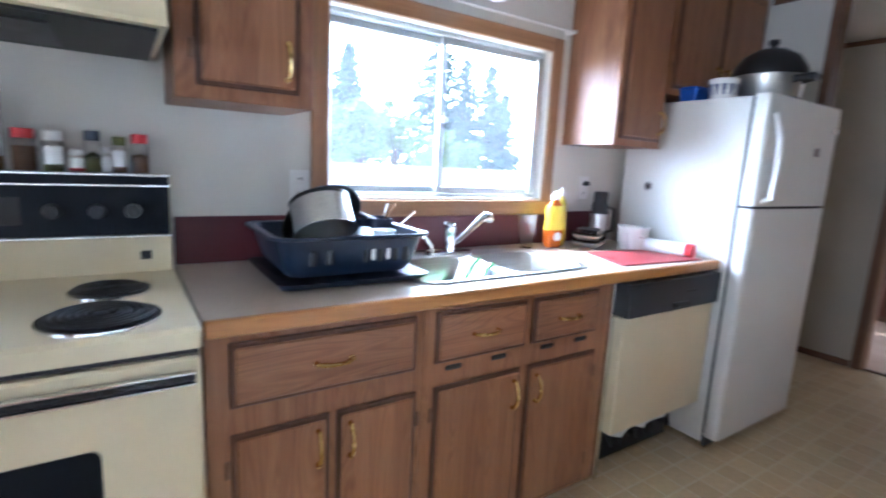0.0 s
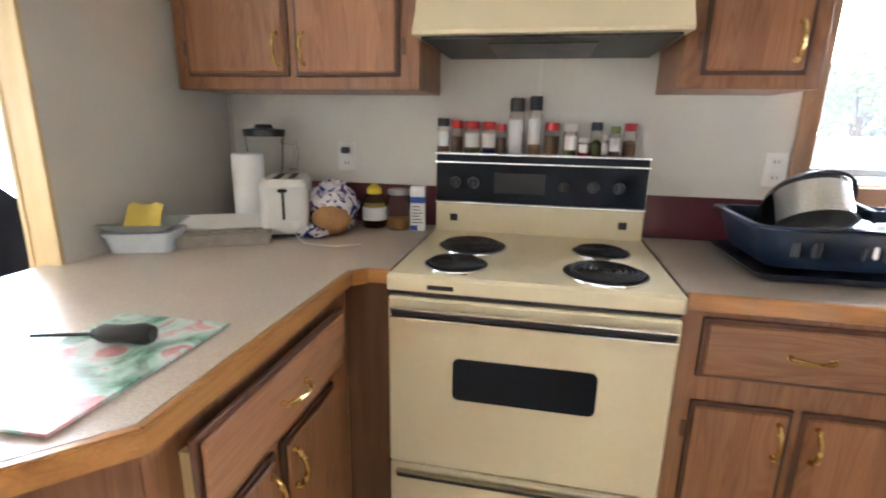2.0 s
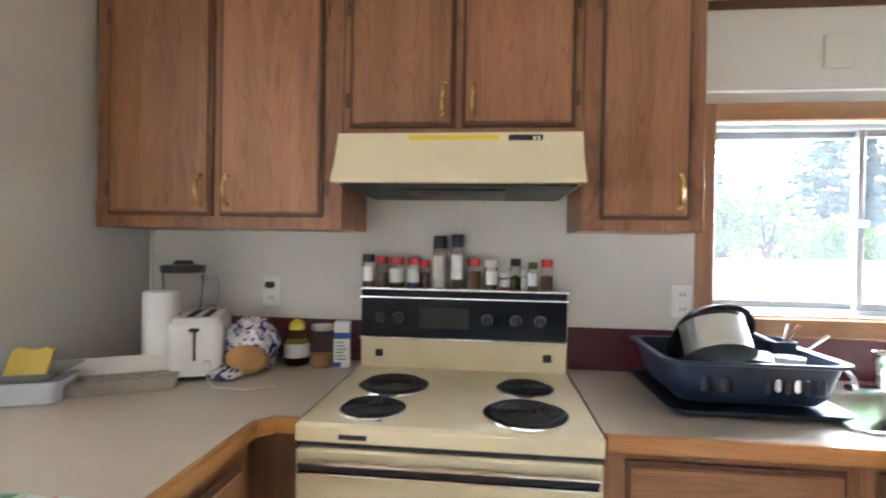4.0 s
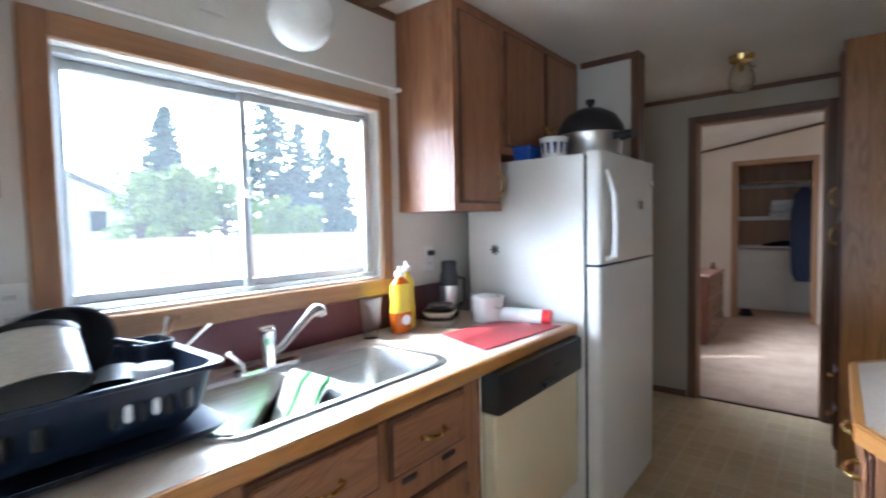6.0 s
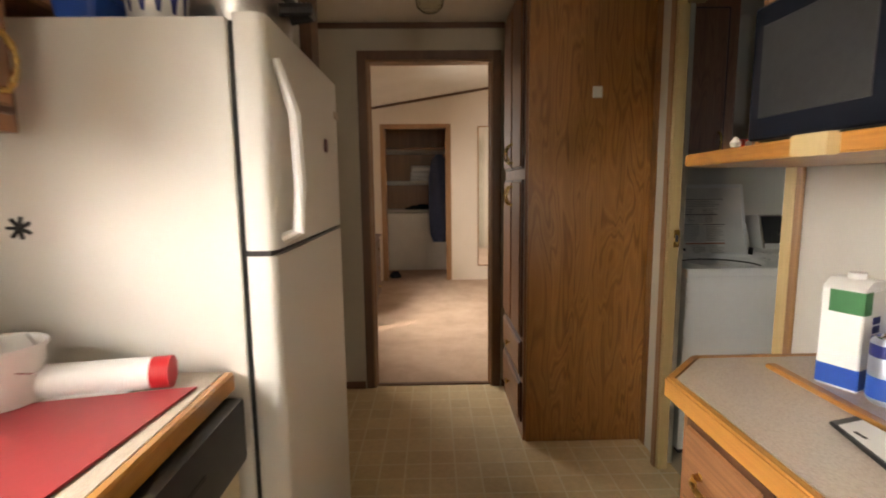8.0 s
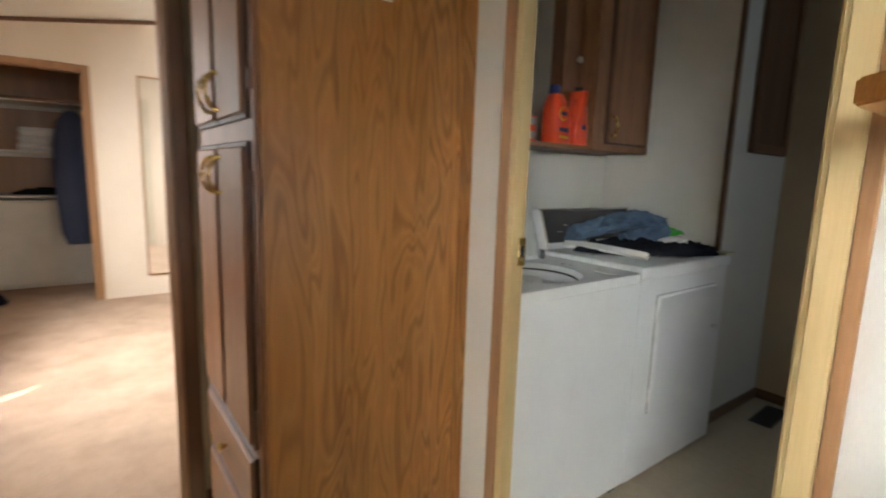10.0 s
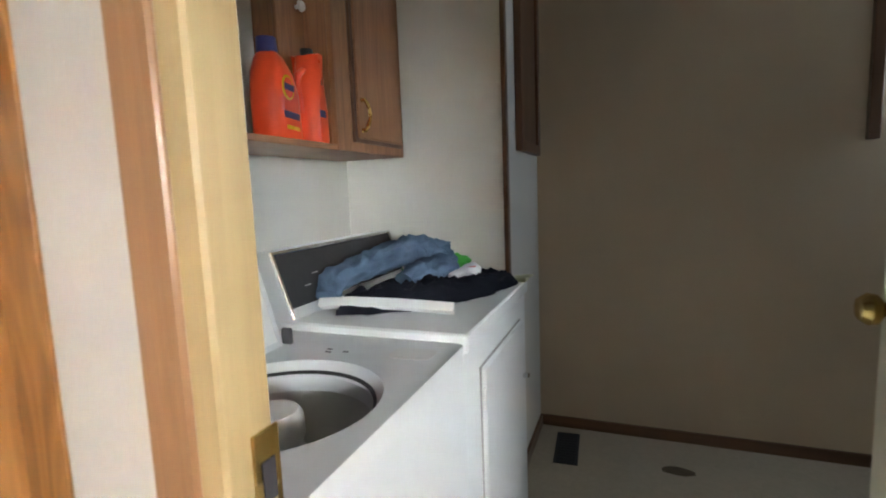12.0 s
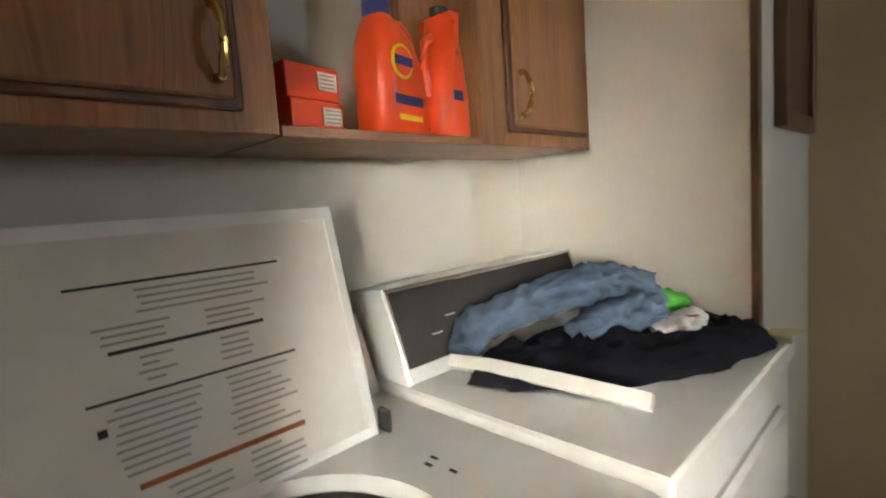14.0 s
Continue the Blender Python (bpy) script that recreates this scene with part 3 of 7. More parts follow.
part("jamb_edge", box(3.252, 3.2929, -2.0955, -2.084, 0.0, 2.03, bev=0.002), pine, door_2, "pale pine edge strip of the doorway")
part("casing", box(3.228, 3.2515, -2.0995, -2.086, 0.0, 2.07, bev=0.003), casing_z, door_2)
part("casing", box(3.954, 3.9925, -2.0655, -2.059, 0.0, 2.07, bev=0.002), casing_z, door_2)
part("casing_back", box(3.9897, 3.9925, -2.0995, -2.0657, 0.0, 2.07), casing_z, door_2)
part("head_casing", box(3.252, 3.9538, -2.0995, -2.083, 2.031, 2.07, bev=0.003), casing_z, door_2)
part("door_stop", box(3.3052, 3.315, -2.15, -2.12, 0.0, 2.009, bev=0.002), pine, door_2)
strike = part("strike_plate", box(3.9318, 3.9349, -2.114, -2.088, 1.022, 1.097, bev=0.001), brass, door_2, "worn brass strike plate")
part("strike_hole", box(3.9308, 3.9318, -2.107, -2.094, 1.044, 1.075), dark_ink, strike)
door_3 = doorway("door_3", "y", -1.265, -0.42, 8.46, 8.55, 2.05, casing_z, casing_z)

# laundry door, open against the side
laundry_door = thing("laundry_door", "cream-painted hollow door standing open with a brass knob", "door", 3.300, -2.185, 0.012, 0)
part("slab", box(-0.035, 0.0, -0.66, 0.0, 0.0, 2.0, bev=0.002), cream_door, laundry_door)
for s in (1, -1):
    kx = 0.0 if s > 0 else -0.035
    knob = part("knob", lathe([(0, 0.055), (0.018, 0.053), (0.026, 0.042), (0.024, 0.03), (0.011, 0.02), (0.011, 0.006)], 20), brass, laundry_door, "polished brass knob")
    knob.matrix_basis = pose(kx, -0.60, 1.035, 0, 90 * s, 0)
    part("rose", lathe([(0.0, 0.0065), (0.026, 0.006), (0.031, 0.0)], 20), brass, knob)
for z in (0.25, 1.0, 1.75):
    part("hinge", rod((0.006, 0.004, z - 0.045), (0.006, 0.004, z + 0.045), 0.006, seg=8), brass, laundry_door)
vent_low = part("door_grille", boxes(*[(0.0, 0.006, -0.52, -0.14, 0.20 + 0.022 * i, 0.212 + 0.022 * i) for i in range(12)], (0.0, 0.008, -0.54, -0.52, 0.18, 0.48), (0.0, 0.008, -0.14, -0.12, 0.18, 0.48)), cream_door, laundry_door)

# ---------------------------------------------------------------- kitchen window
window_1 = thing("window_1", "aluminium sliding window in an oak casing above the sink", "window")
window_1["kind"] = "structure"
for nm, r in (("casing_side", (WX0 - 0.05, WX0 + 0.012, -0.016, 0.0, WZ0 - 0.06, WZ1 + 0.05)), ("casing_side", (WX1 - 0.012, WX1 + 0.05, -0.016, 0.0, WZ0 - 0.06, WZ1 + 0.05))):
    part(nm, box(*r, bev=0.003), casing_z, window_1)
part("casing_head", box(WX0 + 0.012, WX1 - 0.012, -0.016, 0.0, WZ1 - 0.012, WZ1 + 0.05, bev=0.003), sill_wood, window_1)
part("window_sill", box(WX0 - 0.055, WX1 + 0.055, -0.028, 0.0, WZ0 - 0.062, WZ0 + 0.004, bev=0.004), sill_wood, window_1, "pale golden oak window sill")
part("reveal", boxes((WX0, WX0 + 0.014, 0.0, 0.12, WZ0, WZ1), (WX1 - 0.014, WX1, 0.0, 0.12, WZ0, WZ1), (WX0 + 0.014, WX1 - 0.014, 0.0, 0.12, WZ1 - 0.014, WZ1), (WX0 + 0.014, WX1 - 0.014, 0.0, 0.12, WZ0, WZ0 + 0.014)), white_paint, window_1)
WM = 1.80
ax0, ax1, az0, az1 = WX0 + 0.014, WX1 - 0.014, WZ0 + 0.014, WZ1 - 0.014


def ring_frame(x0, x1, z0, z1, y0, y1, w, bev=0.003):
    return boxes((x0, x0 + w, y0, y1, z0, z1), (x1 - w, x1, y0, y1, z0, z1), (x0 + w, x1 - w, y0, y1, z0, z0 + w), (x0 + w, x1 - w, y0, y1, z1 - w, z1), bev=bev)


part("track_frame", ring_frame(ax0, ax1, az0, az1, 0.045, 0.115, 0.018), alum, window_1)
for nm, x0, x1, y0 in (("sash", ax0 + 0.018, WM + 0.02, 0.085), ("sash", WM - 0.02, ax1 - 0.018, 0.055)):
    s = part(nm, ring_frame(x0, x1, az0 + 0.018, az1 - 0.018, y0, y0 + 0.022, 0.026), alum, window_1)
    pane = part("pane", box(x0 + 0.026, x1 - 0.026, y0 + 0.009, y0 + 0.013, az0 + 0.044, az1 - 0.044), glass, s, smooth=0)
    pane.visible_shadow = False
part("latch", box(WM - 0.015, WM + 0.012, 0.035, 0.055, 1.45, 1.475, bev=0.004), alum, window_1)
part("blind_bracket", boxes((ax1 - 0.06, ax1 - 0.018, 0.02, 0.045, az0 + 0.02, az1 - 0.03), bev=0.006), alum, window_1)

for nm, x0, x1, z0, z1 in (("window_2", -3.75, -2.02, 0.85, 2.05), ("window_3", 5.52, 7.2, 0.70, 1.80)):
    w2 = thing(nm, "white-framed window with bright daylight outside", "window")
    w2["kind"] = "structure"
    part("window_frame", ring_frame(x0, x1, z0, z1, 0.03, 0.10, 0.05), white_paint, w2)
    part("casing", ring_frame(x0 - 0.05, x1 + 0.05, z0 - 0.05, z1 + 0.05, -0.014, 0.0, 0.055), pine, w2)
    part("mullion", box((x0 + x1) / 2 - 0.02, (x0 + x1) / 2 + 0.02, 0.04, 0.09, z0 + 0.05, z1 - 0.05), white_paint, w2)
    p2 = part("pane", box(x0 + 0.05, x1 - 0.05, 0.065, 0.069, z0 + 0.05, z1 - 0.05), glass, w2, smooth=0)
    p2.visible_shadow = False
# unseen window, assumed only from the cool tint on the machines
w5 = thing("unseen_window_5", "unseen small white-framed window added high in the laundry wall", "window")
w5["kind"] = "structure"
part("window_frame", ring_frame(2.05, 2.25, 1.37, 1.83, -4.43, -4.37, 0.025), white_paint, w5)
part("pane", box(2.075, 2.225, -4.405, -4.401, 1.395, 1.805), glass, w5, smooth=0).visible_shadow = False
# unseen window, added to go with the living area's fill lamp
w4 = thing("unseen_window_4", "unseen white-framed window added to the living area for light", "window")
w4["kind"] = "structure"
part("window_frame", boxes((-4.59, -4.52, -3.4, -3.34, 0.8, 2.0), (-4.59, -4.52, -1.06, -1.0, 0.8, 2.0), (-4.59, -4.52, -3.34, -1.06, 0.8, 0.86), (-4.59, -4.52, -3.34, -1.06, 1.94, 2.0)), white_paint, w4)
p4 = part("pane", box(-4.56, -4.556, -3.34, -1.06, 0.86, 1.94), glass, w4, smooth=0)
p4.visible_shadow = False

curtain_rod = thing("curtain_rod", "thin white curtain rod fixed above the kitchen window", "curtain rod")
part("rod", rod((1.16, -0.05, 1.912), (2.44, -0.05, 1.912), 0.006, seg=10), white_p, curtain_rod)
for x in (1.165, 2.435):
    part("bracket", boxes((x - 0.008, x + 0.008, -0.056, 0.0, 1.905, 1.919), (x - 0.01, x + 0.01, -0.004, 0.0, 1.885, 1.935)), white_p, curtain_rod)

# ---------------------------------------------------------------- cabinets


def bow_handle(parent, x, z, length=0.10, upright=True, y=0.0):
    """Brass bow pull with turned ends, standing off the face at y towards -y."""
    k = Vector((0, 0, 1)) if upright else Vector((1, 0, 0))
    c = Vector((x, y, z))
    p0, p1 = c - k * length / 2, c + k * length / 2
    out = Vector((0, -1, 0))
    h = part("handle", tube(arc(p0 + out * 0.012, c + out * 0.030, p1 + out * 0.012), 0.005, 8, radii=[0.0045, 0.006, 0.007, 0.0055, 0.005, 0.006, 0.005, 0.0055, 0.007, 0.006, 0.0045]), brass, parent, "brass bow handle")
    for p in (p0, p1):
        part("foot", rod(p, p + out * 0.014, 0.0075, 0.0055, 10), brass, h)
    return h


def hinge(parent, x, z, y):
    return part("hinge", box(x - 0.007, x + 0.007, y - 0.006, y, z - 0.024, z + 0.024, bev=0.002), trim_dark, parent, "dark metal hinge")


def leaf(parent, name, x0, x1, z0, z1, y, mat=None, handle=None, hz=None, hinges=None, t=0.019, upright=True):
    """A lipped door or drawer front: a slab on a darker routed lip."""
    lip = part(name, box(x0, x1, y - t * 0.55, y, z0, z1, bev=0.003), oak_lip, parent)
    part("panel", box(x0 + 0.012, x1 - 0.012, y - t, y - t * 0.55, z0 + 0.012, z1 - 0.012, bev=0.005), mat or (oak_z if upright else oak_x), lip)
    if handle is not None:
        bow_handle(lip, handle, hz, 0.095, upright, y - t)
    for hx, hzz in hinges or ():
        hinge(lip, hx, hzz, y - 0.001)
    return lip


def cabinet(name, label, x, y, z, rz, w, d, h, leaves, toe=0.0, body=None, top=True):
    """A frame-fronted cabinet; its front faces local -y at y = 0, its left end is at x = 0."""
    c = thing(name, label, "cabinet", x, y, z, rz)
    t = 0.015
    rows = [("side_panel", 0, t, 0.02, d, toe, h), ("side_panel", w - t, w, 0.02, d, toe, h), ("back_panel", t, w - t, d - 0.006, d, toe, h), ("bottom_panel", t, w - t, 0.02, d - 0.006, toe, toe + t)]
    if top:
        rows.append(("top_panel", t, w - t, 0.02, d - 0.006, h - t, h))
    if toe:
        rows.append(("toe_kick", 0.0, w, 0.07, 0.08, 0, toe))
    for nm, *r in rows:
        part(nm, box(*r), body or oak_z, c, smooth=0)
    part("face_frame", box(0.001, w - 0.001, 0.0, 0.019, toe, h, bev=0.0015), oak_z, c)
    for lf in leaves:
        leaf(c, **lf)
    return c


def drawer(x0, x1, z0, z1, mat=None):
    return dict(name="drawer_front", x0=x0, x1=x1, z0=z0, z1=z1, y=0.0, handle=(x0 + x1) / 2, hz=(z0 + z1) / 2, upright=False, mat=mat)


def door(x0, x1, z0, z1, side, low=False, mat=None):
    """side: where the handle is; the hinges are on the other edge."""
    hx = x1 - 0.035 if side == "r" else x0 + 0.035
    hg = x0 - 0.008 if side == "r" else x1 + 0.008
    hz = z0 + 0.085 if low else z1 - 0.085
    return dict(name="door", x0=x0, x1=x1, z0=z0, z1=z1, y=0.0, handle=hx, hz=hz, hinges=[(hg, z0 + 0.09), (hg, z1 - 0.09)], mat=mat)


# north base cabinets: local x is world x - 0.765
cabinet("base_cabinet", "oak base cabinet with one wide drawer and two doors", 0.765, -0.60, 0, 0, 0.585, 0.60, 0.872,
        [drawer(0.053, 0.557, 0.68, 0.845), door(0.053, 0.298, 0.10, 0.612, "r"), door(0.317, 0.562, 0.10, 0.612, "l")], toe=0.06)
cabinet("sink_cabinet", "oak sink cabinet with two false drawers and two doors", 1.35, -0.60, 0, 0, 0.835, 0.60, 0.872,
        [drawer(0.037, 0.397, 0.685, 0.848), drawer(0.43, 0.755, 0.685, 0.848), door(0.04, 0.385, 0.06, 0.61, "r"), door(0.42, 0.765, 0.06, 0.61, "l")], toe=0.04, top=False)
for x in (1.46, 1.64, 1.86, 2.03):
    solo("cabinet_clip", box(x - 0.03, x + 0.03, -0.607, -0.601, 0.655, 0.672, bev=0.004), black, "dark tilt-out hinge slot under a drawer front", "slot", group="tilt hinges")

# wall cabinets on the north wall
cabinet("wall_cabinet", "oak wall cabinet with two doors beside the hood", -0.862, -0.305, 1.405, 0, 0.862, 0.305, H - 1.405,
        [door(0.05, 0.425, 0.04, 0.80, "r", True), door(0.447, 0.80, 0.04, 0.80, "l", True)])
cabinet("wall_cabinet", "short oak wall cabinet with two doors above the hood", 0.002, -0.305, 1.685, 0, 0.75, 0.305, H - 1.685,
        [door(0.02, 0.358, 0.045, 0.52, "r", True), door(0.38, 0.728, 0.045, 0.52, "l", True)])
cabinet("wall_cabinet", "narrow oak wall cabinet with one door beside the window", 0.755, -0.305, 1.412, 0, 0.358, 0.305, H - 1.412,
        [door(0.05, 0.315, 0.035, 0.79, "r", True)])
cabinet("wall_cabinet", "narrow oak wall cabinet with one door near the fridge", 2.472, -0.305, 1.40, 0, 0.345, 0.305, H - 1.40,
        [door(0.03, 0.33, 0.03, 0.80, "r", True)])
cabinet("wall_cabinet", "shallow oak cabinet with two doors above the fridge", 2.82, -0.305, 1.66, 0, 0.833, 0.305, H - 1.66,
        [door(0.03, 0.405, 0.03, 0.55, "r", True), door(0.425, 0.80, 0.03, 0.55, "l", True)])

# peninsula cabinets: front faces +x; local x runs along +y
cabinet("peninsula_cabinet", "oak peninsula cabinet with drawers above doors", -0.135, -1.37, 0, 90, 0.735, 0.75, 0.872,
        [dict(drawer(0.05, 0.62, 0.68, 0.84), y=-0.035), door(0.05, 0.32, 0.10, 0.62, "r"), door(0.345, 0.62, 0.10, 0.62, "l")], toe=0.08)
solo("pulled_drawer_box", boxes((-0.134, -0.1005, -1.30, -1.285, 0.695, 0.80), (-0.134, -0.1005, -0.785, -0.77, 0.695, 0.80), (-0.134, -0.1005, -1.285, -0.785, 0.695, 0.705)), pine, "pale sides of the slightly open peninsula drawer", "drawer box")
solo("corner_filler", box(-0.135, -0.004, -0.634, -0.60, 0.08, 0.872, bev=0.002), trim_dark, "dark oak filler strip between peninsula and range", "filler strip")
solo("peninsula_end", prism([(-0.135, -1.372), (-0.36, -1.60), (-0.88, -1.60), (-0.88, -1.372)], 0.0, 0.872), oak_z, "plain oak end panel under the peninsula", "cabinet end")


def worktop(name, label, poly, z0, z1, nose, x=0, y=0):
    """A laminate slab with a strip of oak nosing along the given edges."""
    w = thing(name, label, "worktop")
    part("slab", prism(poly, z0, z1 - 0.0005), lam, w, smooth=0)
    for i, (p, q) in enumerate(nose):
        p, q = Vector((*p, 0)), Vector((*q, 0))
        d = (q - p).normalized()
        nrm = Vector((d.y, -d.x, 0))
        quad = [p - d * 0.008, q + d * 0.008, q + d * 0.008 + nrm * 0.02, p - d * 0.008 + nrm * 0.02]
        part("oak_edge", prism([(v.x, v.y) for v in quad], z0 - 0.004, z1, 0.004), edge_x if abs(d.x) > abs(d.y) else edge_y, w, "varnished oak nosing")
    return w


SX0, SX1, SY0, SY1 = 1.375, 2.15, -0.545, -0.085
north_top = thing("worktop", "beige speckled laminate worktop with oak edge and sink cut-out", "worktop")
slab_bm = bmesh.new()
slab_edges = []
for a, b, c, d in ((0.764, 2.885, -0.615, 0.0), (SX0 + 0.03, SX1 - 0.03, SY0 + 0.03, SY1 - 0.03)):
    vs = [slab_bm.verts.new(p) for p in ((a, c, 0.872), (b, c, 0.872), (b, d, 0.872), (a, d, 0.872))]
    slab_edges += [slab_bm.edges.new((vs[i], vs[(i + 1) % 4])) for i in range(4)]
bmesh.ops.triangle_fill(slab_bm, use_beauty=False, edges=slab_edges)
slab_bm.normal_update()
cut_holes(slab_bm, [(SX0 + 0.03, SX1 - 0.03, SY0 + 0.03, SY1 - 0.03)])
grown = bmesh.ops.extrude_face_region(slab_bm, geom=slab_bm.faces[:])
for v in grown["geom"]:
    if isinstance(v, bmesh.types.BMVert):
        v.co.z = 0.9095
part("slab", slab_bm, lam, north_top, smooth=0)
part("oak_edge", box(0.764, 2.885, -0.637, -0.615, 0.868, 0.911, bev=0.005), edge_x, north_top, "varnished oak nosing")
worktop("worktop", "beige laminate peninsula worktop with golden oak nosing", [(-0.885, 0.0), (-0.003, 0.0), (-0.003, -0.615), (-0.07, -0.615), (-0.115, -0.66), (-0.115, -1.385), (-0.36, -1.64), (-0.93, -1.64), (-0.93, -0.82), (-0.885, -0.82)], 0.872, 0.91,
        [((-0.07, -0.615), (-0.003, -0.615)), ((-0.115, -0.66), (-0.07, -0.615)), ((-0.115, -1.385), (-0.115, -0.66)), ((-0.36, -1.64), (-0.115, -1.385)), ((-0.93, -1.64), (-0.36, -1.64))])

# ---------------------------------------------------------------- range and hood
rg = thing("electric_range", "almond enamel electric range with black control panel", "range", 0, 0, 0)
part("body", box(0.004, 0.756, -0.64, -0.02, 0.03, 0.865, bev=0.004), almond, rg)
part("cooktop", loft([rrect(0.0, 0.76, -0.668, -0.03, 0.012, 0.868), rrect(0.0, 0.76, -0.668, -0.03, 0.012, 0.905), rrect(0.008, 0.752, -0.660, -0.03, 0.012, 0.914)]), almond, rg)
bg = part("backguard", box(0.008, 0.752, -0.085, -0.02, 0.905, 1.20, bev=0.006), almond, rg)
part("control_panel", box(0.012, 0.748, -0.098, -0.083, 1.028, 1.198, bev=0.003), black_gloss, bg, "black glass control panel")
for z in (1.024, 1.170, 1.200):
    part("chrome_strip", box(0.008, 0.752, -0.1025, -0.08, z - 0.003, z + 0.003, bev=0.001), chrome, bg)
part("clock_display", box(0.225, 0.405, -0.1005, -0.097, 1.062, 1.136, bev=0.002), slate, bg, "grey clock display")
for x in (0.085, 0.15, 0.47, 0.57, 0.655):
    kn = part("knob", lathe([(0.0, 0.02), (0.018, 0.019), (0.021, 0.0)], 20), black, bg)
    kn.matrix_basis = pose(x, -0.098, 1.098, 90, 0, 0)
    part("grip", box(-0.004, 0.004, -0.018, 0.018, 0.018, 0.027, bev=0.002), black, kn)
for x in (0.078, 0.682):
    part("lamp_socket", box(x - 0.014, x + 0.014, -0.0875, -0.084, 0.952, 0.978, bev=0.001), black, bg)
part("vent_line", box(0.01, 0.75, -0.665, -0.64, 0.858, 0.868), dark_ink, rg)
part("nameplate", box(0.115, 0.185, -0.6705, -0.667, 0.877, 0.889, bev=0.001), slate, rg, "small dark nameplate")
od = part("oven_door", box(0.006, 0.754, -0.672, -0.642, 0.335, 0.852, bev=0.006), almond, rg)
part("oven_window", loft([rrect(0.19, 0.57, -0.062, 0.062, 0.018, 0.0), rrect(0.19, 0.57, -0.062, 0.062, 0.018, 0.004)]), black_gloss, od, "black glass oven window").matrix_basis = pose(0, -0.672, 0.626, 90, 0, 0)
part("door_handle", box(0.02, 0.74, -0.70, -0.672, 0.806, 0.826, bev=0.006), black, od, "black and chrome handle bar")
part("handle_trim", boxes((0.02, 0.74, -0.7025, -0.69, 0.826, 0.830), (0.02, 0.74, -0.7025, -0.69, 0.802, 0.806)), chrome, od)
dr = part("storage_drawer", box(0.006, 0.754, -0.668, -0.642, 0.06, 0.325, bev=0.006), almond, rg)
part("drawer_handle", box(0.03, 0.73, -0.688, -0.668, 0.292, 0.31, bev=0.005), black, dr)
part("drawer_trim", box(0.03, 0.73, -0.690, -0.67, 0.310, 0.314), chrome, dr)
part("scorch", loft([rrect(0.195, 0.215, -0.634, -0.626, 0.003, 0.9142), rrect(0.195, 0.215, -0.634, -0.626, 0.003, 0.9148)]), dark_ink, rg)


def coil(parent, x, y, r):
    pan = part("drip_bowl", lathe([(r * 1.14, 0.0), (r * 1.13, 0.006), (r * 1.04, 0.004), (r * 0.6, 0.001), (0.0, 0.001)], 36), iron, parent, "dark drip bowl")
    pan.matrix_basis = pose(x, y, 0.9135)
    part("trim_ring", lathe([(r * 1.16, 0.0005), (r * 1.15, 0.007), (r * 1.10, 0.007), (r * 1.10, 0.001)], 36), chrome, pan)
    turns, n = 5, 130
    pts = []
    for i in range(n + 1):
        a = 2 * math.pi * turns * i / n
        rr = r * (0.22 + 0.78 * i / n)
        pts.append((rr * math.cos(a), rr * math.sin(a), 0.013))
    part("coil", tube(pts, r * 0.052, 6), iron, pan, "black spiral heating coil")
    part("medallion", lathe([(0.0, 0.016), (r * 0.16, 0.015), (r * 0.17, 0.008)], 16), iron, pan)


coil(rg, 0.170, -0.545, 0.078)
coil(rg, 0.185, -0.322, 0.098)
coil(rg, 0.592, -0.300, 0.078)
coil(rg, 0.580, -0.535, 0.098)

hood = thing("range_hood", "almond enamel range hood with a yellowed strip and dark switch plate", "range hood", 0, 0, 0)
hb = bmesh.new()
prof = [(-0.02, 1.54), (-0.02, 1.685), (-0.44, 1.685), (-0.47, 1.60), (-0.505, 1.545), (-0.505, 1.535), (-0.49, 1.535)]
loft([[(x, y, z) for y, z in prof] for x in (0.028, 0.732)], True, True, hb)
part("canopy", hb, almond, hood, smooth=20)
part("underside", box(0.045, 0.715, -0.47, -0.03, 1.528, 1.539), slate, hood, "dark grey hood underside")
part("filter", box(0.22, 0.52, -0.40, -0.10, 1.522, 1.529, bev=0.002), black, hood)
part("label_strip", box(0.24, 0.50, -0.4478, -0.438, 1.660, 1.676, bev=0.001), yellow, hood, "yellowed label strip")
sw = part("switch_plate", box(0.525, 0.62, -0.449, -0.438, 1.655, 1.676, bev=0.001), black, hood)
for x in (0.597, 0.609):
    part("switch", box(x - 0.004, x + 0.004, -0.455, -0.449, 1.660, 1.671, bev=0.001), white_p, sw)

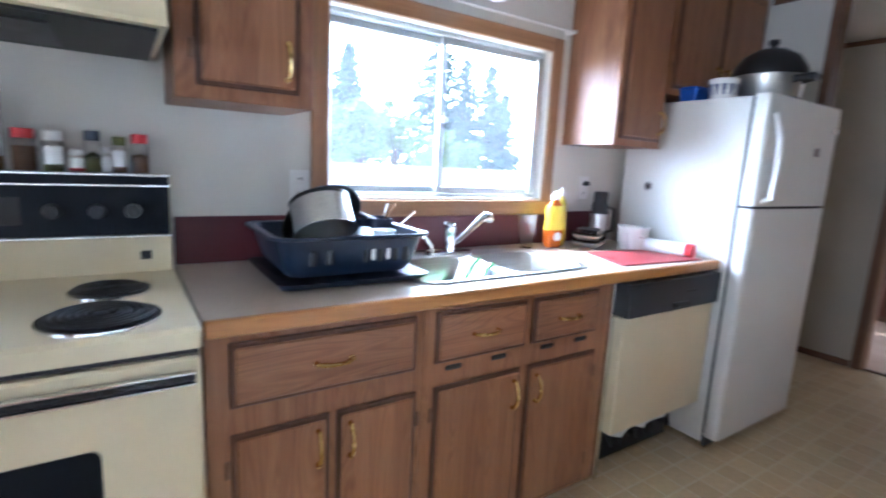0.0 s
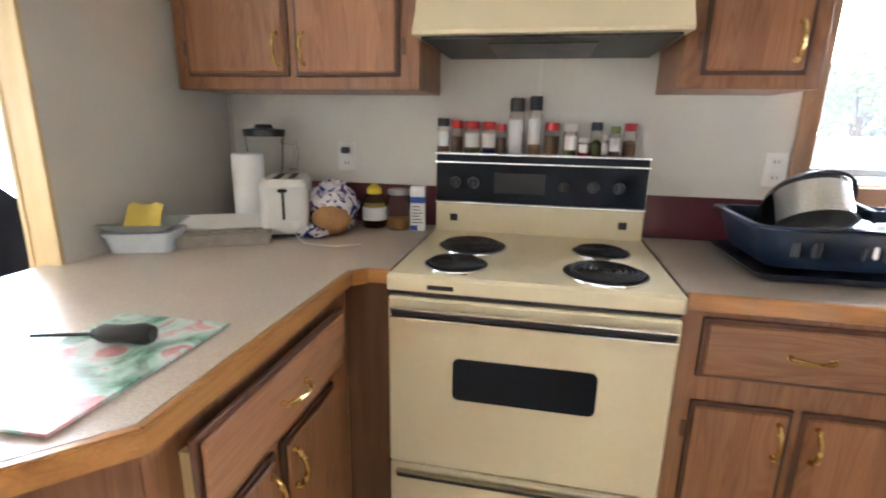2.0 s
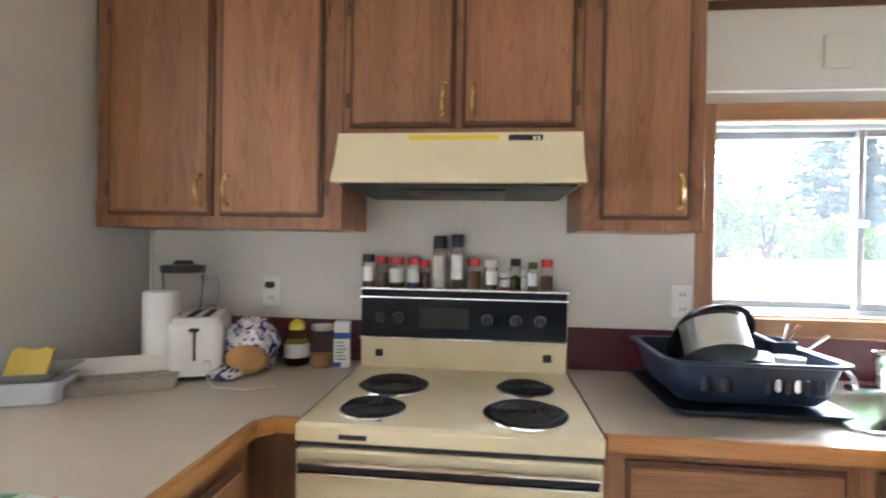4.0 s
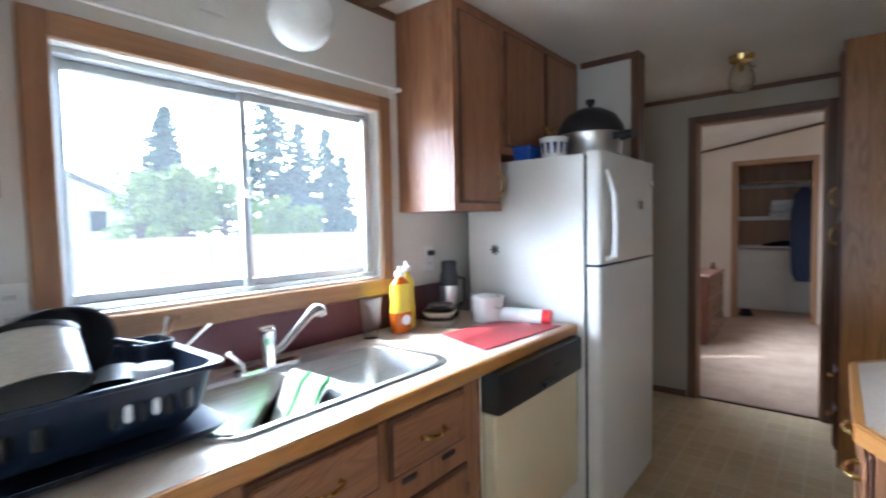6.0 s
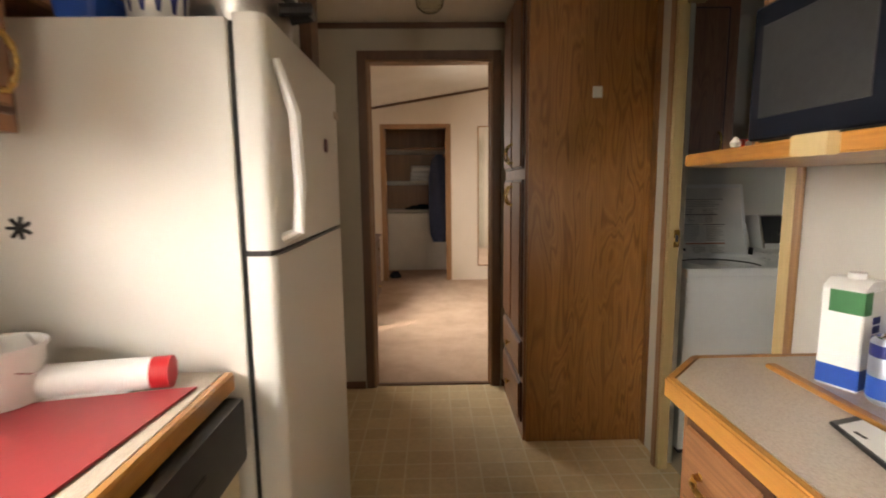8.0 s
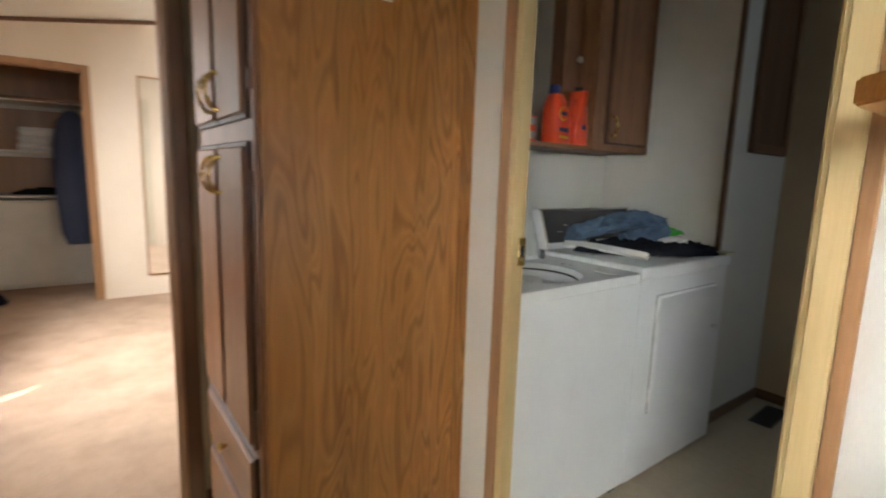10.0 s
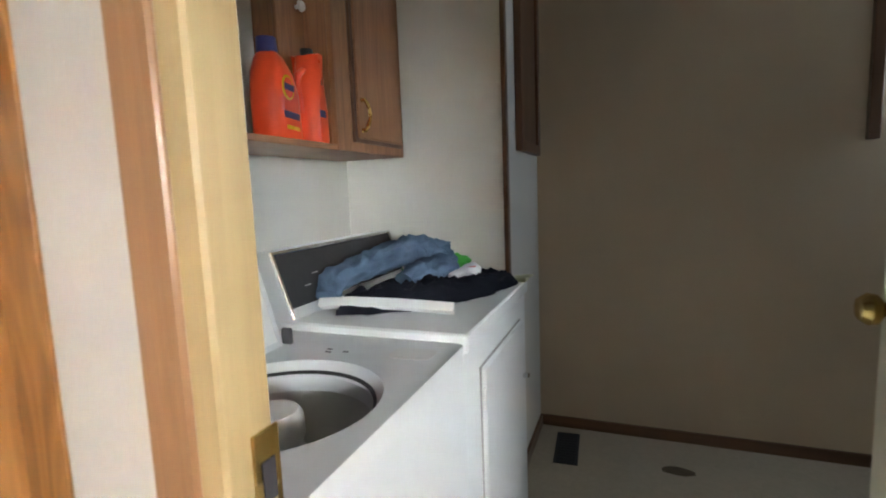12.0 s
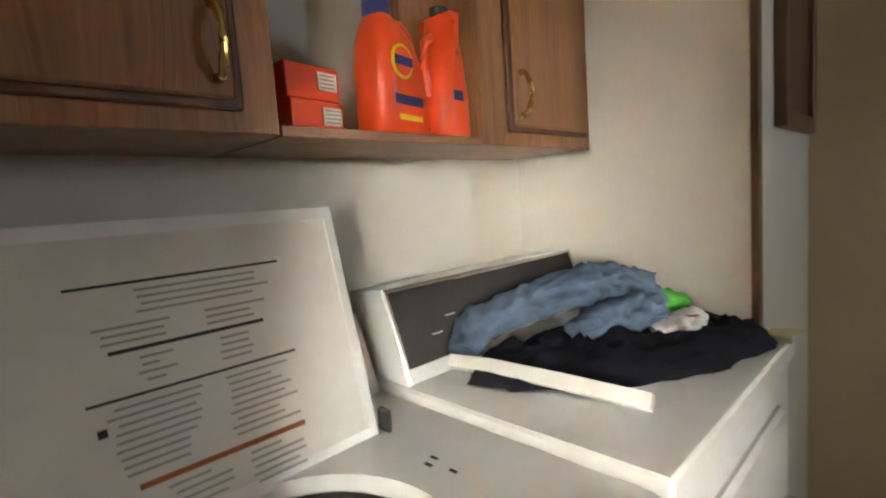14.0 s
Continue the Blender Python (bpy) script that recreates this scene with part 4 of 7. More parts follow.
# ---------------------------------------------------------------- spices on the range
SPICE = [(0.028, .046, .100, black, pepper), (0.078, .044, .094, red, pepper), (0.135, .058, .092, red, herb), (0.196, .050, .092, red, deep_blue), (0.240, .036, .085, red, pepper),
         (0.293, .052, .160, black, paper), (0.358, .046, .165, navy, pepper), (0.418, .052, .092, red, pepper), (0.480, .046, .090, white_p, herb),
         (0.530, .040, .050, white_p, red), (0.568, .040, .095, navy, herb), (0.596, .034, .060, white_p, paper), (0.630, .036, .085, herb, pepper), (0.680, .044, .094, red, pepper)]
for i, (x, w, h, cap, fill) in enumerate(SPICE):
    j = thing("spice_jar", "small glass spice jar with a coloured cap on the range ledge", "spice jar", x, -0.06 + 0.008 * math.sin(3 * i), 1.2035, 17 * i, "spices on the range")
    r, h = w / 2, h * 1.2
    part("jar", lathe([(0, 0), (r * 0.94, 0.0), (r, 0.004), (r, h * 0.70), (r * 0.8, h * 0.76), (r * 0.8, h * 0.80), (0, h * 0.80)], 16), clear_glass, j)
    part("contents", lathe([(0, 0.003), (r * 0.90, 0.003), (r * 0.90, h * (0.35 + 0.3 * ((i * 7) % 5) / 5)), (0, h * 0.5)], 14), fill, j)
    part("cap", lathe([(r * 0.93, h * 0.76), (r * 0.95, h * 0.78), (r * 0.95, h * 0.985), (r * 0.88, h), (0, h)], 18), cap, j)
    if i % 3 != 1:
        lb = bmesh.new()
        n = 9
        rings = [[lb.verts.new(((r + 0.0006) * math.sin(a), -(r + 0.0006) * math.cos(a), z)) for a in (-1.1 + 2.2 * k / (n - 1) for k in range(n))] for z in (h * 0.18, h * 0.62)]
        skin(lb, rings, False)
        part("label", lb, paper, j).matrix_basis = pose(0, 0, 0, 0, 0, -17 * i + 12 * math.sin(i))

# ---------------------------------------------------------------- sink and faucet
sk = thing("sink", "double-bowl stainless steel sink set in the worktop", "sink")


def bowl(bm, x0, x1, y0, y1, depth):
    z = 0.914
    loops = [rrect(x0, x1, y0, y1, 0.06, z), rrect(x0 + 0.006, x1 - 0.006, y0 + 0.006, y1 - 0.006, 0.056, z - 0.008),
             rrect(x0 + 0.014, x1 - 0.014, y0 + 0.014, y1 - 0.014, 0.055, z - depth + 0.04), rrect(x0 + 0.03, x1 - 0.03, y0 + 0.03, y1 - 0.03, 0.05, z - depth + 0.008), rrect(x0 + 0.06, x1 - 0.06, y0 + 0.06, y1 - 0.06, 0.04, z - depth)]
    return loft(loops, False, True, bm)


BA, BB = (1.40, 1.745, -0.52, -0.185), (1.785, 2.125, -0.52, -0.185)
rim = bmesh.new()
outer = rrect(SX0, SX1, SY0, SY1, 0.075, 0.9115, 8)
lp = [outer, rrect(SX0 + 0.004, SX1 - 0.004, SY0 + 0.004, SY1 - 0.004, 0.073, 0.9165, 8), rrect(SX0 + 0.012, SX1 - 0.012, SY0 + 0.012, SY1 - 0.012, 0.068, 0.9155, 8)]
loft(lp, False, False, rim)
# the flat deck between rim and bowls, as a filled face with two holes
ed = []
for loop in (lp[2], rrect(*BA, 0.06, 0.9155), rrect(*BB, 0.06, 0.9155)):
    vs = [rim.verts.new((p[0], p[1], 0.9155)) for p in loop]
    ed += [rim.edges.new((vs[i], vs[(i + 1) % len(vs)])) for i in range(len(vs))]
bmesh.ops.triangle_fill(rim, use_beauty=False, edges=ed)
rim.normal_update()
cut_holes(rim, [BA, BB])
part("rim", rim, steel, sk)
for b4 in (BA, BB):
    bo = part("bowl", bowl(bmesh.new(), *b4, 0.17), steel, sk)
    dx, dy = (b4[0] + b4[1]) / 2, (b4[2] + b4[3]) / 2
    part("drain", lathe([(0.045, 0.003), (0.042, 0.004), (0.03, 0.001), (0.0, 0.001)], 20, at=(dx, dy, 0.745)), chrome, bo)
solo("dishcloth", loft([[(x, y, z) for x, y, z in ((1.60 + 0.02 * math.sin(i * 2.1), -0.42 + 0.028 * i, 0.748), (1.69, -0.42 + 0.028 * i, 0.79), (1.735 + 0.004 * math.sin(i * 3), -0.42 + 0.028 * i, 0.905), (1.765, -0.42 + 0.028 * i, 0.922 + 0.004 * math.sin(i * 2)), (1.80, -0.42 + 0.028 * i, 0.90), (1.765, -0.42 + 0.028 * i, 0.9185), (1.732, -0.42 + 0.028 * i, 0.90), (1.68, -0.42 + 0.028 * i, 0.783))] for i in range(8)], True, True), white_cloth, "crumpled white dishcloth draped over the sink divider", "dishcloth")
# green reflection in the steel bowl, laid in as a thin coloured sheet
solo("green_basin_mat", loft([rrect(1.47, 1.69, -0.45, -0.25, 0.03, 0.7455), rrect(1.47, 1.69, -0.45, -0.25, 0.03, 0.752)]), green_cloth, "bright green sheet standing for the green reflection in the sink bowl", "cloth")
for i in (0, 2):
    solo("cloth_stripe", tube([(1.665, -0.40 + 0.045 * i, 0.797), (1.70, -0.40 + 0.045 * i, 0.85), (1.728, -0.40 + 0.045 * i, 0.905), (1.76, -0.40 + 0.045 * i, 0.929)], 0.0045, 6), green_cloth, "green stripe of the draped dishcloth", "dishcloth", group="green cloth stripes")

fc = thing("faucet", "chrome single-lever kitchen faucet at the back of the sink", "faucet", 1.737, -0.135, 0.9155)
part("base_plate", loft([rrect(-0.11, 0.11, -0.025, 0.025, 0.024, 0.0), rrect(-0.108, 0.108, -0.023, 0.023, 0.022, 0.012)]), chrome, fc)
part("body", lathe([(0.024, 0.012), (0.022, 0.05), (0.022, 0.085), (0.025, 0.09), (0.025, 0.118), (0.018, 0.125), (0, 0.126)], 20), chrome, fc)
part("lever", box(-0.03, 0.022, -0.012, 0.012, 0.122, 0.132, bev=0.005), chrome, fc)
part("spout", tube([(0.012, 0.002, 0.04), (0.045, 0.008, 0.05), (0.11, 0.021, 0.09), (0.175, 0.033, 0.132), (0.205, 0.039, 0.145)], 0.012, 12, radii=[0.012, 0.013, 0.014, 0.016, 0.019]), chrome, fc)
part("spray_head", tube([(0.185, 0.035, 0.136), (0.211, 0.04, 0.146), (0.231, 0.044, 0.140), (0.237, 0.045, 0.124)], 0.021, 14, radii=[0.019, 0.022, 0.022, 0.02]), chrome, fc)
part("side_lever", tube([(-0.09, -0.02, 0.012), (-0.105, -0.03, 0.045), (-0.15, -0.05, 0.085)], 0.008, 8), chrome, fc)

# ---------------------------------------------------------------- dish rack and dishes
rack = thing("dish_rack", "dark navy plastic dish rack with a drip tray on the worktop", "dish rack", 1.20, -0.27, 0.9115)
part("tray", loft([rrect(-0.215, 0.225, -0.195, 0.19, 0.03, 0.004), rrect(-0.235, 0.245, -0.215, 0.21, 0.04, 0.022), rrect(-0.228, 0.238, -0.208, 0.203, 0.04, 0.022), rrect(-0.21, 0.22, -0.19, 0.185, 0.03, 0.01)], True, True), navy, rack)
tub = loft([rrect(-0.18, 0.19, -0.145, 0.15, 0.04, 0.026), rrect(-0.20, 0.21, -0.165, 0.165, 0.05, 0.05), rrect(-0.225, 0.235, -0.18, 0.185, 0.05, 0.135), rrect(-0.245, 0.255, -0.195, 0.20, 0.05, 0.14), rrect(-0.243, 0.253, -0.193, 0.198, 0.05, 0.148),
            rrect(-0.221, 0.231, -0.176, 0.181, 0.05, 0.146), rrect(-0.195, 0.205, -0.16, 0.16, 0.05, 0.05), rrect(-0.17, 0.18, -0.14, 0.145, 0.04, 0.032)], True, True)
tub_ob = part("basket", tub, navy, rack)
for k, x in enumerate((0.03, 0.055, 0.08, 0.105, 0.13)):
    part("slot", box(x - 0.007, x + 0.007, -0.179, -0.166, 0.062 + 0.006 * (k % 2), 0.105, bev=0.005), white_p if k % 2 else slate, tub_ob)
for x in (0.165, -0.08, -0.13):
    part("slot", box(x - 0.012, x + 0.012, -0.178, -0.166, 0.06, 0.11, bev=0.006), black, tub_ob)
pot = thing("saucepan", "stainless steel saucepan leaning on its side in the rack", "saucepan", 1.135, -0.33, 1.075)
pot.matrix_basis = pose(1.12, -0.345, 1.15, 150, 14, 25)
part("pan", lathe([(0.0, 0.0), (0.078, 0.0), (0.086, 0.008), (0.088, 0.10), (0.094, 0.104), (0.087, 0.103), (0.083, 0.012), (0, 0.006)], 32), steel, pot)
part("rim_band", lathe([(0.0885, 0.0), (0.0885, 0.012), (0.088, 0.012)], 32), black, pot)
fry = thing("frying_pan", "black frying pan standing on edge in the rack", "frying pan")
fry.matrix_basis = pose(1.175, -0.17, 1.10, 122, -6, 8)
part("pan", lathe([(0.0, 0.0), (0.105, 0.0), (0.135, 0.04), (0.139, 0.042), (0.133, 0.041), (0.103, 0.006), (0, 0.006)], 36), black, fry)
part("handle", tube([(0.13, 0.0, 0.035), (0.17, -0.02, 0.045), (0.24, -0.06, 0.05), (0.31, -0.10, 0.05)], 0.011, 10, radii=[0.008, 0.01, 0.012, 0.01]), black, fry)
cl = thing("colander", "small grey mixing bowl turned over in the rack", "bowl")
cl.matrix_basis = pose(1.30, -0.25, 1.04, 150, 12, 0)
part("bowl", lathe([(0.0, 0.0), (0.04, 0.0), (0.078, 0.045), (0.084, 0.05), (0.074, 0.045), (0.038, 0.006), (0, 0.005)], 28), slate, cl)
cup2 = thing("mug", "white cup standing in the dish rack", "cup", 1.33, -0.36, 0.99)
part("cup", lathe([(0, 0), (0.03, 0), (0.038, 0.07), (0.035, 0.07), (0.028, 0.006), (0, 0.006)], 20), white_p, cup2)
for i, (x, y, dx, dy, dz, L) in enumerate(((1.38, -0.16, 0.5, 0.0, 0.75, 0.16), (1.40, -0.19, 0.7, -0.1, 0.6, 0.17), (1.41, -0.14, 0.3, 0.1, 0.8, 0.14))):
    d = Vector((dx, dy, dz)).normalized()
    p = Vector((x, y, 0.99))
    sp = thing("spoon", "steel cutlery piece standing in the rack corner", "cutlery", *p, 0, "cutlery in the rack")
    part("stem", tube([(0, 0, 0), d * L * 0.6, d * L], 0.004, 6, radii=[0.003, 0.004, 0.006]), chrome, sp)
cc = thing("cutlery_cup", "navy plastic cutlery cup hooked in the rack", "cutlery cup", 1.395, -0.165, 0.946)
part("cup", loft([rrect(-0.04, 0.04, -0.05, 0.05, 0.02, 0.0), rrect(-0.045, 0.045, -0.055, 0.055, 0.02, 0.13), rrect(-0.041, 0.041, -0.051, 0.051, 0.02, 0.13), rrect(-0.036, 0.036, -0.046, 0.046, 0.02, 0.006)]), navy, cc)

# ---------------------------------------------------------------- worktop things by the window
gl = thing("drinking_glass", "tall clear drinking glass behind the sink", "glass", 2.205, -0.085, 0.9105)
part("glass", lathe([(0, 0), (0.028, 0.0), (0.036, 0.07), (0.044, 0.155), (0.0415, 0.155), (0.033, 0.07), (0.025, 0.01), (0, 0.01)], 24), tumbler_glass, gl)
sp = thing("dish_soap", "bottle of orange dish soap with a yellow label and cap", "soap bottle", 2.345, -0.115, 0.9105)
sp.scale = (1.2, 1.2, 1.0)
part("bottle", loft([[(x, y * 0.6, z) for x, y, _ in rrect(-a, a, -a, a, a * 0.6, 0)] for a, z in ((0.032, 0.0), (0.038, 0.01), (0.040, 0.08), (0.034, 0.13), (0.038, 0.17), (0.034, 0.20), (0.016, 0.222), (0.014, 0.23))]), soap_m, sp)
part("label", loft([[(x, y * 0.61, z) for x, y, _ in rrect(-a, a, -a, a, a * 0.6, 0)] for a, z in ((0.0405, 0.085), (0.0345, 0.13), (0.0385, 0.17), (0.0345, 0.20))], False, False), soap_y, sp)
part("emblem", lathe([(0.0, 0.002), (0.02, 0.0015), (0.021, 0.0)], 18), paper, sp).matrix_basis = pose(0, -0.0262, 0.055, 90, 0, 0)
part("cap", lathe([(0.017, 0.228), (0.017, 0.248), (0.008, 0.254), (0.008, 0.268), (0, 0.269)], 16), white_p, sp)
s2 = thing("dish_soap", "bottle of yellow dish soap with a white cap", "soap bottle", 2.415, -0.085, 0.9105, 20)
part("bottle", loft([[(x, y * 0.6, z) for x, y, _ in rrect(-a, a, -a, a, a * 0.6, 0)] for a, z in ((0.036, 0.0), (0.043, 0.01), (0.045, 0.09), (0.038, 0.14), (0.042, 0.18), (0.038, 0.205), (0.018, 0.235), (0.016, 0.245))]), soap_y, s2)
part("cap", lathe([(0.019, 0.243), (0.019, 0.262), (0.009, 0.268), (0.009, 0.284), (0, 0.285)], 16), white_p, s2)
th = thing("thermos", "dark steel thermos flask in the worktop corner", "thermos", 2.685, -0.10, 0.9105)
part("body", lathe([(0, 0), (0.04, 0), (0.042, 0.01), (0.042, 0.2), (0.034, 0.225)], 24), slate, th)
part("band", lathe([(0.0425, 0.07), (0.0428, 0.075), (0.0428, 0.15), (0.0425, 0.155)], 24), steel, th)
part("lid", lathe([(0.036, 0.222), (0.036, 0.262), (0.03, 0.268), (0, 0.268)], 20), black, th)
part("handle", tube([(0.035, -0.02, 0.19), (0.075, -0.03, 0.18), (0.075, -0.03, 0.07), (0.04, -0.02, 0.06)], 0.008, 8), black, th)
bk = thing("plastic_tub", "small white plastic bucket beside the fridge", "bucket", 2.745, -0.27, 0.9105)
part("tub", lathe([(0, 0), (0.064, 0), (0.074, 0.108), (0.079, 0.111), (0.079, 0.102), (0.072, 0.108), (0.06, 0.004), (0, 0.004)], 28), white_p, bk)
part("bail", tube(arc((-0.074, 0, 0.11), (0.0, -0.075, 0.06), (0.074, 0, 0.11)), 0.002, 6), chrome, bk)
hp = thing("dish_stack", "small stack of glass and stoneware dishes in the corner", "dishes", 2.575, -0.135, 0.9105, 25)
for k, (a, h0, h1, mt) in enumerate(((0.088, 0.0, 0.022, grey_card), (0.094, 0.023, 0.036, clear_glass), (0.082, 0.037, 0.056, tan_card), (0.09, 0.057, 0.070, clear_glass), (0.062, 0.071, 0.086, slate))):
    part("dish", loft([rrect(-a * 0.8, a * 0.8, -a * 0.62, a * 0.62, 0.03, h0), rrect(-a, a, -a * 0.8, a * 0.8, 0.035, h1 - 0.003), rrect(-a, a, -a * 0.8, a * 0.8, 0.035, h1), rrect(-a * 0.93, a * 0.93, -a * 0.74, a * 0.74, 0.032, h1 - 0.001)]), mt, hp)
rl = thing("bag_roll", "roll of white plastic bags with a red end", "roll", 2.79, -0.44, 0.9415)
part("roll", rod((-0.02, 0.11, 0), (0.015, -0.075, 0), 0.031, seg=20), paper, rl)
part("red_end", rod((0.015, -0.075, 0), (0.021, -0.108, 0), 0.031, seg=20), red, rl)
part("loose_flap", box(-0.06, 0.0, -0.04, 0.10, -0.030, -0.028), paper, rl)
cb = solo("cutting_mat", prism([(2.30, -0.56), (2.80, -0.60), (2.735, -0.31), (2.40, -0.285)], 0.9105, 0.9145, 0.0015), plain("red_mat", (0.38, 0.045, 0.05), 0.4, 0, 0.12), "thin red plastic cutting mat on the worktop", "cutting mat")


def wall_plate(x, z, label, kind, plug=False):
    o = thing(kind, label, "outlet", x, 0, z)
    part("plate", box(-0.035, 0.035, -0.006, 0.0, -0.058, 0.058, bev=0.002), white_p, o)
    for dz in (-0.026, 0.026):
        s = part("socket", box(-0.016, 0.016, -0.0075, -0.006, dz - 0.014, dz + 0.014, bev=0.003), white_p, o)
        part("slots", boxes((-0.008, -0.005, -0.0082, -0.0075, dz - 0.006, dz + 0.006), (0.005, 0.008, -0.0082, -0.0075, dz - 0.006, dz + 0.006)), dark_ink, s)
    if plug:
        part("plug", box(-0.016, 0.016, -0.034, -0.0082, 0.012, 0.036, bev=0.005), black, o, "black plug")
    return o


wall_plate(-0.375, 1.172, "white wall outlet with a black plug", "wall_outlet", True)
wall_plate(1.165, 1.172, "white wall outlet beside the window", "wall_outlet")
wall_plate(2.655, 1.19, "white wall outlet near the fridge", "wall_outlet", True)
solo("wall_switch_cover", box(1.62, 1.72, -0.008, 0.0, 2.0, 2.12, bev=0.003), wall_white, "blank cover plate painted like the wall", "cover plate")
pl = thing("pendant_lamp", "round opal glass globe lamp hanging on a thin cord", "lamp", 1.845, -0.21, 1.985)
part("globe", lathe([(0.0, -0.098)] + [(0.098 * math.sin(a), -0.098 * math.cos(a)) for a in (math.pi * k / 18 for k in range(1, 17))] + [(0.03, 0.094)], 36), opal, pl, "white opal glass globe")
part("fitter", lathe([(0.032, 0.088), (0.032, 0.105), (0.012, 0.115), (0, 0.115)], 18), white_p, pl)
part("cord", rod((0, 0, 0.112), (0, 0, H - 1.985), 0.003, seg=6), white_p, pl)
part("canopy", lathe([(0.045, H - 1.986), (0.04, H - 2.01), (0, H - 2.012)], 18), white_p, pl)

# ---------------------------------------------------------------- dishwasher and fridge
dw = thing("dishwasher", "almond dishwasher with black control strip and missing kick plate", "dishwasher", 2.20, 0, 0)
part("side_trim", box(-0.012, 0.012, -0.612, -0.02, 0.03, 0.868, bev=0.002), chrome, dw)
part("tub", box(0.012, 0.66, -0.59, -0.03, 0.22, 0.868), black, dw)
part("door", box(0.02, 0.655, -0.645, -0.59, 0.235, 0.725, bev=0.004), almond, dw, "almond door panel")
cp = part("control_panel", box(0.016, 0.658, -0.665, -0.59, 0.728, 0.865, bev=0.012, seg=2), black, dw, "black control strip")
part("latch", box(0.30, 0.40, -0.682, -0.664, 0.745, 0.765, bev=0.004), black, cp)
part("badge", box(0.40, 0.47, -0.667, -0.664, 0.80, 0.808), slate, cp)
# shade of the hollow base, built as a solid black block
part("kick_void", box(0.02, 0.655, -0.50, -0.06, 0.004, 0.215), black, dw, "black block standing for the shade in the open base")
for i in range(4):
    x = 0.12 + 0.12 * i
    part("hose", tube([(x, -0.52, 0.20), (x + 0.05, -0.55, 0.10 + 0.02 * (i % 2)), (x + 0.12, -0.53, 0.17), (x + 0.16, -0.52, 0.06)], 0.009, 7), black if i % 2 else slate, dw)
part("insulation_rag", loft([[(0.10 + 0.05 * i, -0.60 + 0.012 * math.sin(i * 2.3 + k), 0.235 - 0.025 * k - 0.01 * math.sin(i * 1.7)) for k in (0, 1, 2)] + [(0.10 + 0.05 * i, -0.575, 0.225)] for i in range(9)]), white_cloth, dw)

fr = thing("fridge", "white top-freezer fridge with curved handles", "fridge", 2.897, -0.66, 0)
FW = 0.735
part("cabinet_body", box(0.0, FW, 0.0, 0.60, 0.025, 1.63, bev=0.006, seg=2), fridge_m, fr)
fd = part("freezer_door", loft([[(x, y, z) for x, y, _ in rrect(0.0, FW, -0.075, -0.006, 0.022, 0, 4)] for z in (1.165, 1.17, 1.632, 1.638)]), fridge_m, fr)
rd = part("fridge_door", loft([[(x, y, z) for x, y, _ in rrect(0.0, FW, -0.075, -0.006, 0.022, 0, 4)] for z in (0.06, 0.065, 1.145, 1.152)]), fridge_m, fr)
part("gasket", boxes((0.01, FW - 0.01, -0.012, 0.004, 0.07, 1.625)), slate, fr)
part("gap", box(0.01, FW - 0.01, -0.06, -0.01, 1.15, 1.168), dark_ink, fr)
part("kick_grille", box(0.01, FW - 0.01, -0.02, 0.0, 0.004, 0.055), slate, fr)
part("freezer_handle", tube([(0.055, -0.075, 1.185), (0.055, -0.108, 1.20), (0.058, -0.118, 1.30), (0.056, -0.112, 1.45), (0.05, -0.08, 1.56)], 0.014, 10, radii=[0.013, 0.014, 0.015, 0.014, 0.01]), white_p, fd, "curved white handle")
part("magnet", box(0.50, 0.535, -0.08, -0.075, 1.40, 1.44, bev=0.002), maroon, fd)
part("badge", box(0.66, 0.73, -0.079, -0.075, 1.52, 1.545, bev=0.002), chrome, fd)
for i in range(7):
    a = 2 * math.pi * i / 7
    part("magnet_petal", tube([(-0.003, 0.443, 1.219), (-0.003, 0.443 + 0.024 * math.cos(a), 1.219 + 0.024 * math.sin(a))], 0.004, 6), slate, fr)
rs = thing("roaster", "domed black electric roaster with a steel band on the fridge", "roaster", 3.245, -0.55, 1.6385, 40)
rs.scale = (0.90, 0.90, 1.04)
part("base", lathe([(0, 0), (0.14, 0.0), (0.155, 0.02), (0.165, 0.115), (0.168, 0.118), (0, 0.118)], 36), steel, rs)
part("foot_ring", lathe([(0.142, 0.0), (0.158, 0.004), (0.158, 0.02), (0.15, 0.022)], 36), black, rs)
part("lid", lathe([(0.175, 0.118), (0.176, 0.128), (0.165, 0.16), (0.13, 0.205), (0.07, 0.235), (0, 0.243)], 36), black, rs)
part("knob", lathe([(0.012, 0.24), (0.012, 0.255), (0.024, 0.262), (0.024, 0.28), (0, 0.286)], 18), black, rs)
for s in (1, -1):
    h = part("handle", tube([(s * 0.11, -0.12 - 0.0, 0.09), (s * 0.15, -0.17, 0.10), (s * 0.19, -0.14, 0.10), (s * 0.165, -0.06, 0.09)], 0.016, 8), black, rs)
bt = thing("margarine_tub", "white and blue margarine tub on top of the fridge", "plastic tub", 2.985, -0.485, 1.632)
part("tub", lathe([(0, 0), (0.055, 0), (0.063, 0.08)], 24), white_p, bt)
part("band", lathe([(0.0575, 0.02), (0.0632, 0.068)], 12), deep_blue, bt)
part("lid", lathe([(0.067, 0.076), (0.067, 0.09), (0.06, 0.093), (0, 0.093)], 24), white_p, bt)
bb = thing("blue_container", "small blue plastic container on top of the fridge", "plastic tub", 2.985, -0.345, 1.632)
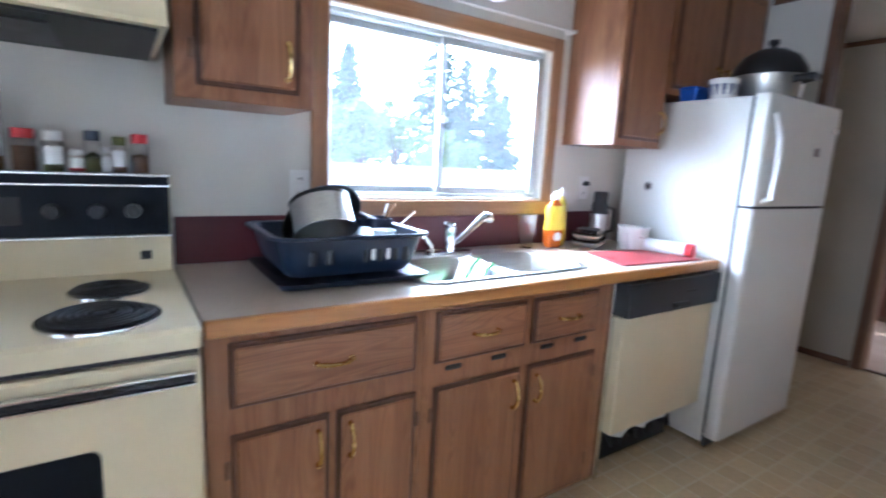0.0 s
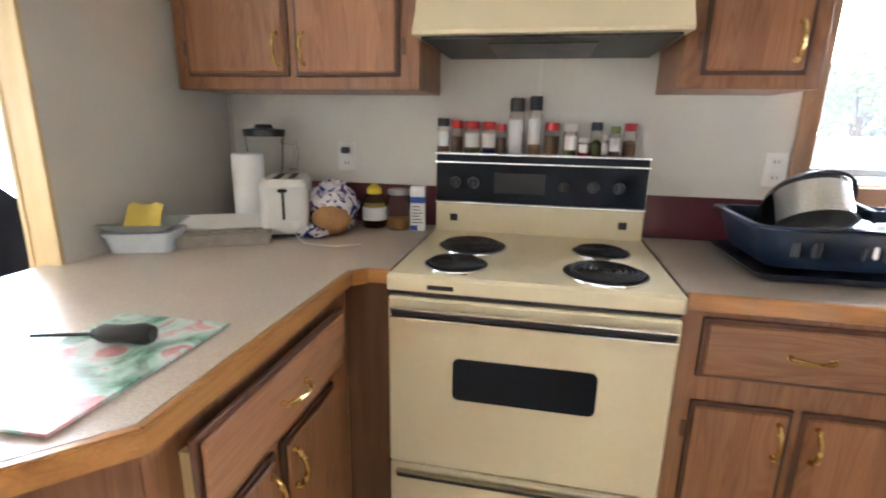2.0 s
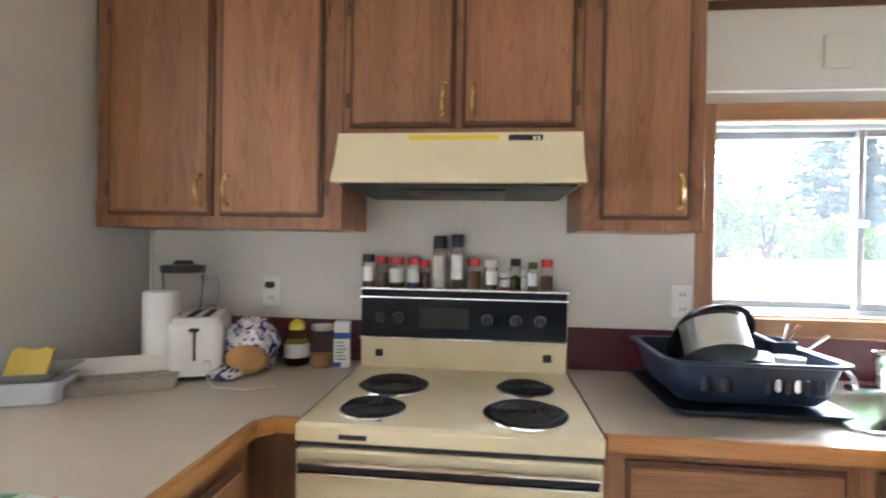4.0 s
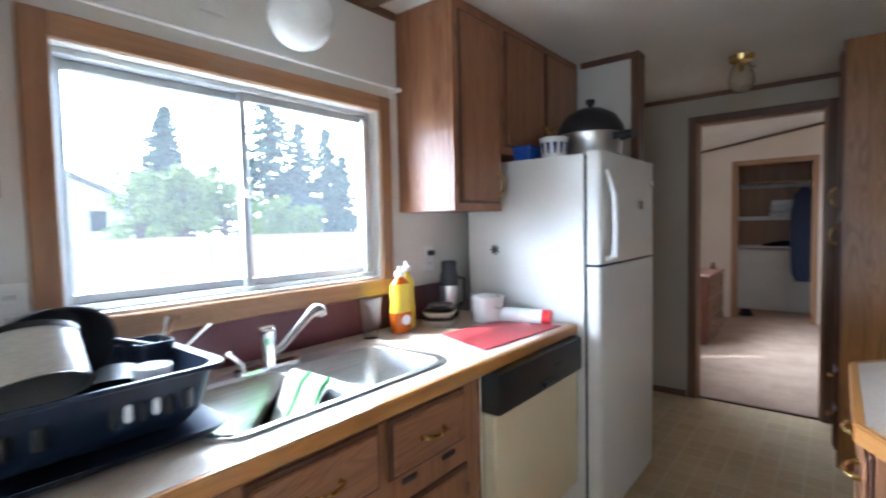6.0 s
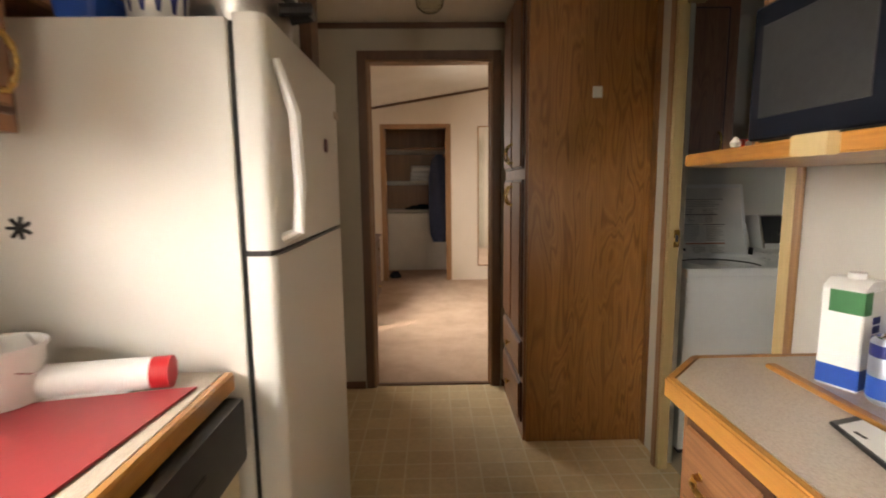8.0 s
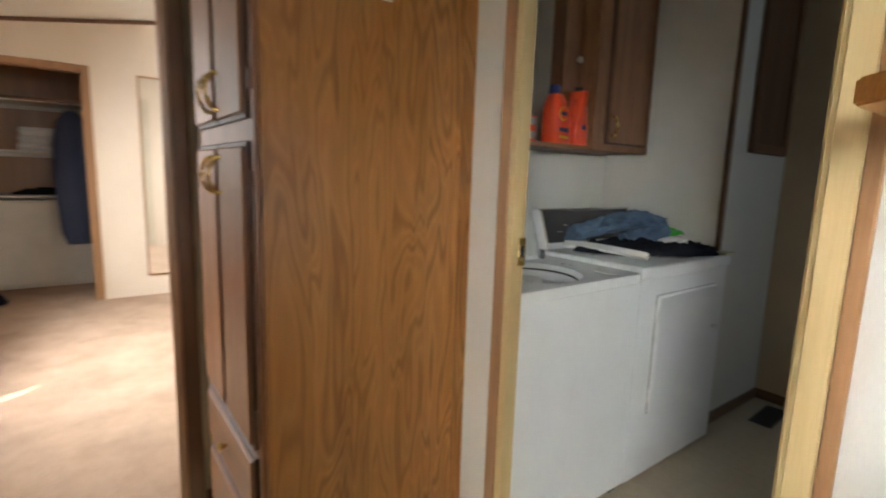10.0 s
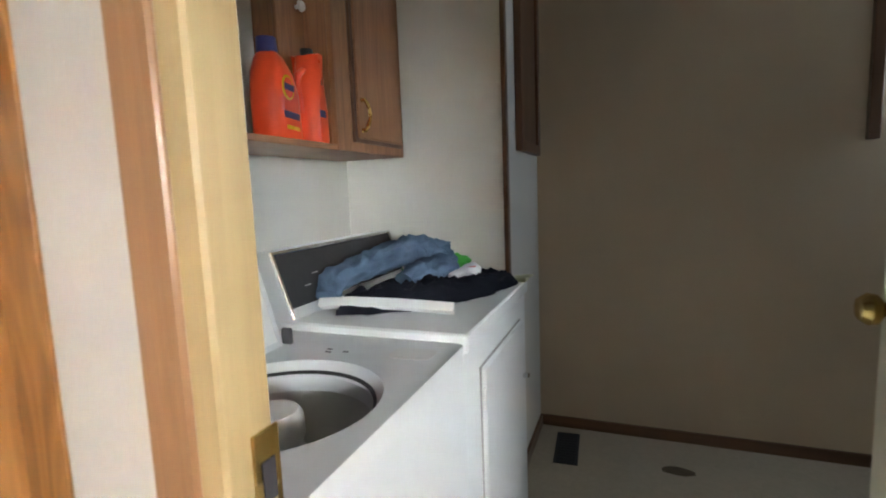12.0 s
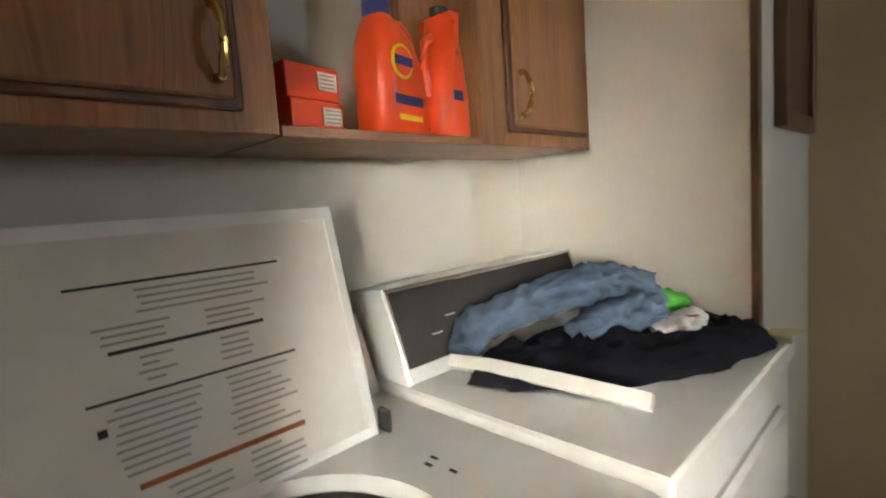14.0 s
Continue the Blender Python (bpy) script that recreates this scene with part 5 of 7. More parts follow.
part("tub", loft([rrect(-0.055, 0.055, -0.04, 0.04, 0.012, 0.0), rrect(-0.062, 0.062, -0.047, 0.047, 0.014, 0.055), rrect(-0.067, 0.067, -0.052, 0.052, 0.014, 0.056), rrect(-0.067, 0.067, -0.052, 0.052, 0.014, 0.066)]), blue, bb)

# ---------------------------------------------------------------- pantry
PX0, PX1, PY = 4.205, 4.84, -1.515
pantry = thing("pantry", "tall oak pantry with panelled side, doors and drawers", "pantry", PX1, PY, 0, 180)
PW = PX1 - PX0
part("side_panel", box(PW - 0.012, PW, 0.0, 0.585, 0.0, H - 0.002, bev=0.001), panel_wood, pantry, "golden-brown wood-grain side panel")
part("carcass", boxes((0.0, 0.012, 0.0, 0.585, 0.0, H - 0.002), (0.012, PW - 0.012, 0.575, 0.585, 0.0, H - 0.002), (0.012, PW - 0.012, 0.02, 0.575, 0.06, 0.075)), oak_z, pantry)
part("face_frame", box(0.0, PW - 0.012, -0.012, 0.012, 0.0, H - 0.002, bev=0.001), oak_z, pantry)
mid = PW / 2
for lf in (door(0.04, mid - 0.008, 1.37, 2.2, "r", True), door(mid + 0.008, PW - 0.04, 1.37, 2.2, "l", True), door(0.04, mid - 0.008, 0.535, 1.32, "r"), door(mid + 0.008, PW - 0.04, 0.535, 1.32, "l")):
    lf["y"] = -0.012
    leaf(pantry, **lf)
for z0, z1 in ((0.325, 0.515), (0.085, 0.30)):
    d5 = leaf(pantry, "drawer_front", 0.04, PW - 0.04, z0, z1, -0.012, upright=False)
    for x in (mid,):
        kn = part("knob", lathe([(0.006, 0.0), (0.006, 0.012), (0.016, 0.018), (0.014, 0.026), (0, 0.029)], 16), brass, d5, "brass knob")
        kn.matrix_basis = pose(x, -0.031, (z0 + z1) / 2, 90, 0, 0)
part("light_switch", box(PW, PW + 0.006, 0.294, 0.339, 1.69, 1.742, bev=0.002), white_p, pantry, "small cream plate on the panel")
solo("panel_strip", box(4.147, 4.2045, -2.0995, -2.0955, 0.0, H - 0.002, bev=0.001), panel_wood, "wood-grain strip closing the pantry to the wall", "filler strip")
solo("wall_filler", boxes((4.845, 4.905, -2.095, -1.512, 0.0, H - 0.002)), wall_tan, "tan wall filler between pantry and doorway", "filler strip")
cf = thing("ceiling_light", "small brass ceiling light with a clear glass shade", "lamp", 4.13, -1.06, H)
cf.scale = (1.15, 1.15, 1.2)
part("canopy", lathe([(0, 0), (0.055, 0.0), (0.05, -0.025), (0.03, -0.035), (0, -0.035)], 24), brass, cf)
part("shade", lathe([(0.032, -0.03), (0.045, -0.06), (0.058, -0.11), (0.05, -0.15), (0.03, -0.165), (0.028, -0.162), (0.047, -0.148), (0.055, -0.11), (0.042, -0.06), (0.03, -0.034)], 24), glass_mat("pressed_glass", (0.9, 0.88, 0.8), 0.25), cf, "ribbed glass shade")
part("socket", lathe([(0.014, -0.03), (0.014, -0.07), (0, -0.07)], 12), brass, cf)
part("thumb_screw", rod((0.03, -0.03, -0.045), (0.06, -0.05, -0.045), 0.004, seg=8), brass, cf)

# ---------------------------------------------------------------- south counter
cabinet("base_cabinet", "whitewashed oak base cabinet with drawers under the south worktop", 2.80, -1.56, 0, 180, 0.60, 0.54, 0.872,
        [drawer(0.03, 0.27, 0.68, 0.85), drawer(0.30, 0.57, 0.68, 0.85), door(0.03, 0.28, 0.09, 0.64, "r"), door(0.31, 0.57, 0.09, 0.64, "l")], toe=0.08)
worktop("worktop", "beige laminate south worktop with golden oak nosing", [(2.06, -2.09), (2.915, -2.09), (2.915, -1.65), (2.805, -1.545), (2.255, -1.545), (2.06, -1.655)], 0.872, 0.91,
        [((2.805, -1.545), (2.255, -1.545)), ((2.915, -1.65), (2.805, -1.545)), ((2.915, -2.09), (2.915, -1.65)), ((2.255, -1.545), (2.06, -1.655))])
solo("worktop_ledge", box(2.08, 2.85, -1.775, -1.752, 0.9105, 0.921, bev=0.003), edge_x, "thin oak strip set along the worktop", "oak strip")
sh = thing("wall_shelf", "golden oak shelf carrying the microwave", "shelf", 0, 0, 0)
part("board", prism([(2.05, -2.095), (3.20, -2.095), (3.20, -1.80), (3.08, -1.68), (2.62, -1.62), (2.05, -1.62)], 1.335, 1.363, 0.003), edge_x, sh)
part("edge_strip", prism([(2.62, -1.621), (2.55, -1.621), (2.55, -1.601), (2.62, -1.601)], 1.333, 1.365, 0.002), pine, sh)
part("upright", box(2.99, 3.008, -2.095, -1.80, 1.363, H - 0.002, bev=0.002), casing_z, sh, "oak end panel above the shelf")
solo("notice_sheet", box(3.0085, 3.0105, -2.03, -1.86, 1.365, 1.62), paper, "white printed sheet fixed to the shelf end", "paper sheet")
cabinet("wall_cabinet", "oak wall cabinet above the microwave shelf", 2.988, -1.80, 1.715, 180, 0.90, 0.295, H - 1.715,
        [door(0.03, 0.44, 0.03, 0.49, "r", True), door(0.46, 0.87, 0.03, 0.49, "l", True)])
mw = thing("microwave", "black microwave oven on the oak shelf", "microwave", 2.84, -1.675, 1.364, 180)
part("case", box(0.0, 0.44, 0.02, 0.36, 0.008, 0.255, bev=0.004), black, mw)
part("door", box(0.0, 0.33, 0.0, 0.022, 0.01, 0.253, bev=0.004), black_gloss, mw)
part("window", box(0.03, 0.27, -0.002, 0.002, 0.05, 0.215, bev=0.001), slate, mw, "dark mesh window")
kp = part("keypad", box(0.333, 0.44, 0.0, 0.022, 0.01, 0.253, bev=0.003), black_gloss, mw)
key = finish("key", box(-0.006, 0.006, -0.001, 0.0, -0.0022, 0.0022), ink, 0)
for r in range(7):
    for c in range(3):
        share("key", key, kp, Matrix.Translation((0.36 + 0.026 * c, 0.0, 0.06 + 0.022 * r)))
for x in (0.03, 0.41):
    for y in (0.06, 0.33):
        part("foot", rod((x, y, 0.0), (x, y, 0.009), 0.012, seg=10), black, mw)
gb = thing("wrap_box", "long yellow box of kitchen wrap on the microwave", "box", 2.665, -1.735, 1.6195, -3)
part("box", box(-0.16, 0.16, -0.028, 0.028, 0.0, 0.052, bev=0.0015), yellow, gb)
part("red_logo", box(0.06, 0.145, 0.028, 0.0288, 0.014, 0.044), red, gb)
part("logo_bar", box(0.068, 0.137, 0.0288, 0.0292, 0.022, 0.036), paper, gb)
ga = thing("garlic", "loose garlic bulb on the shelf edge", "garlic", 2.435, -1.645, 1.3635)
part("bulb", lathe([(0, 0.0), (0.016, 0.002), (0.026, 0.014), (0.022, 0.03), (0.008, 0.042), (0.005, 0.056), (0, 0.057)], 14), garlic_m, ga)
part("clove", lathe([(0, 0.0), (0.012, 0.004), (0.014, 0.014), (0.004, 0.028), (0, 0.03)], 10), garlic_m, ga).matrix_basis = pose(-0.03, 0.008, 0.008, 70, 20, 0)
solo("garlic_clove", lathe([(0, 0.0), (0.009, 0.002), (0.011, 0.01), (0.003, 0.02), (0, 0.021)], 10), garlic_m, "single pale garlic clove on the shelf", "garlic", pose(2.85, -1.66, 1.3635))
so = thing("sauce_bottle", "dark sauce bottle with a red cap", "bottle", 2.335, -1.69, 1.3635)
part("bottle", lathe([(0, 0), (0.03, 0), (0.032, 0.006), (0.032, 0.09), (0.02, 0.125), (0.013, 0.15), (0.013, 0.165)], 20), oil_m, so)
part("cap", lathe([(0.015, 0.16), (0.015, 0.19), (0, 0.192)], 16), red, so)
part("label", lathe([(0.0325, 0.025), (0.0325, 0.075)], 20), paper, so)
# on the ledge side of the worktop
jc = thing("juice_carton", "white juice carton with green cap panel and blue foot", "carton", 2.765, -1.855, 0.9105, 25)
part("carton", box(-0.035, 0.035, -0.045, 0.045, 0.0, 0.19, bev=0.003), paper, jc)
part("gable", loft([[(-0.034, -0.044, 0.19), (0.034, -0.044, 0.19), (0.034, 0.044, 0.19), (-0.034, 0.044, 0.19)], [(-0.034, -0.02, 0.205), (0.034, -0.02, 0.205), (0.034, 0.02, 0.205), (-0.034, 0.02, 0.205)]]), paper, jc)
part("blue_foot", box(-0.0355, 0.0355, -0.0455, 0.0455, 0.002, 0.045, bev=0.003), blue, jc)
part("green_panel", box(-0.0358, 0.02, 0.02, 0.0458, 0.145, 0.187), plain("carton_green", (0.03, 0.18, 0.06), 0.5), jc)
part("cap", rod((0, 0, 0.203), (0, 0, 0.216), 0.014, seg=14), white_p, jc)
part("brand_bar", boxes(*[(-0.0362, -0.035, -0.012, 0.012, 0.058 + 0.017 * i, 0.071 + 0.017 * i) for i in range(5)]), deep_blue, jc)
for x, y in ((2.675, -1.85), (2.675, -1.925)):
    cn = thing("drink_can", "blue and silver drink can on the worktop", "can", x, y, 0.9105, 30 * x, "drink cans")
    part("can", lathe([(0, 0), (0.024, 0.0), (0.031, 0.008), (0.031, 0.108), (0.026, 0.118)], 22), plain("can_silver", (0.5, 0.55, 0.62), 0.3, 0.8), cn)
    part("wrap", lathe([(0.0314, 0.012), (0.0314, 0.05)], 22), blue, cn)
    part("wrap_top", lathe([(0.0314, 0.085), (0.0314, 0.107)], 22), deep_blue, cn)
    part("lid", lathe([(0.026, 0.118), (0.024, 0.119), (0.022, 0.115), (0, 0.115)], 22), chrome, cn)
    part("tab", box(-0.006, 0.006, -0.012, 0.012, 0.116, 0.1185, bev=0.001), chrome, cn)
cx = thing("food_box", "purple and navy packaged food box", "box", 2.66, -2.02, 0.9105, 15)
part("box", box(-0.09, 0.09, -0.05, 0.05, 0.0, 0.20, bev=0.002), deep_blue, cx)
part("picture_panel", box(-0.092, -0.089, -0.04, 0.04, 0.03, 0.17), plain("box_pink", (0.45, 0.20, 0.24), 0.5), cx)
part("flap", box(-0.085, 0.085, -0.045, 0.045, 0.20, 0.212, bev=0.002), paper, cx)
cbd = thing("cutting_board", "white cutting board with a black rim on the worktop", "cutting board", 0, 0, 0)
poly = [(2.605, -1.69), (2.62, -1.745), (2.30, -1.748), (2.18, -1.73), (2.20, -1.665), (2.33, -1.655), (2.46, -1.662)]
part("rim", prism(poly, 0.9105, 0.9185, 0.002), black, cbd, "black rubber rim")
cen = Vector((2.40, -1.70))
part("face", prism([tuple(cen + (Vector(p) - cen) * 0.92) for p in poly], 0.9185, 0.9195), paper, cbd)
part("handle_slot", box(2.545, 2.567, -1.70, -1.694, 0.9195, 0.9198), dark_ink, cbd)
tm = thing("tomato", "ripe red tomato on the cutting board", "tomato", 2.325, -1.71, 0.9195)
part("fruit", lathe([(0, 0.002), (0.018, 0.0), (0.034, 0.012), (0.039, 0.028), (0.034, 0.046), (0.016, 0.056), (0, 0.053)], 22), tomato_m, tm)
part("stem", lathe([(0.006, 0.052), (0.004, 0.058), (0, 0.058)], 8), herb, tm)

# ---------------------------------------------------------------- peninsula things
glass_board = thing("glass_board", "glass cutting board printed with green and pink flowers", "cutting board", 0, 0, 0)
bp = [(-0.435, -1.073), (-0.191, -1.068), (-0.195, -1.44), (-0.44, -1.45)]


def flower_mat():
    m, nt, b = nodes_of("flower_print")
    n1 = noise_tex(nt, coords(nt), 9, 3, 0.5, 1.5)
    n2 = noise_tex(nt, coords(nt, (1, 1, 1), (0, 0, 1)), 14, 4, 0.6, 1.0)
    a = ramp(nt, n1, [(0.36, (0.04, 0.12, 0.06)), (0.46, (0.30, 0.52, 0.42)), (0.56, (0.62, 0.72, 0.66)), (0.62, (0.66, 0.16, 0.18))])
    c = ramp(nt, n2, [(0.40, (0.10, 0.26, 0.16)), (0.6, (0.72, 0.74, 0.70))])
    nt.links.new(mix(nt, 0.35, a, c), b.inputs["Base Color"])
    b.inputs["Roughness"].default_value = 0.3
    b.inputs["Specular IOR Level"].default_value = 0.3
    return m


part("board", prism(bp, 0.9115, 0.9165, 0.0015), flower_mat(), glass_board)
for x, y in ((-0.42, -1.085), (-0.205, -1.08), (-0.21, -1.425), (-0.425, -1.435)):
    part("foot", rod((x, y, 0.9103), (x, y, 0.9116), 0.008, seg=8), white_p, glass_board)
sd = thing("screwdriver", "screwdriver with a black grip on the glass board", "screwdriver", -0.355, -1.205, 0.936, 12)
sd.scale = (1.1, 1.1, 1.1)
part("grip", tube([(0.0, 0, 0), (0.012, 0, 0), (0.04, 0, 0), (0.075, 0, 0), (0.088, 0, 0)], 0.013, 12, radii=[0.012, 0.016, 0.0145, 0.018, 0.013]), black, sd)
part("shaft", tube([(-0.11, 0, -0.006), (0.0, 0, -0.001)], 0.003, 8), iron, sd)
part("collar", rod((-0.008, 0, -0.0005), (0.001, 0, 0), 0.0085, seg=10), black, sd)
eg = thing("egg_carton", "grey pulp egg carton with a torn open lid", "egg carton", -0.62, -0.47, 0.9105, 30)
part("tray", loft([rrect(-0.14, 0.14, -0.05, 0.05, 0.012, 0.0), rrect(-0.15, 0.15, -0.055, 0.055, 0.012, 0.035), rrect(-0.14, 0.14, -0.048, 0.048, 0.012, 0.034)]), grey_card, eg)
for i in range(6):
    for j in (-0.024, 0.024):
        part("cup", lathe([(0.012, 0.0), (0.02, 0.018), (0.021, 0.036)], 10, at=(-0.115 + 0.046 * i, j, 0.001)), grey_card, eg)
part("lid", slope(bmesh.new(), -0.15, 0.15, 0.055, 0.036, 0.10, 0.075, 0.004), white_p, eg, "pale open lid")
part("torn_label", slope(bmesh.new(), -0.10, 0.10, 0.066, 0.0478, 0.078, 0.0588, 0.001), red, eg)
fb = thing("food_tray", "white plastic tubs stacked with a grey tray and yellow sponge cloth", "tub stack", -0.80, -0.60, 0.9105, 20)
part("tub", loft([rrect(-0.085, 0.085, -0.06, 0.06, 0.02, 0.0), rrect(-0.095, 0.095, -0.07, 0.07, 0.02, 0.052), rrect(-0.10, 0.10, -0.074, 0.074, 0.02, 0.053), rrect(-0.10, 0.10, -0.074, 0.074, 0.02, 0.061)]), plain("cloudy_plastic", (0.70, 0.74, 0.80), 0.3), fb)
part("grey_tray", loft([rrect(-0.07, 0.07, -0.06, 0.06, 0.02, 0.064), rrect(-0.11, 0.11, -0.085, 0.085, 0.02, 0.088), rrect(-0.106, 0.106, -0.081, 0.081, 0.02, 0.088), rrect(-0.066, 0.066, -0.056, 0.056, 0.02, 0.067)]), plain("pale_grey_tray", (0.34, 0.36, 0.35), 0.5), fb)
part("yellow_cloth", loft([[(-0.05 + 0.02 * i, -0.03, 0.072 + 0.006 * math.sin(i)), (-0.05 + 0.02 * i, 0.02, 0.135 + 0.008 * math.sin(2 * i)), (-0.05 + 0.02 * i, 0.03, 0.135), (-0.05 + 0.02 * i, -0.015, 0.068)] for i in range(6)]), plain("yellow_cloth", (0.72, 0.55, 0.12), 0.9), fb)
ts = thing("toaster", "white two-slot toaster on the worktop", "toaster", -0.515, -0.235, 0.9105, 22)
ts.scale = (1.0, 1.0, 1.08)
part("case", loft([rrect(-0.075, 0.075, -0.13, 0.13, 0.03, 0.012, 6), rrect(-0.08, 0.08, -0.135, 0.135, 0.032, 0.02, 6), rrect(-0.08, 0.08, -0.135, 0.135, 0.032, 0.165, 6), rrect(-0.066, 0.066, -0.12, 0.12, 0.028, 0.185, 6)]), white_p, ts)
part("base", box(-0.077, 0.077, -0.13, 0.13, 0.0, 0.014, bev=0.004), black, ts)
part("slots", boxes((-0.035, -0.012, -0.09, 0.09, 0.184, 0.1865), (0.012, 0.035, -0.09, 0.09, 0.184, 0.1865)), dark_ink, ts)
part("lever", box(-0.016, 0.016, -0.152, -0.135, 0.148, 0.158, bev=0.004), slate, ts)
part("lever_slot", box(-0.004, 0.004, -0.1365, -0.134, 0.06, 0.15), dark_ink, ts)
part("dial", lathe([(0.0, 0.012), (0.014, 0.01), (0.016, 0.0)], 16), white_p, ts).matrix_basis = pose(0.035, -0.135, 0.045, 90, 0, 0)
bl = thing("blender", "white kitchen blender with a glass jug and black lid", "blender", -0.635, -0.165, 0.9105, 10)
bl.scale = (1.12, 1.12, 1.08)
part("base", loft([rrect(-0.075, 0.075, -0.075, 0.075, 0.03, 0.0), rrect(-0.07, 0.07, -0.07, 0.07, 0.03, 0.09), rrect(-0.05, 0.05, -0.05, 0.05, 0.025, 0.14)]), white_p, bl)
jug = part("jug", lathe([(0.042, 0.142), (0.05, 0.16), (0.062, 0.31), (0.065, 0.318), (0.060, 0.312), (0.047, 0.165), (0.0, 0.155)], 24), jug_glass, bl)
part("collar", lathe([(0.05, 0.138), (0.052, 0.165), (0.047, 0.168)], 20), black, bl)
part("jug_handle", tube([(0.058, 0, 0.295), (0.10, 0, 0.29), (0.105, 0, 0.25), (0.095, 0, 0.20), (0.055, 0, 0.185)], 0.008, 8), clear_glass, jug)
part("lid", lathe([(0.066, 0.312), (0.068, 0.335), (0.03, 0.34), (0.026, 0.352), (0, 0.353)], 24), black, bl)
part("switch", box(-0.02, 0.02, -0.078, -0.068, 0.03, 0.05, bev=0.003), black, bl)
pr = thing("paper_towel_roll", "white paper towel roll standing by the blender", "paper roll", -0.625, -0.30, 0.9105)
part("roll", lathe([(0.018, 0.0), (0.052, 0.0), (0.054, 0.004), (0.054, 0.276), (0.052, 0.28), (0.018, 0.28), (0.018, 0.0)], 26), paper, pr)


def crumple(name, mat, parent, c, r, seed, label="", rough=0.35):
    """A closed lump creased by ridged noise, flattened where it lies on the worktop."""
    bm = bmesh.new()
    bmesh.ops.create_icosphere(bm, subdivisions=4, radius=1)
    for v in bm.verts:
        p = v.co * 2.6 + Vector((seed, seed * 1.7, 0))
        k = 1 + rough * (0.45 - abs(noise.noise(p))) + rough * 0.5 * (0.3 - abs(noise.noise(p * 2.7)))
        v.co = Vector((c[0] + v.co.x * r[0] * k, c[1] + v.co.y * r[1] * k, max(0.001, c[2] + v.co.z * r[2] * k)))
    return part(name, bm, mat, parent, label, smooth=50)


def bag_print():
    m, nt, b = nodes_of("bread_bag_film")
    n = noise_tex(nt, coords(nt), 17, 3, 0.5, 1.2)
    nt.links.new(ramp(nt, n, [(0.40, (0.03, 0.04, 0.26)), (0.44, (0.70, 0.70, 0.74)), (0.56, (0.76, 0.75, 0.75)), (0.59, (0.03, 0.04, 0.26)), (0.70, (0.5, 0.05, 0.05))]), b.inputs["Base Color"])
    b.inputs["Roughness"].default_value = 0.22
    return m


bag_m = bag_print()
bd = thing("bread_bag", "half-used loaf of bread in a crumpled blue and white plastic bag", "bread", -0.36, -0.22, 0.9105)
crumple("bag", bag_m, bd, (0.0, 0.03, 0.085), (0.085, 0.085, 0.092), 1.3)
crumple("loaf", bread, bd, (0.022, -0.035, 0.055), (0.068, 0.065, 0.052), 4.1, "brown crust of the loaf", 0.12)
crumple("bag_end", bag_m, bd, (-0.035, -0.085, 0.018), (0.06, 0.045, 0.022), 7.7, "twisted end of the bag")
ol = thing("oil_jar", "glass jar of oil with a yellow stopper", "jar", -0.235, -0.085, 0.9105)
part("jar", lathe([(0, 0), (0.042, 0), (0.046, 0.008), (0.046, 0.10), (0.03, 0.125), (0.028, 0.135)], 22), glass_mat("oil_glass", (0.75, 0.62, 0.18), 0.05), ol)
part("label", lathe([(0.0465, 0.03), (0.0465, 0.08)], 22), paper, ol)
part("stopper", lathe([(0.03, 0.13), (0.028, 0.15), (0.012, 0.165), (0, 0.168)], 16), soap_y, ol)
cj = thing("storage_jar", "clear storage jar with a metal lid", "jar", -0.135, -0.095, 0.9105)
part("jar", lathe([(0, 0), (0.04, 0), (0.043, 0.006), (0.043, 0.125), (0.036, 0.135)], 22), clear_glass, cj)
part("contents", lathe([(0, 0.004), (0.038, 0.004), (0.038, 0.045), (0, 0.05)], 18), bread, cj)
part("lid", lathe([(0.038, 0.132), (0.04, 0.135), (0.04, 0.15), (0, 0.152)], 22), alum, cj)
fbx = thing("foil_box", "white and blue box of kitchen foil standing upright", "box", -0.058, -0.095, 0.9105, 8)
part("box", box(-0.028, 0.028, -0.022, 0.022, 0.0, 0.165, bev=0.0015), paper, fbx)
part("blue_stripe", boxes((-0.0284, 0.0284, -0.0224, 0.0224, 0.105, 0.128), (-0.0284, 0.0, -0.0224, 0.0224, 0.002, 0.02)), blue, fbx)
part("print_bars", boxes(*[(-0.02, 0.02 - 0.006 * (i % 3), -0.0228, -0.022, 0.03 + 0.012 * i, 0.033 + 0.012 * i) for i in range(6)]), dark_ink, fbx)
solo("appliance_cord", tube([(-0.44, -0.33, 0.913), (-0.36, -0.42, 0.913), (-0.25, -0.43, 0.913), (-0.18, -0.38, 0.913)], 0.0022, 6), white_p, "thin white cord lying on the worktop", "cord")

# ---------------------------------------------------------------- dining side
ch = thing("dining_chair", "dark padded dining chair beyond the peninsula", "chair", -1.55, -0.72, 0, 35)
part("seat", loft([rrect(-0.22, 0.22, -0.21, 0.21, 0.05, 0.42), rrect(-0.23, 0.23, -0.22, 0.22, 0.05, 0.44), rrect(-0.22, 0.22, -0.21, 0.21, 0.05, 0.48)]), black_cloth, ch)
part("backrest", loft([[(x, 0.20 + y + 0.08 * (z - 0.45), z) for x, y, _ in rrect(-w, w, -0.025, 0.025, 0.02, 0)] for w, z in ((0.21, 0.50), (0.22, 0.8), (0.20, 1.0), (0.14, 1.06))]), black_cloth, ch)
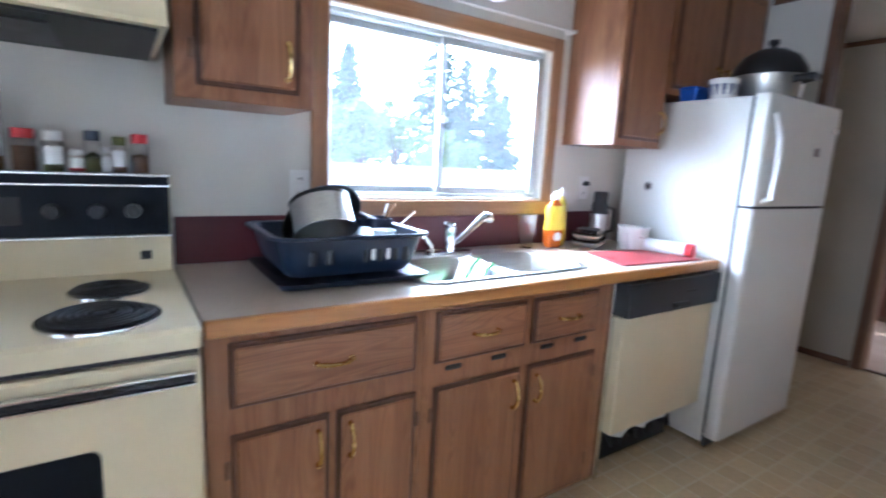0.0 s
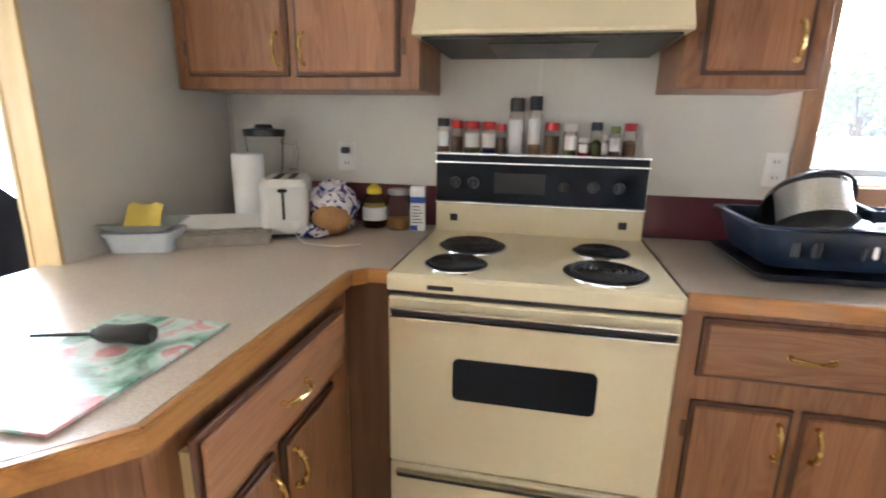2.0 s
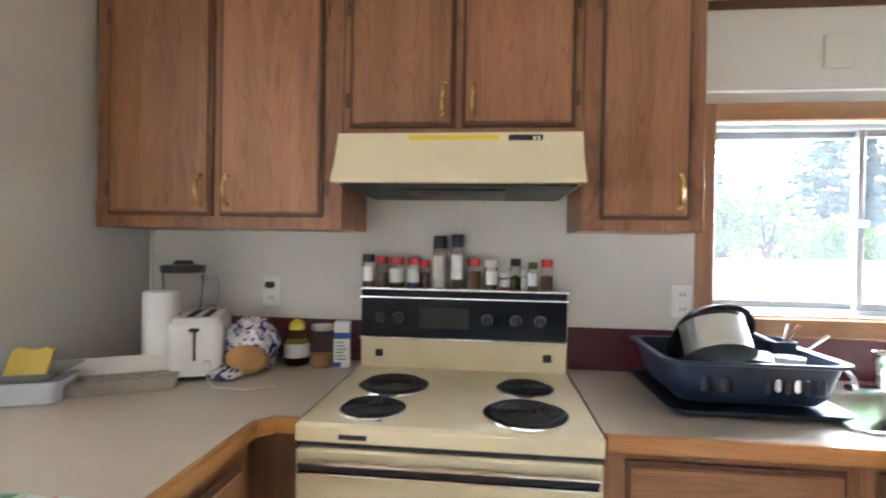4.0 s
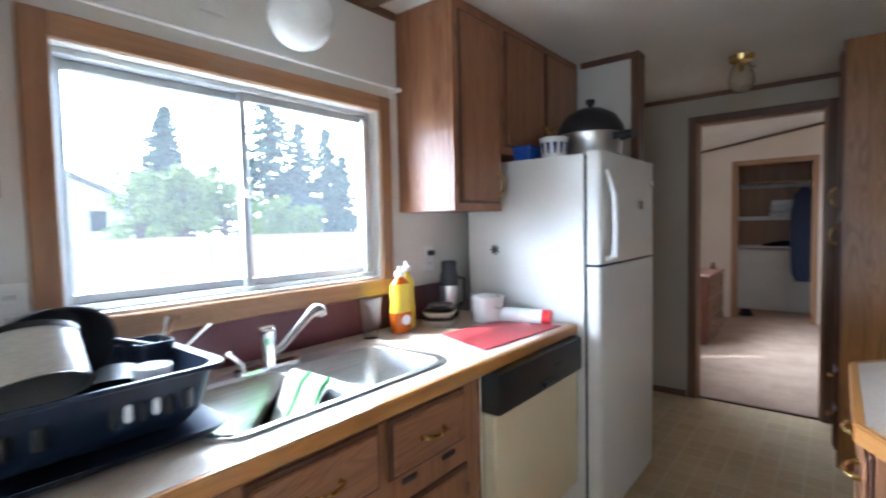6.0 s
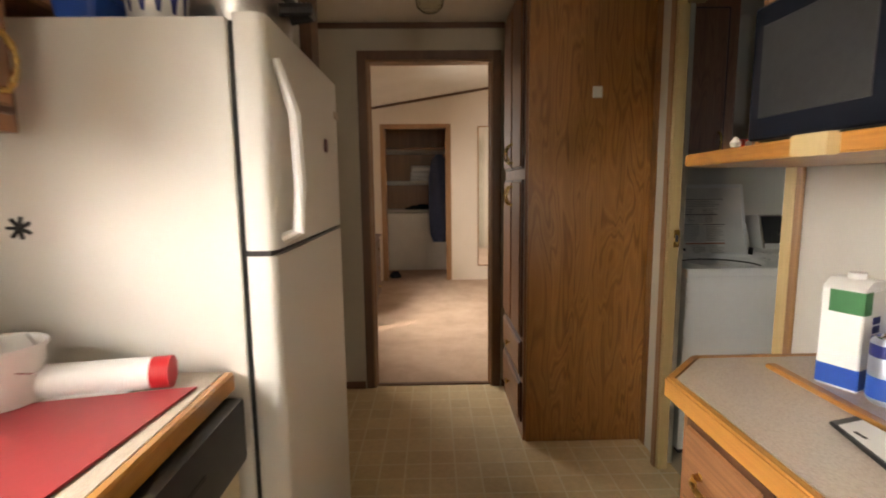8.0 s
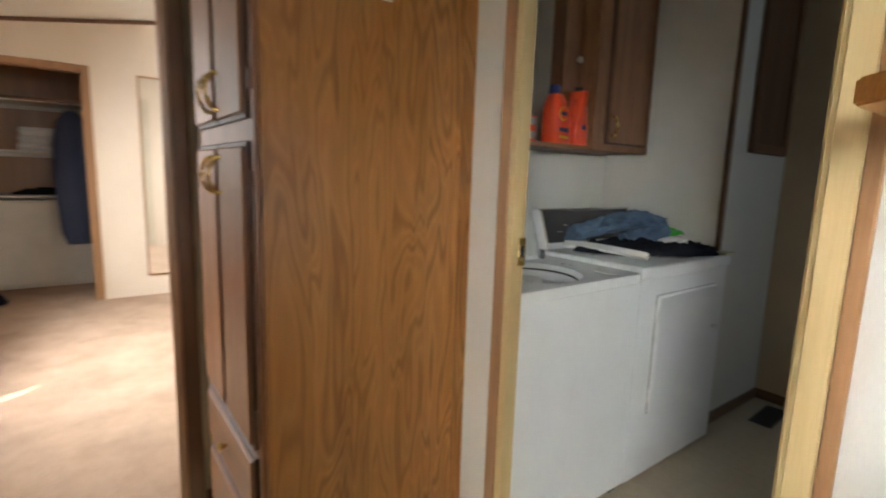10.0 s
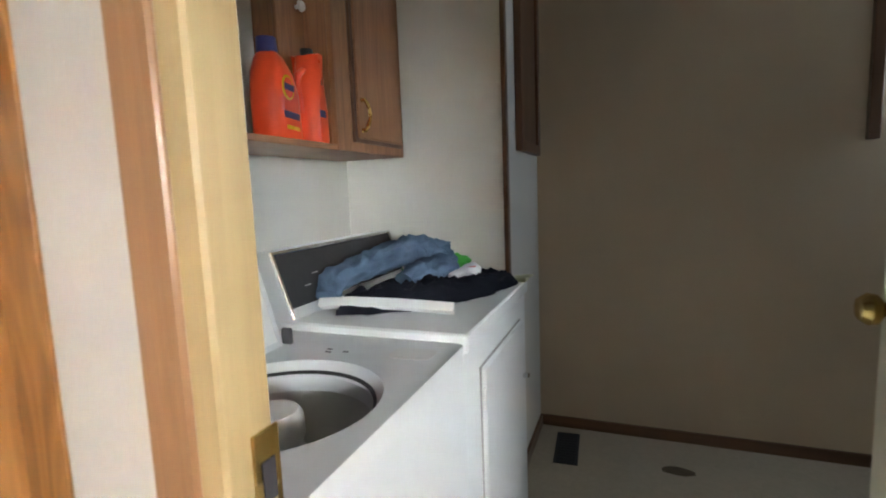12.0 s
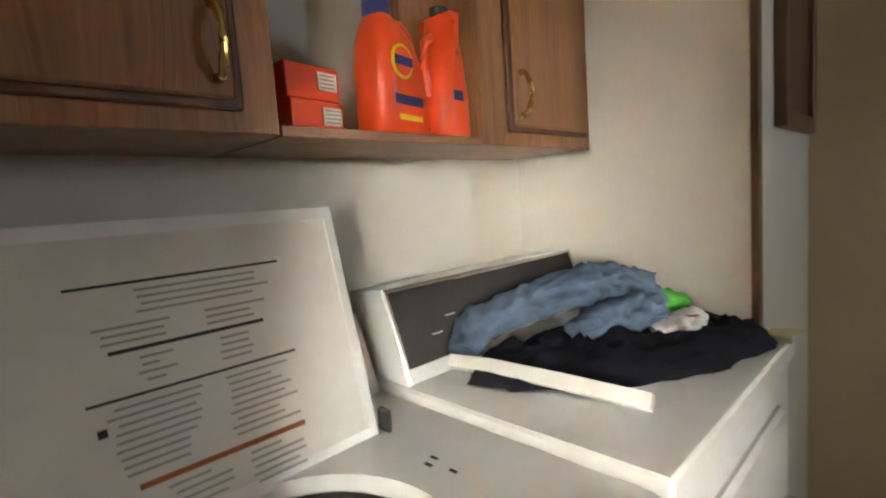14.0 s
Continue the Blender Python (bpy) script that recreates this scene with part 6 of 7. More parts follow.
for x in (-0.19, 0.19):
    for y in (-0.18, 0.18):
        part("leg", rod((x * 1.1, y * 1.1, 0.0), (x, y, 0.43), 0.014, 0.018, 10), trim_dark, ch)
    part("back_post", rod((x, 0.19, 0.44), (x, 0.215, 0.56), 0.015, seg=8), trim_dark, ch)
cu = thing("curtain", "red gingham curtain hanging beside the dining window", "curtain", -2.62, -0.05, 0.80)
bmw = bmesh.new()
rows = [[bmw.verts.new((-0.16 + 0.32 * i / 40, 0.022 * math.sin(i * 0.95) * (1.2 - 0.3 * z), z)) for i in range(41)] for z in (0.0, 0.4, 0.8, 1.28)]
skin(bmw, rows, False)
fabric = part("fabric", bmw, gingham, cu)
sol = fabric.modifiers.new("cloth", "SOLIDIFY")
sol.thickness = 0.003
part("rod", rod((-0.95, 0.0, 1.285), (0.62, 0.0, 1.285), 0.008, seg=10), white_p, cu)
pln = thing("hanging_plant", "sparse trailing plant in a small hanging pot", "plant", -1.03, -0.93, 1.62)
part("pot", lathe([(0, -0.02), (0.03, -0.02), (0.045, 0.05), (0.048, 0.055), (0.042, 0.05), (0, 0.035)], 18), white_p, pln)
part("hanger", rod((0, 0, 0.05), (0, 0, H - 1.62), 0.0015, seg=5), slate, pln)
stem = bmesh.new()
rng = random.Random(5)
for i in range(26):
    a = rng.uniform(0, 2 * math.pi)
    L, lift = rng.uniform(0.06, 0.18), rng.uniform(0.02, 0.12)
    tip = Vector((math.cos(a) * L, math.sin(a) * L, 0.05 - rng.uniform(0.0, 0.32)))
    tube(arc((0, 0, 0.045), (tip.x * 0.6, tip.y * 0.6, 0.04 + lift * (1 if tip.z > -0.1 else 0.4)), tip, 7), 0.002, 5, stem, radii=[0.002, 0.0024, 0.003, 0.003, 0.003, 0.0024, 0.0016, 0.0008])
part("fronds", stem, leaf_mat("plant_leaf", (0.14, 0.20, 0.06), (0.24, 0.28, 0.12)), pln)

# ---------------------------------------------------------------- laundry
WF = 4.05
ws = thing("washing_machine", "white top-loading washing machine with its lid open", "washing machine", WF, -2.21, 0, -90)
# local x runs towards world -y, local y towards +x; the front is at y = 0
W1 = 0.67
for nm, r in (("front_panel", (0.0, W1, 0.0, 0.012, 0.03, 0.868)), ("back_panel", (0.0, W1, 0.69, 0.70, 0.03, 0.868)), ("side_panel", (0.0, 0.01, 0.012, 0.69, 0.03, 0.868)), ("side_panel", (W1 - 0.01, W1, 0.012, 0.69, 0.03, 0.868)), ("base_panel", (0.01, W1 - 0.01, 0.012, 0.69, 0.03, 0.04))):
    part(nm, box(*r, bev=0.003), enamel, ws)
topm = bmesh.new()
TC, TR = (0.295, 0.235), 0.198
edges = []
for loop in (rrect(-0.001, W1 + 0.001, -0.003, 0.705, 0.02, 0.905), [(TC[0] + TR * math.cos(2 * math.pi * i / 48), TC[1] + TR * math.sin(2 * math.pi * i / 48), 0.905) for i in range(48)]):
    vs = [topm.verts.new(p) for p in loop]
    edges += [topm.edges.new((vs[i], vs[(i + 1) % len(vs)])) for i in range(len(vs))]
bmesh.ops.triangle_fill(topm, use_beauty=False, edges=edges)
topm.normal_update()
bmesh.ops.delete(topm, geom=[f for f in topm.faces if (f.calc_center_median().xy - Vector(TC)).length < TR * 0.985 and all((v.co.xy - Vector(TC)).length < TR * 1.01 for v in f.verts)], context="FACES_ONLY")
loft([rrect(-0.001, W1 + 0.001, -0.003, 0.705, 0.02, 0.869), rrect(-0.001, W1 + 0.001, -0.003, 0.705, 0.02, 0.905)], False, False, topm)
part("top", topm, enamel, ws)
part("tub_ring", lathe([(TR, 0.010), (TR - 0.008, -0.006), (TR - 0.02, -0.02), (TR - 0.022, -0.05)], 48, at=(*TC, 0.895)), enamel, ws)
part("seal", lathe([(TR - 0.020, -0.014), (TR - 0.014, -0.008), (TR - 0.013, -0.018), (TR - 0.02, -0.024)], 48, at=(*TC, 0.895)), slate, ws, "dark grey tub seal")
tb = part("tub", lathe([(TR - 0.02, -0.05), (TR - 0.012, -0.07), (TR - 0.012, -0.20), (TR - 0.03, -0.205), (TR - 0.035, -0.36), (0.0, -0.36)], 48, at=(*TC, 0.895)), white_p, ws)
part("lint_bed", lathe([(TR - 0.034, -0.21), (0.07, -0.215), (0, -0.215)], 40, at=(*TC, 0.895)), tub_grey, tb, "glossy grey bottom of the tub")
hole = finish("drain_hole", lathe([(0.004, 0.0015), (0.0, 0.0018)], 8), dark_ink)
for i in range(40):
    a, q = i * 2.4, 0.08 + 0.0026 * i
    share("drain_hole", hole, tb, Matrix.Translation((TC[0] + q * math.cos(a), TC[1] + q * math.sin(a), 0.681)))
part("agitator", lathe([(0.08, -0.34), (0.055, -0.22), (0.048, -0.13), (0.058, -0.11), (0.056, -0.095), (0.048, -0.075), (0.055, -0.06), (0.053, -0.025), (0.045, -0.012), (0, -0.01)], 30, at=(*TC, 0.895)), white_p, ws, "white ribbed agitator")
lid = part("lid", loft([[(x, y, z) for x, y in ((0.03, 0.0), (0.555, 0.0), (0.55, 0.022), (0.035, 0.022))] for z in (0.0, 0.005)] + [[(x, y, z) for x, y in ((0.0, 0.0), (0.59, 0.0), (0.585, 0.022), (0.005, 0.022))] for z in (0.402, 0.413)]), enamel, ws, "raised white lid with printed instructions")
lid.matrix_basis = pose(0, 0.415, 0.898, -21, 0, 0)
part("lid_liner", loft([[(0.05, -0.006, 0.03), (0.535, -0.006, 0.03), (0.565, -0.006, 0.383), (0.02, -0.006, 0.383)], [(0.04, 0.001, 0.02), (0.545, 0.001, 0.02), (0.575, 0.001, 0.393), (0.01, 0.001, 0.393)]]), white_p, lid)
rngl = random.Random(3)
for z, x0, x1, mt, t in ((0.323, 0.183, 0.461, dark_ink, 0.0035), (0.235, 0.216, 0.415, dark_ink, 0.005), (0.178, 0.184, 0.451, dark_ink, 0.0035), (0.071, 0.22, 0.436, rust, 0.007)):
    part("printed_rule", box(x0, x1, -0.0072, -0.006, z - t / 2, z + t / 2), mt, lid)
for zt, n, col in ((0.313, 4, (0.255, 0.44)), (0.268, 3, (0.20, 0.30)), (0.268, 3, (0.33, 0.43)), (0.224, 4, (0.24, 0.29)), (0.224, 4, (0.34, 0.42)), (0.168, 9, (0.20, 0.315)), (0.168, 9, (0.335, 0.44)), (0.06, 5, (0.245, 0.325)), (0.06, 5, (0.345, 0.43))):
    for i in range(n):
        x0 = col[0] + rngl.uniform(0, 0.012)
        part("printed_line", box(x0, col[1] - rngl.uniform(0, 0.035), -0.0068, -0.006, zt - 0.0098 * i - 0.0032, zt - 0.0098 * i), ink, lid, smooth=0)
part("hazard_mark", box(0.19, 0.20, -0.007, -0.006, 0.139, 0.149), dark_ink, lid)
part("warning_mark", box(0.198, 0.216, -0.007, -0.006, 0.031, 0.046), dark_ink, lid)
for x in (0.018, 0.568):
    part("lid_hinge", box(x - 0.006, x + 0.006, 0.40, 0.43, 0.905, 0.945, bev=0.004), slate, ws)
con = part("console", loft([[(x, 0.56, 0.905), (x, 0.70, 0.905), (x, 0.70, 1.05), (x, 0.625, 1.06)] for x in (0.0, W1)]), white_p, ws)
for x, y in ((0.548, 0.235), (0.538, 0.275), (0.556, 0.282)):
    part("bleach_mark", box(x, x + 0.006, y, y + 0.014, 0.905, 0.9056), dark_ink, ws)
part("bleach_cup", loft([rrect(0.545, 0.605, 0.04, 0.13, 0.02, 0.899), rrect(0.54, 0.61, 0.035, 0.135, 0.022, 0.9065), rrect(0.55, 0.60, 0.045, 0.125, 0.018, 0.9065)], False, True), white_p, ws)
part("feet", boxes((0.02, 0.06, 0.02, 0.06, 0, 0.03), (W1 - 0.06, W1 - 0.02, 0.02, 0.06, 0, 0.03), (0.02, 0.06, 0.62, 0.66, 0, 0.03), (W1 - 0.06, W1 - 0.02, 0.62, 0.66, 0, 0.03)), black, ws)

dy = thing("clothes_dryer", "white front-door clothes dryer with a tilted black console", "dryer", WF, -2.89, 0, -90)
W2 = 0.715
part("cabinet_body", box(0.0, W2, 0.004, 0.70, 0.02, 0.875, bev=0.008, seg=2), enamel, dy)
part("top", box(-0.003, W2 + 0.003, -0.008, 0.705, 0.876, 0.925, bev=0.014, seg=3), enamel, dy)
dd = part("door", box(0.12, 0.60, -0.012, 0.004, 0.30, 0.80, bev=0.006), enamel, dy, "recessed square dryer door")
part("door_gap", box(0.117, 0.603, -0.001, 0.0035, 0.297, 0.803), ink, dy)
for z in (0.38, 0.72):
    part("hinge", box(0.108, 0.121, -0.014, -0.004, z - 0.03, z + 0.03, bev=0.002), white_p, dd)
part("pull", box(0.575, 0.597, -0.034, -0.012, 0.60, 0.615, bev=0.004), chrome, dd)
dcn = part("console", loft([[(x, 0.49, 0.925), (x, 0.66, 0.925), (x, 0.66, 1.10), (x, 0.555, 1.11)] for x in (0.005, W2 - 0.005)]), enamel, dy)
tilt = math.degrees(math.atan2(0.065, 0.185))
fp = part("control_panel", box(0.017, W2 - 0.017, -0.004, 0.0, 0.03, 0.186, bev=0.001), slate, dcn, "dark grey control panel")
fp.matrix_basis = pose(0, 0.49, 0.925, -tilt, 0, 0)
for x in (0.011, W2 - 0.011):
    part("console_trim", box(x - 0.006, x + 0.006, -0.008, 0.0, 0.0, 0.195, bev=0.003), chrome, dcn).matrix_basis = pose(0, 0.49, 0.925, -tilt, 0, 0)
part("top_trim", box(0.01, W2 - 0.01, -0.007, 0.0, 0.184, 0.194, bev=0.002), chrome, dcn).matrix_basis = pose(0, 0.49, 0.925, -tilt, 0, 0)
kn = part("timer_knob", lathe([(0.034, 0.0), (0.032, 0.012), (0.022, 0.014), (0.02, 0.028), (0, 0.03)], 26), alum, fp, "brushed timer knob")
kn.matrix_basis = pose(0.58, -0.004, 0.10, 90, 0, 0)
part("knob_grip", box(-0.004, 0.004, -0.018, 0.018, 0.028, 0.036), black, kn)
for i in range(6):
    part("mark", box(0.10 + 0.05 * i, 0.13 + 0.05 * i, -0.0046, -0.004, 0.08 + 0.03 * (i % 2), 0.083 + 0.03 * (i % 2)), ink, fp)


def heap(name, label, cat, mat, cx, cy, z, rx, ry, h, seed, rz=0, bumps=5.0, amp=0.45, power=0.8):
    """A crumpled heap of cloth on a flat top: folds from ridged noise, thinning to its rim."""
    bm = bmesh.new()
    n, rings = 56, 14
    c, s = math.cos(radians(rz)), math.sin(radians(rz))
    vs = []
    for k in range(rings + 1):
        q = k / rings
        row = []
        for i in range(n):
            a = 2 * math.pi * i / n
            edge = 1 + 0.14 * noise.noise(Vector((math.cos(a) * 1.6 + seed, math.sin(a) * 1.6, seed))) + 0.12 * noise.noise(Vector((math.cos(a) * 5 + seed, math.sin(a) * 5, seed)))
            u, v = q * edge * math.cos(a), q * edge * math.sin(a)
            p = Vector((u * rx * bumps * 2.2, v * ry * bumps * 2.2, seed * 3.1))
            fold = 1 - abs(noise.noise(p * 1.3)) * 1.6 + 0.35 * noise.noise(p * 3.3)
            hh = h * (max(0.0, 1 - q ** 2.4) ** power) * (1 - amp + amp * fold) + 0.004 * (1 - q)
            row.append(bm.verts.new((cx + c * u * rx - s * v * ry, cy + s * u * rx + c * v * ry, z + max(0.0, hh))))
        vs.append(row)
    skin(bm, vs[1:], True)
    mid = bm.verts.new((cx, cy, z + h * 0.95))
    for i in range(n):
        bm.faces.new((mid, vs[1][i], vs[1][(i + 1) % n]))
    for v in vs[0]:
        bm.verts.remove(v)
    bm.faces.new(list(reversed(vs[-1])))
    return solo(name, bm, mat, label, cat, smooth=60)


def cloth_roll(name, label, mat, points, radii, seed, parent=None):
    """A bunched tube of cloth: a path of thick rings creased by ridged noise."""
    bm = bmesh.new()
    pts = [Vector(p) for p in points]
    path, rad = [], []
    for k in range(len(pts) - 1):
        for i in range(16):
            t = i / 16
            t = t * t * (3 - 2 * t)
            path.append(pts[k].lerp(pts[k + 1], t))
            rad.append(radii[k] * (1 - t) + radii[k + 1] * t)
    path.append(pts[-1])
    rad.append(radii[-1])
    rings, n = [], 64
    for k, p in enumerate(path):
        d = (path[min(k + 1, len(path) - 1)] - path[max(k - 1, 0)]).normalized()
        a = d.cross(Vector((0, 0, 1))).normalized()
        b = a.cross(d)
        row = []
        for i in range(n):
            u = 2 * math.pi * i / n
            o = a * math.cos(u) + b * math.sin(u)
            q = (p + o * rad[k]) * 21 + Vector((seed, seed * 2, 0))
            r = rad[k] * (0.86 + 0.42 * (0.5 - abs(noise.noise(q))) + 0.20 * noise.noise(q * 2.3) - 0.22 * abs(noise.noise(q * 1.7 + Vector((3, 1, 7)))) + 0.07 * noise.noise(q * 5.5))
            v = p + Vector((o.x * r, o.y * r, o.z * r * 0.72))
            v.z = max(v.z, 0.9275)
            row.append(bm.verts.new(v))
        rings.append(row)
    skin(bm, rings, True)
    bm.faces.new(rings[0])
    bm.faces.new(list(reversed(rings[-1])))
    return part(name, bm, mat, parent, smooth=70) if parent else solo(name, bm, mat, label, "clothing", smooth=70)


heap("black_clothes", "black garment spread over the dryer top", "clothing", black_cloth, 4.285, -3.285, 0.9285, 0.165, 0.355, 0.062, 2.0, -30, 6.5, 0.75, 0.35)
jn = thing("jeans", "faded blue jeans crumpled over the black garment", "clothing")
cloth_roll("leg", "", denim, [(4.52, -3.03, 0.96), (4.55, -3.10, 0.995), (4.47, -3.20, 1.035), (4.39, -3.33, 1.07), (4.32, -3.42, 1.05), (4.28, -3.45, 1.0)], [0.035, 0.052, 0.057, 0.067, 0.062, 0.03], 3.0, jn)
cloth_roll("second_leg", "", denim, [(4.35, -3.20, 0.985), (4.33, -3.28, 1.0), (4.28, -3.36, 1.01), (4.31, -3.43, 1.01)], [0.035, 0.052, 0.06, 0.04], 8.0, jn)
cloth_roll("white_shirt", "white cloth with a small red print on the laundry", white_cloth, [(4.24, -3.32, 0.975), (4.20, -3.36, 0.985), (4.20, -3.43, 0.985), (4.25, -3.47, 0.97)], [0.02, 0.032, 0.034, 0.02], 5.0)
cloth_roll("green_shirt", "bright green cloth among the laundry", green_cloth, [(4.36, -3.42, 0.99), (4.31, -3.47, 1.01), (4.25, -3.53, 0.995)], [0.03, 0.045, 0.035], 6.0)
solo("red_print", box(4.17, 4.195, -3.39, -3.37, 1.004, 1.0055), red, "small red print on the white cloth", "print")
wd = solo("curtain_wand", tube([(4.52, -3.00, 0.950), (4.42, -3.005, 0.958), (4.28, -3.02, 0.955), (4.13, -3.045, 0.945)], 0.018, 4), white_p, "white plastic rail lying on the dryer", "rail")
solo("drier_sheet_box", boxes((4.035, 4.085, -3.60, -3.535, 0.926, 0.940), (4.02, 4.06, -3.61, -3.55, 0.9405, 0.942), bev=0.001), plain("pale_yellow_card", (0.72, 0.70, 0.48), 0.7), "small pale yellow card on the dryer corner", "card")

# laundry wall cabinets: fronts face -x; local x runs towards -y
LCX = 4.515
LH = H - 1.393
cabinet("laundry_cabinet", "oak laundry cabinet with one door and brass pull", LCX, -3.135, 1.393, -90, 0.46, 0.285, LH, [door(0.085, 0.43, 0.03, 0.80, "l", True)])
cabinet("laundry_cabinet", "oak laundry cabinet with one door above the washer", LCX, -2.205, 1.393, -90, 0.465, 0.285, LH, [door(0.03, 0.41, 0.03, 0.80, "r", True)])
os_ = thing("open_shelf", "open oak shelf between the laundry cabinets", "shelf", LCX, -2.671, 1.393, -90)
part("board", box(0.0, 0.463, 0.0, 0.284, -0.002, 0.016, bev=0.002), oak_x, os_)
part("back_valance", box(0.335, 0.463, 0.092, 0.107, 0.017, LH - 0.002, bev=0.002), oak_z, os_, "oak panel above the shelf")
part("porcelain_knob", lathe([(0.006, 0.0), (0.006, 0.01), (0.016, 0.016), (0.014, 0.024), (0, 0.026)], 16), white_p, os_).matrix_basis = pose(0.428, 0.092, 0.413, 90, 0, 0)


def jug_bottle(x, y, rz, main, emblem):
    j = thing("detergent_jug", "orange laundry detergent jug with a blue cap", "detergent jug", x, y, 1.4095, rz, "detergent jugs")
    w, d = 0.075, 0.045

    def ring(z, x0, x1, dd):
        return [(px, py, z) for px, py, _ in rrect(x0, x1, -dd, dd, min(dd, (x1 - x0) / 2) * 0.8, 0, 4)]
    part("body", loft([ring(0.0, -0.068, 0.07, 0.042), ring(0.01, -0.075, 0.078, 0.047), ring(0.12, -0.075, 0.07, 0.047), ring(0.17, -0.07, 0.045, 0.044), ring(0.205, -0.058, 0.005, 0.034), ring(0.218, -0.05, -0.008, 0.026)]), main, j)
    part("handle", tube([(0.0, 0, 0.205), (0.03, 0, 0.212), (0.055, 0, 0.195), (0.068, 0, 0.15), (0.07, 0, 0.10)], 0.016, 10), main, j)
    part("cap", lathe([(0.026, 0.216), (0.027, 0.222), (0.025, 0.255), (0, 0.256)], 20, at=(-0.029, 0, 0)), deep_blue, j, "blue screw cap")
    if emblem:
        e = part("emblem", lathe([(0.0, 0.003), (0.031, 0.0024), (0.032, 0.0)], 26), soap_y, j, "yellow round emblem")
        e.matrix_basis = pose(-0.022, -0.0465, 0.13, 90, 0, 0)
        part("emblem_core", lathe([(0.0, 0.0042), (0.025, 0.0038), (0.026, 0.003)], 22), orange_p, e)
        part("emblem_bar", box(-0.026, 0.026, -0.008, 0.008, 0.0042, 0.0052), deep_blue, e)
    part("blue_band", box(-0.05, 0.035, -0.0484, -0.046, 0.052, 0.07, bev=0.001), deep_blue, j)
    part("foot_print", box(-0.04, 0.03, -0.0484, -0.046, 0.024, 0.034), soap_y, j)
    return j


jug_bottle(4.575, -2.94, -78, orange_p, True)
jb = thing("bleach_jug", "tall orange jug with a narrow neck and dark cap", "detergent jug", 4.557, -3.065, 1.4095, -84, "detergent jugs")
part("body", loft([[(px, py, z) for px, py, _ in rrect(-a, a, -0.042, 0.042, 0.03, 0, 4)] for a, z in ((0.045, 0.0), (0.05, 0.01), (0.048, 0.09), (0.036, 0.16), (0.02, 0.215), (0.016, 0.245))]), orange_p, jb)
part("cap", lathe([(0.018, 0.243), (0.018, 0.262), (0, 0.263)], 16), slate, jb)
part("handle", tube([(-0.025, 0, 0.20), (-0.05, 0, 0.185), (-0.058, 0, 0.13), (-0.046, 0, 0.08)], 0.010, 8), orange_p, jb)
part("blue_patch", box(-0.02, 0.01, -0.0435, -0.041, 0.07, 0.09), deep_blue, jb)
for k in (0, 1):
    ob = thing("dryer_sheet_carton", "small orange carton with a white label", "box", 4.64, -2.785 + 0.006 * k, 1.4095 + 0.0605 * k, -82, "orange cartons")
    part("carton", box(-0.062, 0.055, -0.045, 0.045, 0.0, 0.06, bev=0.002), orange_p, ob)
    part("label", box(0.005, 0.048, -0.0462, -0.045, 0.018, 0.05), paper, ob)
    part("print_bars", boxes(*[(0.01, 0.043, -0.0466, -0.0462, 0.022 + 0.007 * i, 0.025 + 0.007 * i) for i in range(4)]), ink, ob)

bwn = thing("wall_box", "dark brown wooden frame hung high in the laundry corner", "wooden frame", 0, 0, 0)
part("frame", boxes((4.10, 4.129, -3.90, -3.85, 1.41, H - 0.002), (4.10, 4.129, -4.28, -4.23, 1.41, H - 0.002), (4.10, 4.129, -4.23, -3.90, 1.41, 1.455), bev=0.003), trim_dark, bwn)
part("panel", box(4.114, 4.129, -4.23, -3.90, 1.455, H - 0.002), trim_dark, bwn)
bw2 = thing("wall_box", "dark brown wooden frame high on the laundry back wall", "wooden frame", 0, 0, 0)
part("frame", box(2.76, 2.80, -4.349, -4.315, 1.40, H - 0.002, bev=0.003), trim_dark, bw2)
fv = thing("floor_vent", "dark metal floor register in the laundry", "floor vent", 3.968, -4.128, 0.0, 3)
part("frame", ring_frame(-0.055, 0.055, -0.145, 0.145, 0.0, 0.005, 0.012, 0.001), slate, fv).matrix_basis = Matrix(((1, 0, 0, 0), (0, 0, 1, 0), (0, 1, 0, 0), (0, 0, 0, 1)))
part("duct", box(-0.045, 0.045, -0.135, 0.135, 0.0004, 0.0014), dark_ink, fv)
for i in range(11):
    part("slat", box(-0.043, 0.043, -0.128 + 0.0245 * i, -0.118 + 0.0245 * i, 0.0014, 0.004), slate, fv)
heap("floor_stain", "brown smudge of dried mud on the laundry floor", "stain", plain("dried_mud", (0.10, 0.07, 0.04), 0.95, 0, 0.3, 30), 3.487, -4.07, 0.0005, 0.07, 0.035, 0.002, 3.0)

# ---------------------------------------------------------------- bedroom and closet
bc = thing("bedroom_curtain", "closed tan curtain leaving a thin gap at the window", "curtain", 6.53, -0.045, 0.62)
cb_m = bmesh.new()
skin(cb_m, [[cb_m.verts.new((-0.70 + 1.44 * i / 90, 0.016 * math.sin(i * 0.9), z)) for i in range(91)] for z in (0.0, 0.5, 1.0, 1.30)], False)
part("fabric", cb_m, tan_card, bc).modifiers.new("cloth", "SOLIDIFY").thickness = 0.004
part("side_strip", box(-1.06, -0.765, -0.006, 0.006, 0.0, 1.30), tan_card, bc)
part("rod", rod((-1.08, 0.0, 1.31), (0.78, 0.0, 1.31), 0.008, seg=8), white_p, bc)
ds = thing("dresser", "reddish-brown wooden dresser against the bedroom wall", "dresser", 6.62, -0.02, 0.006, 0)
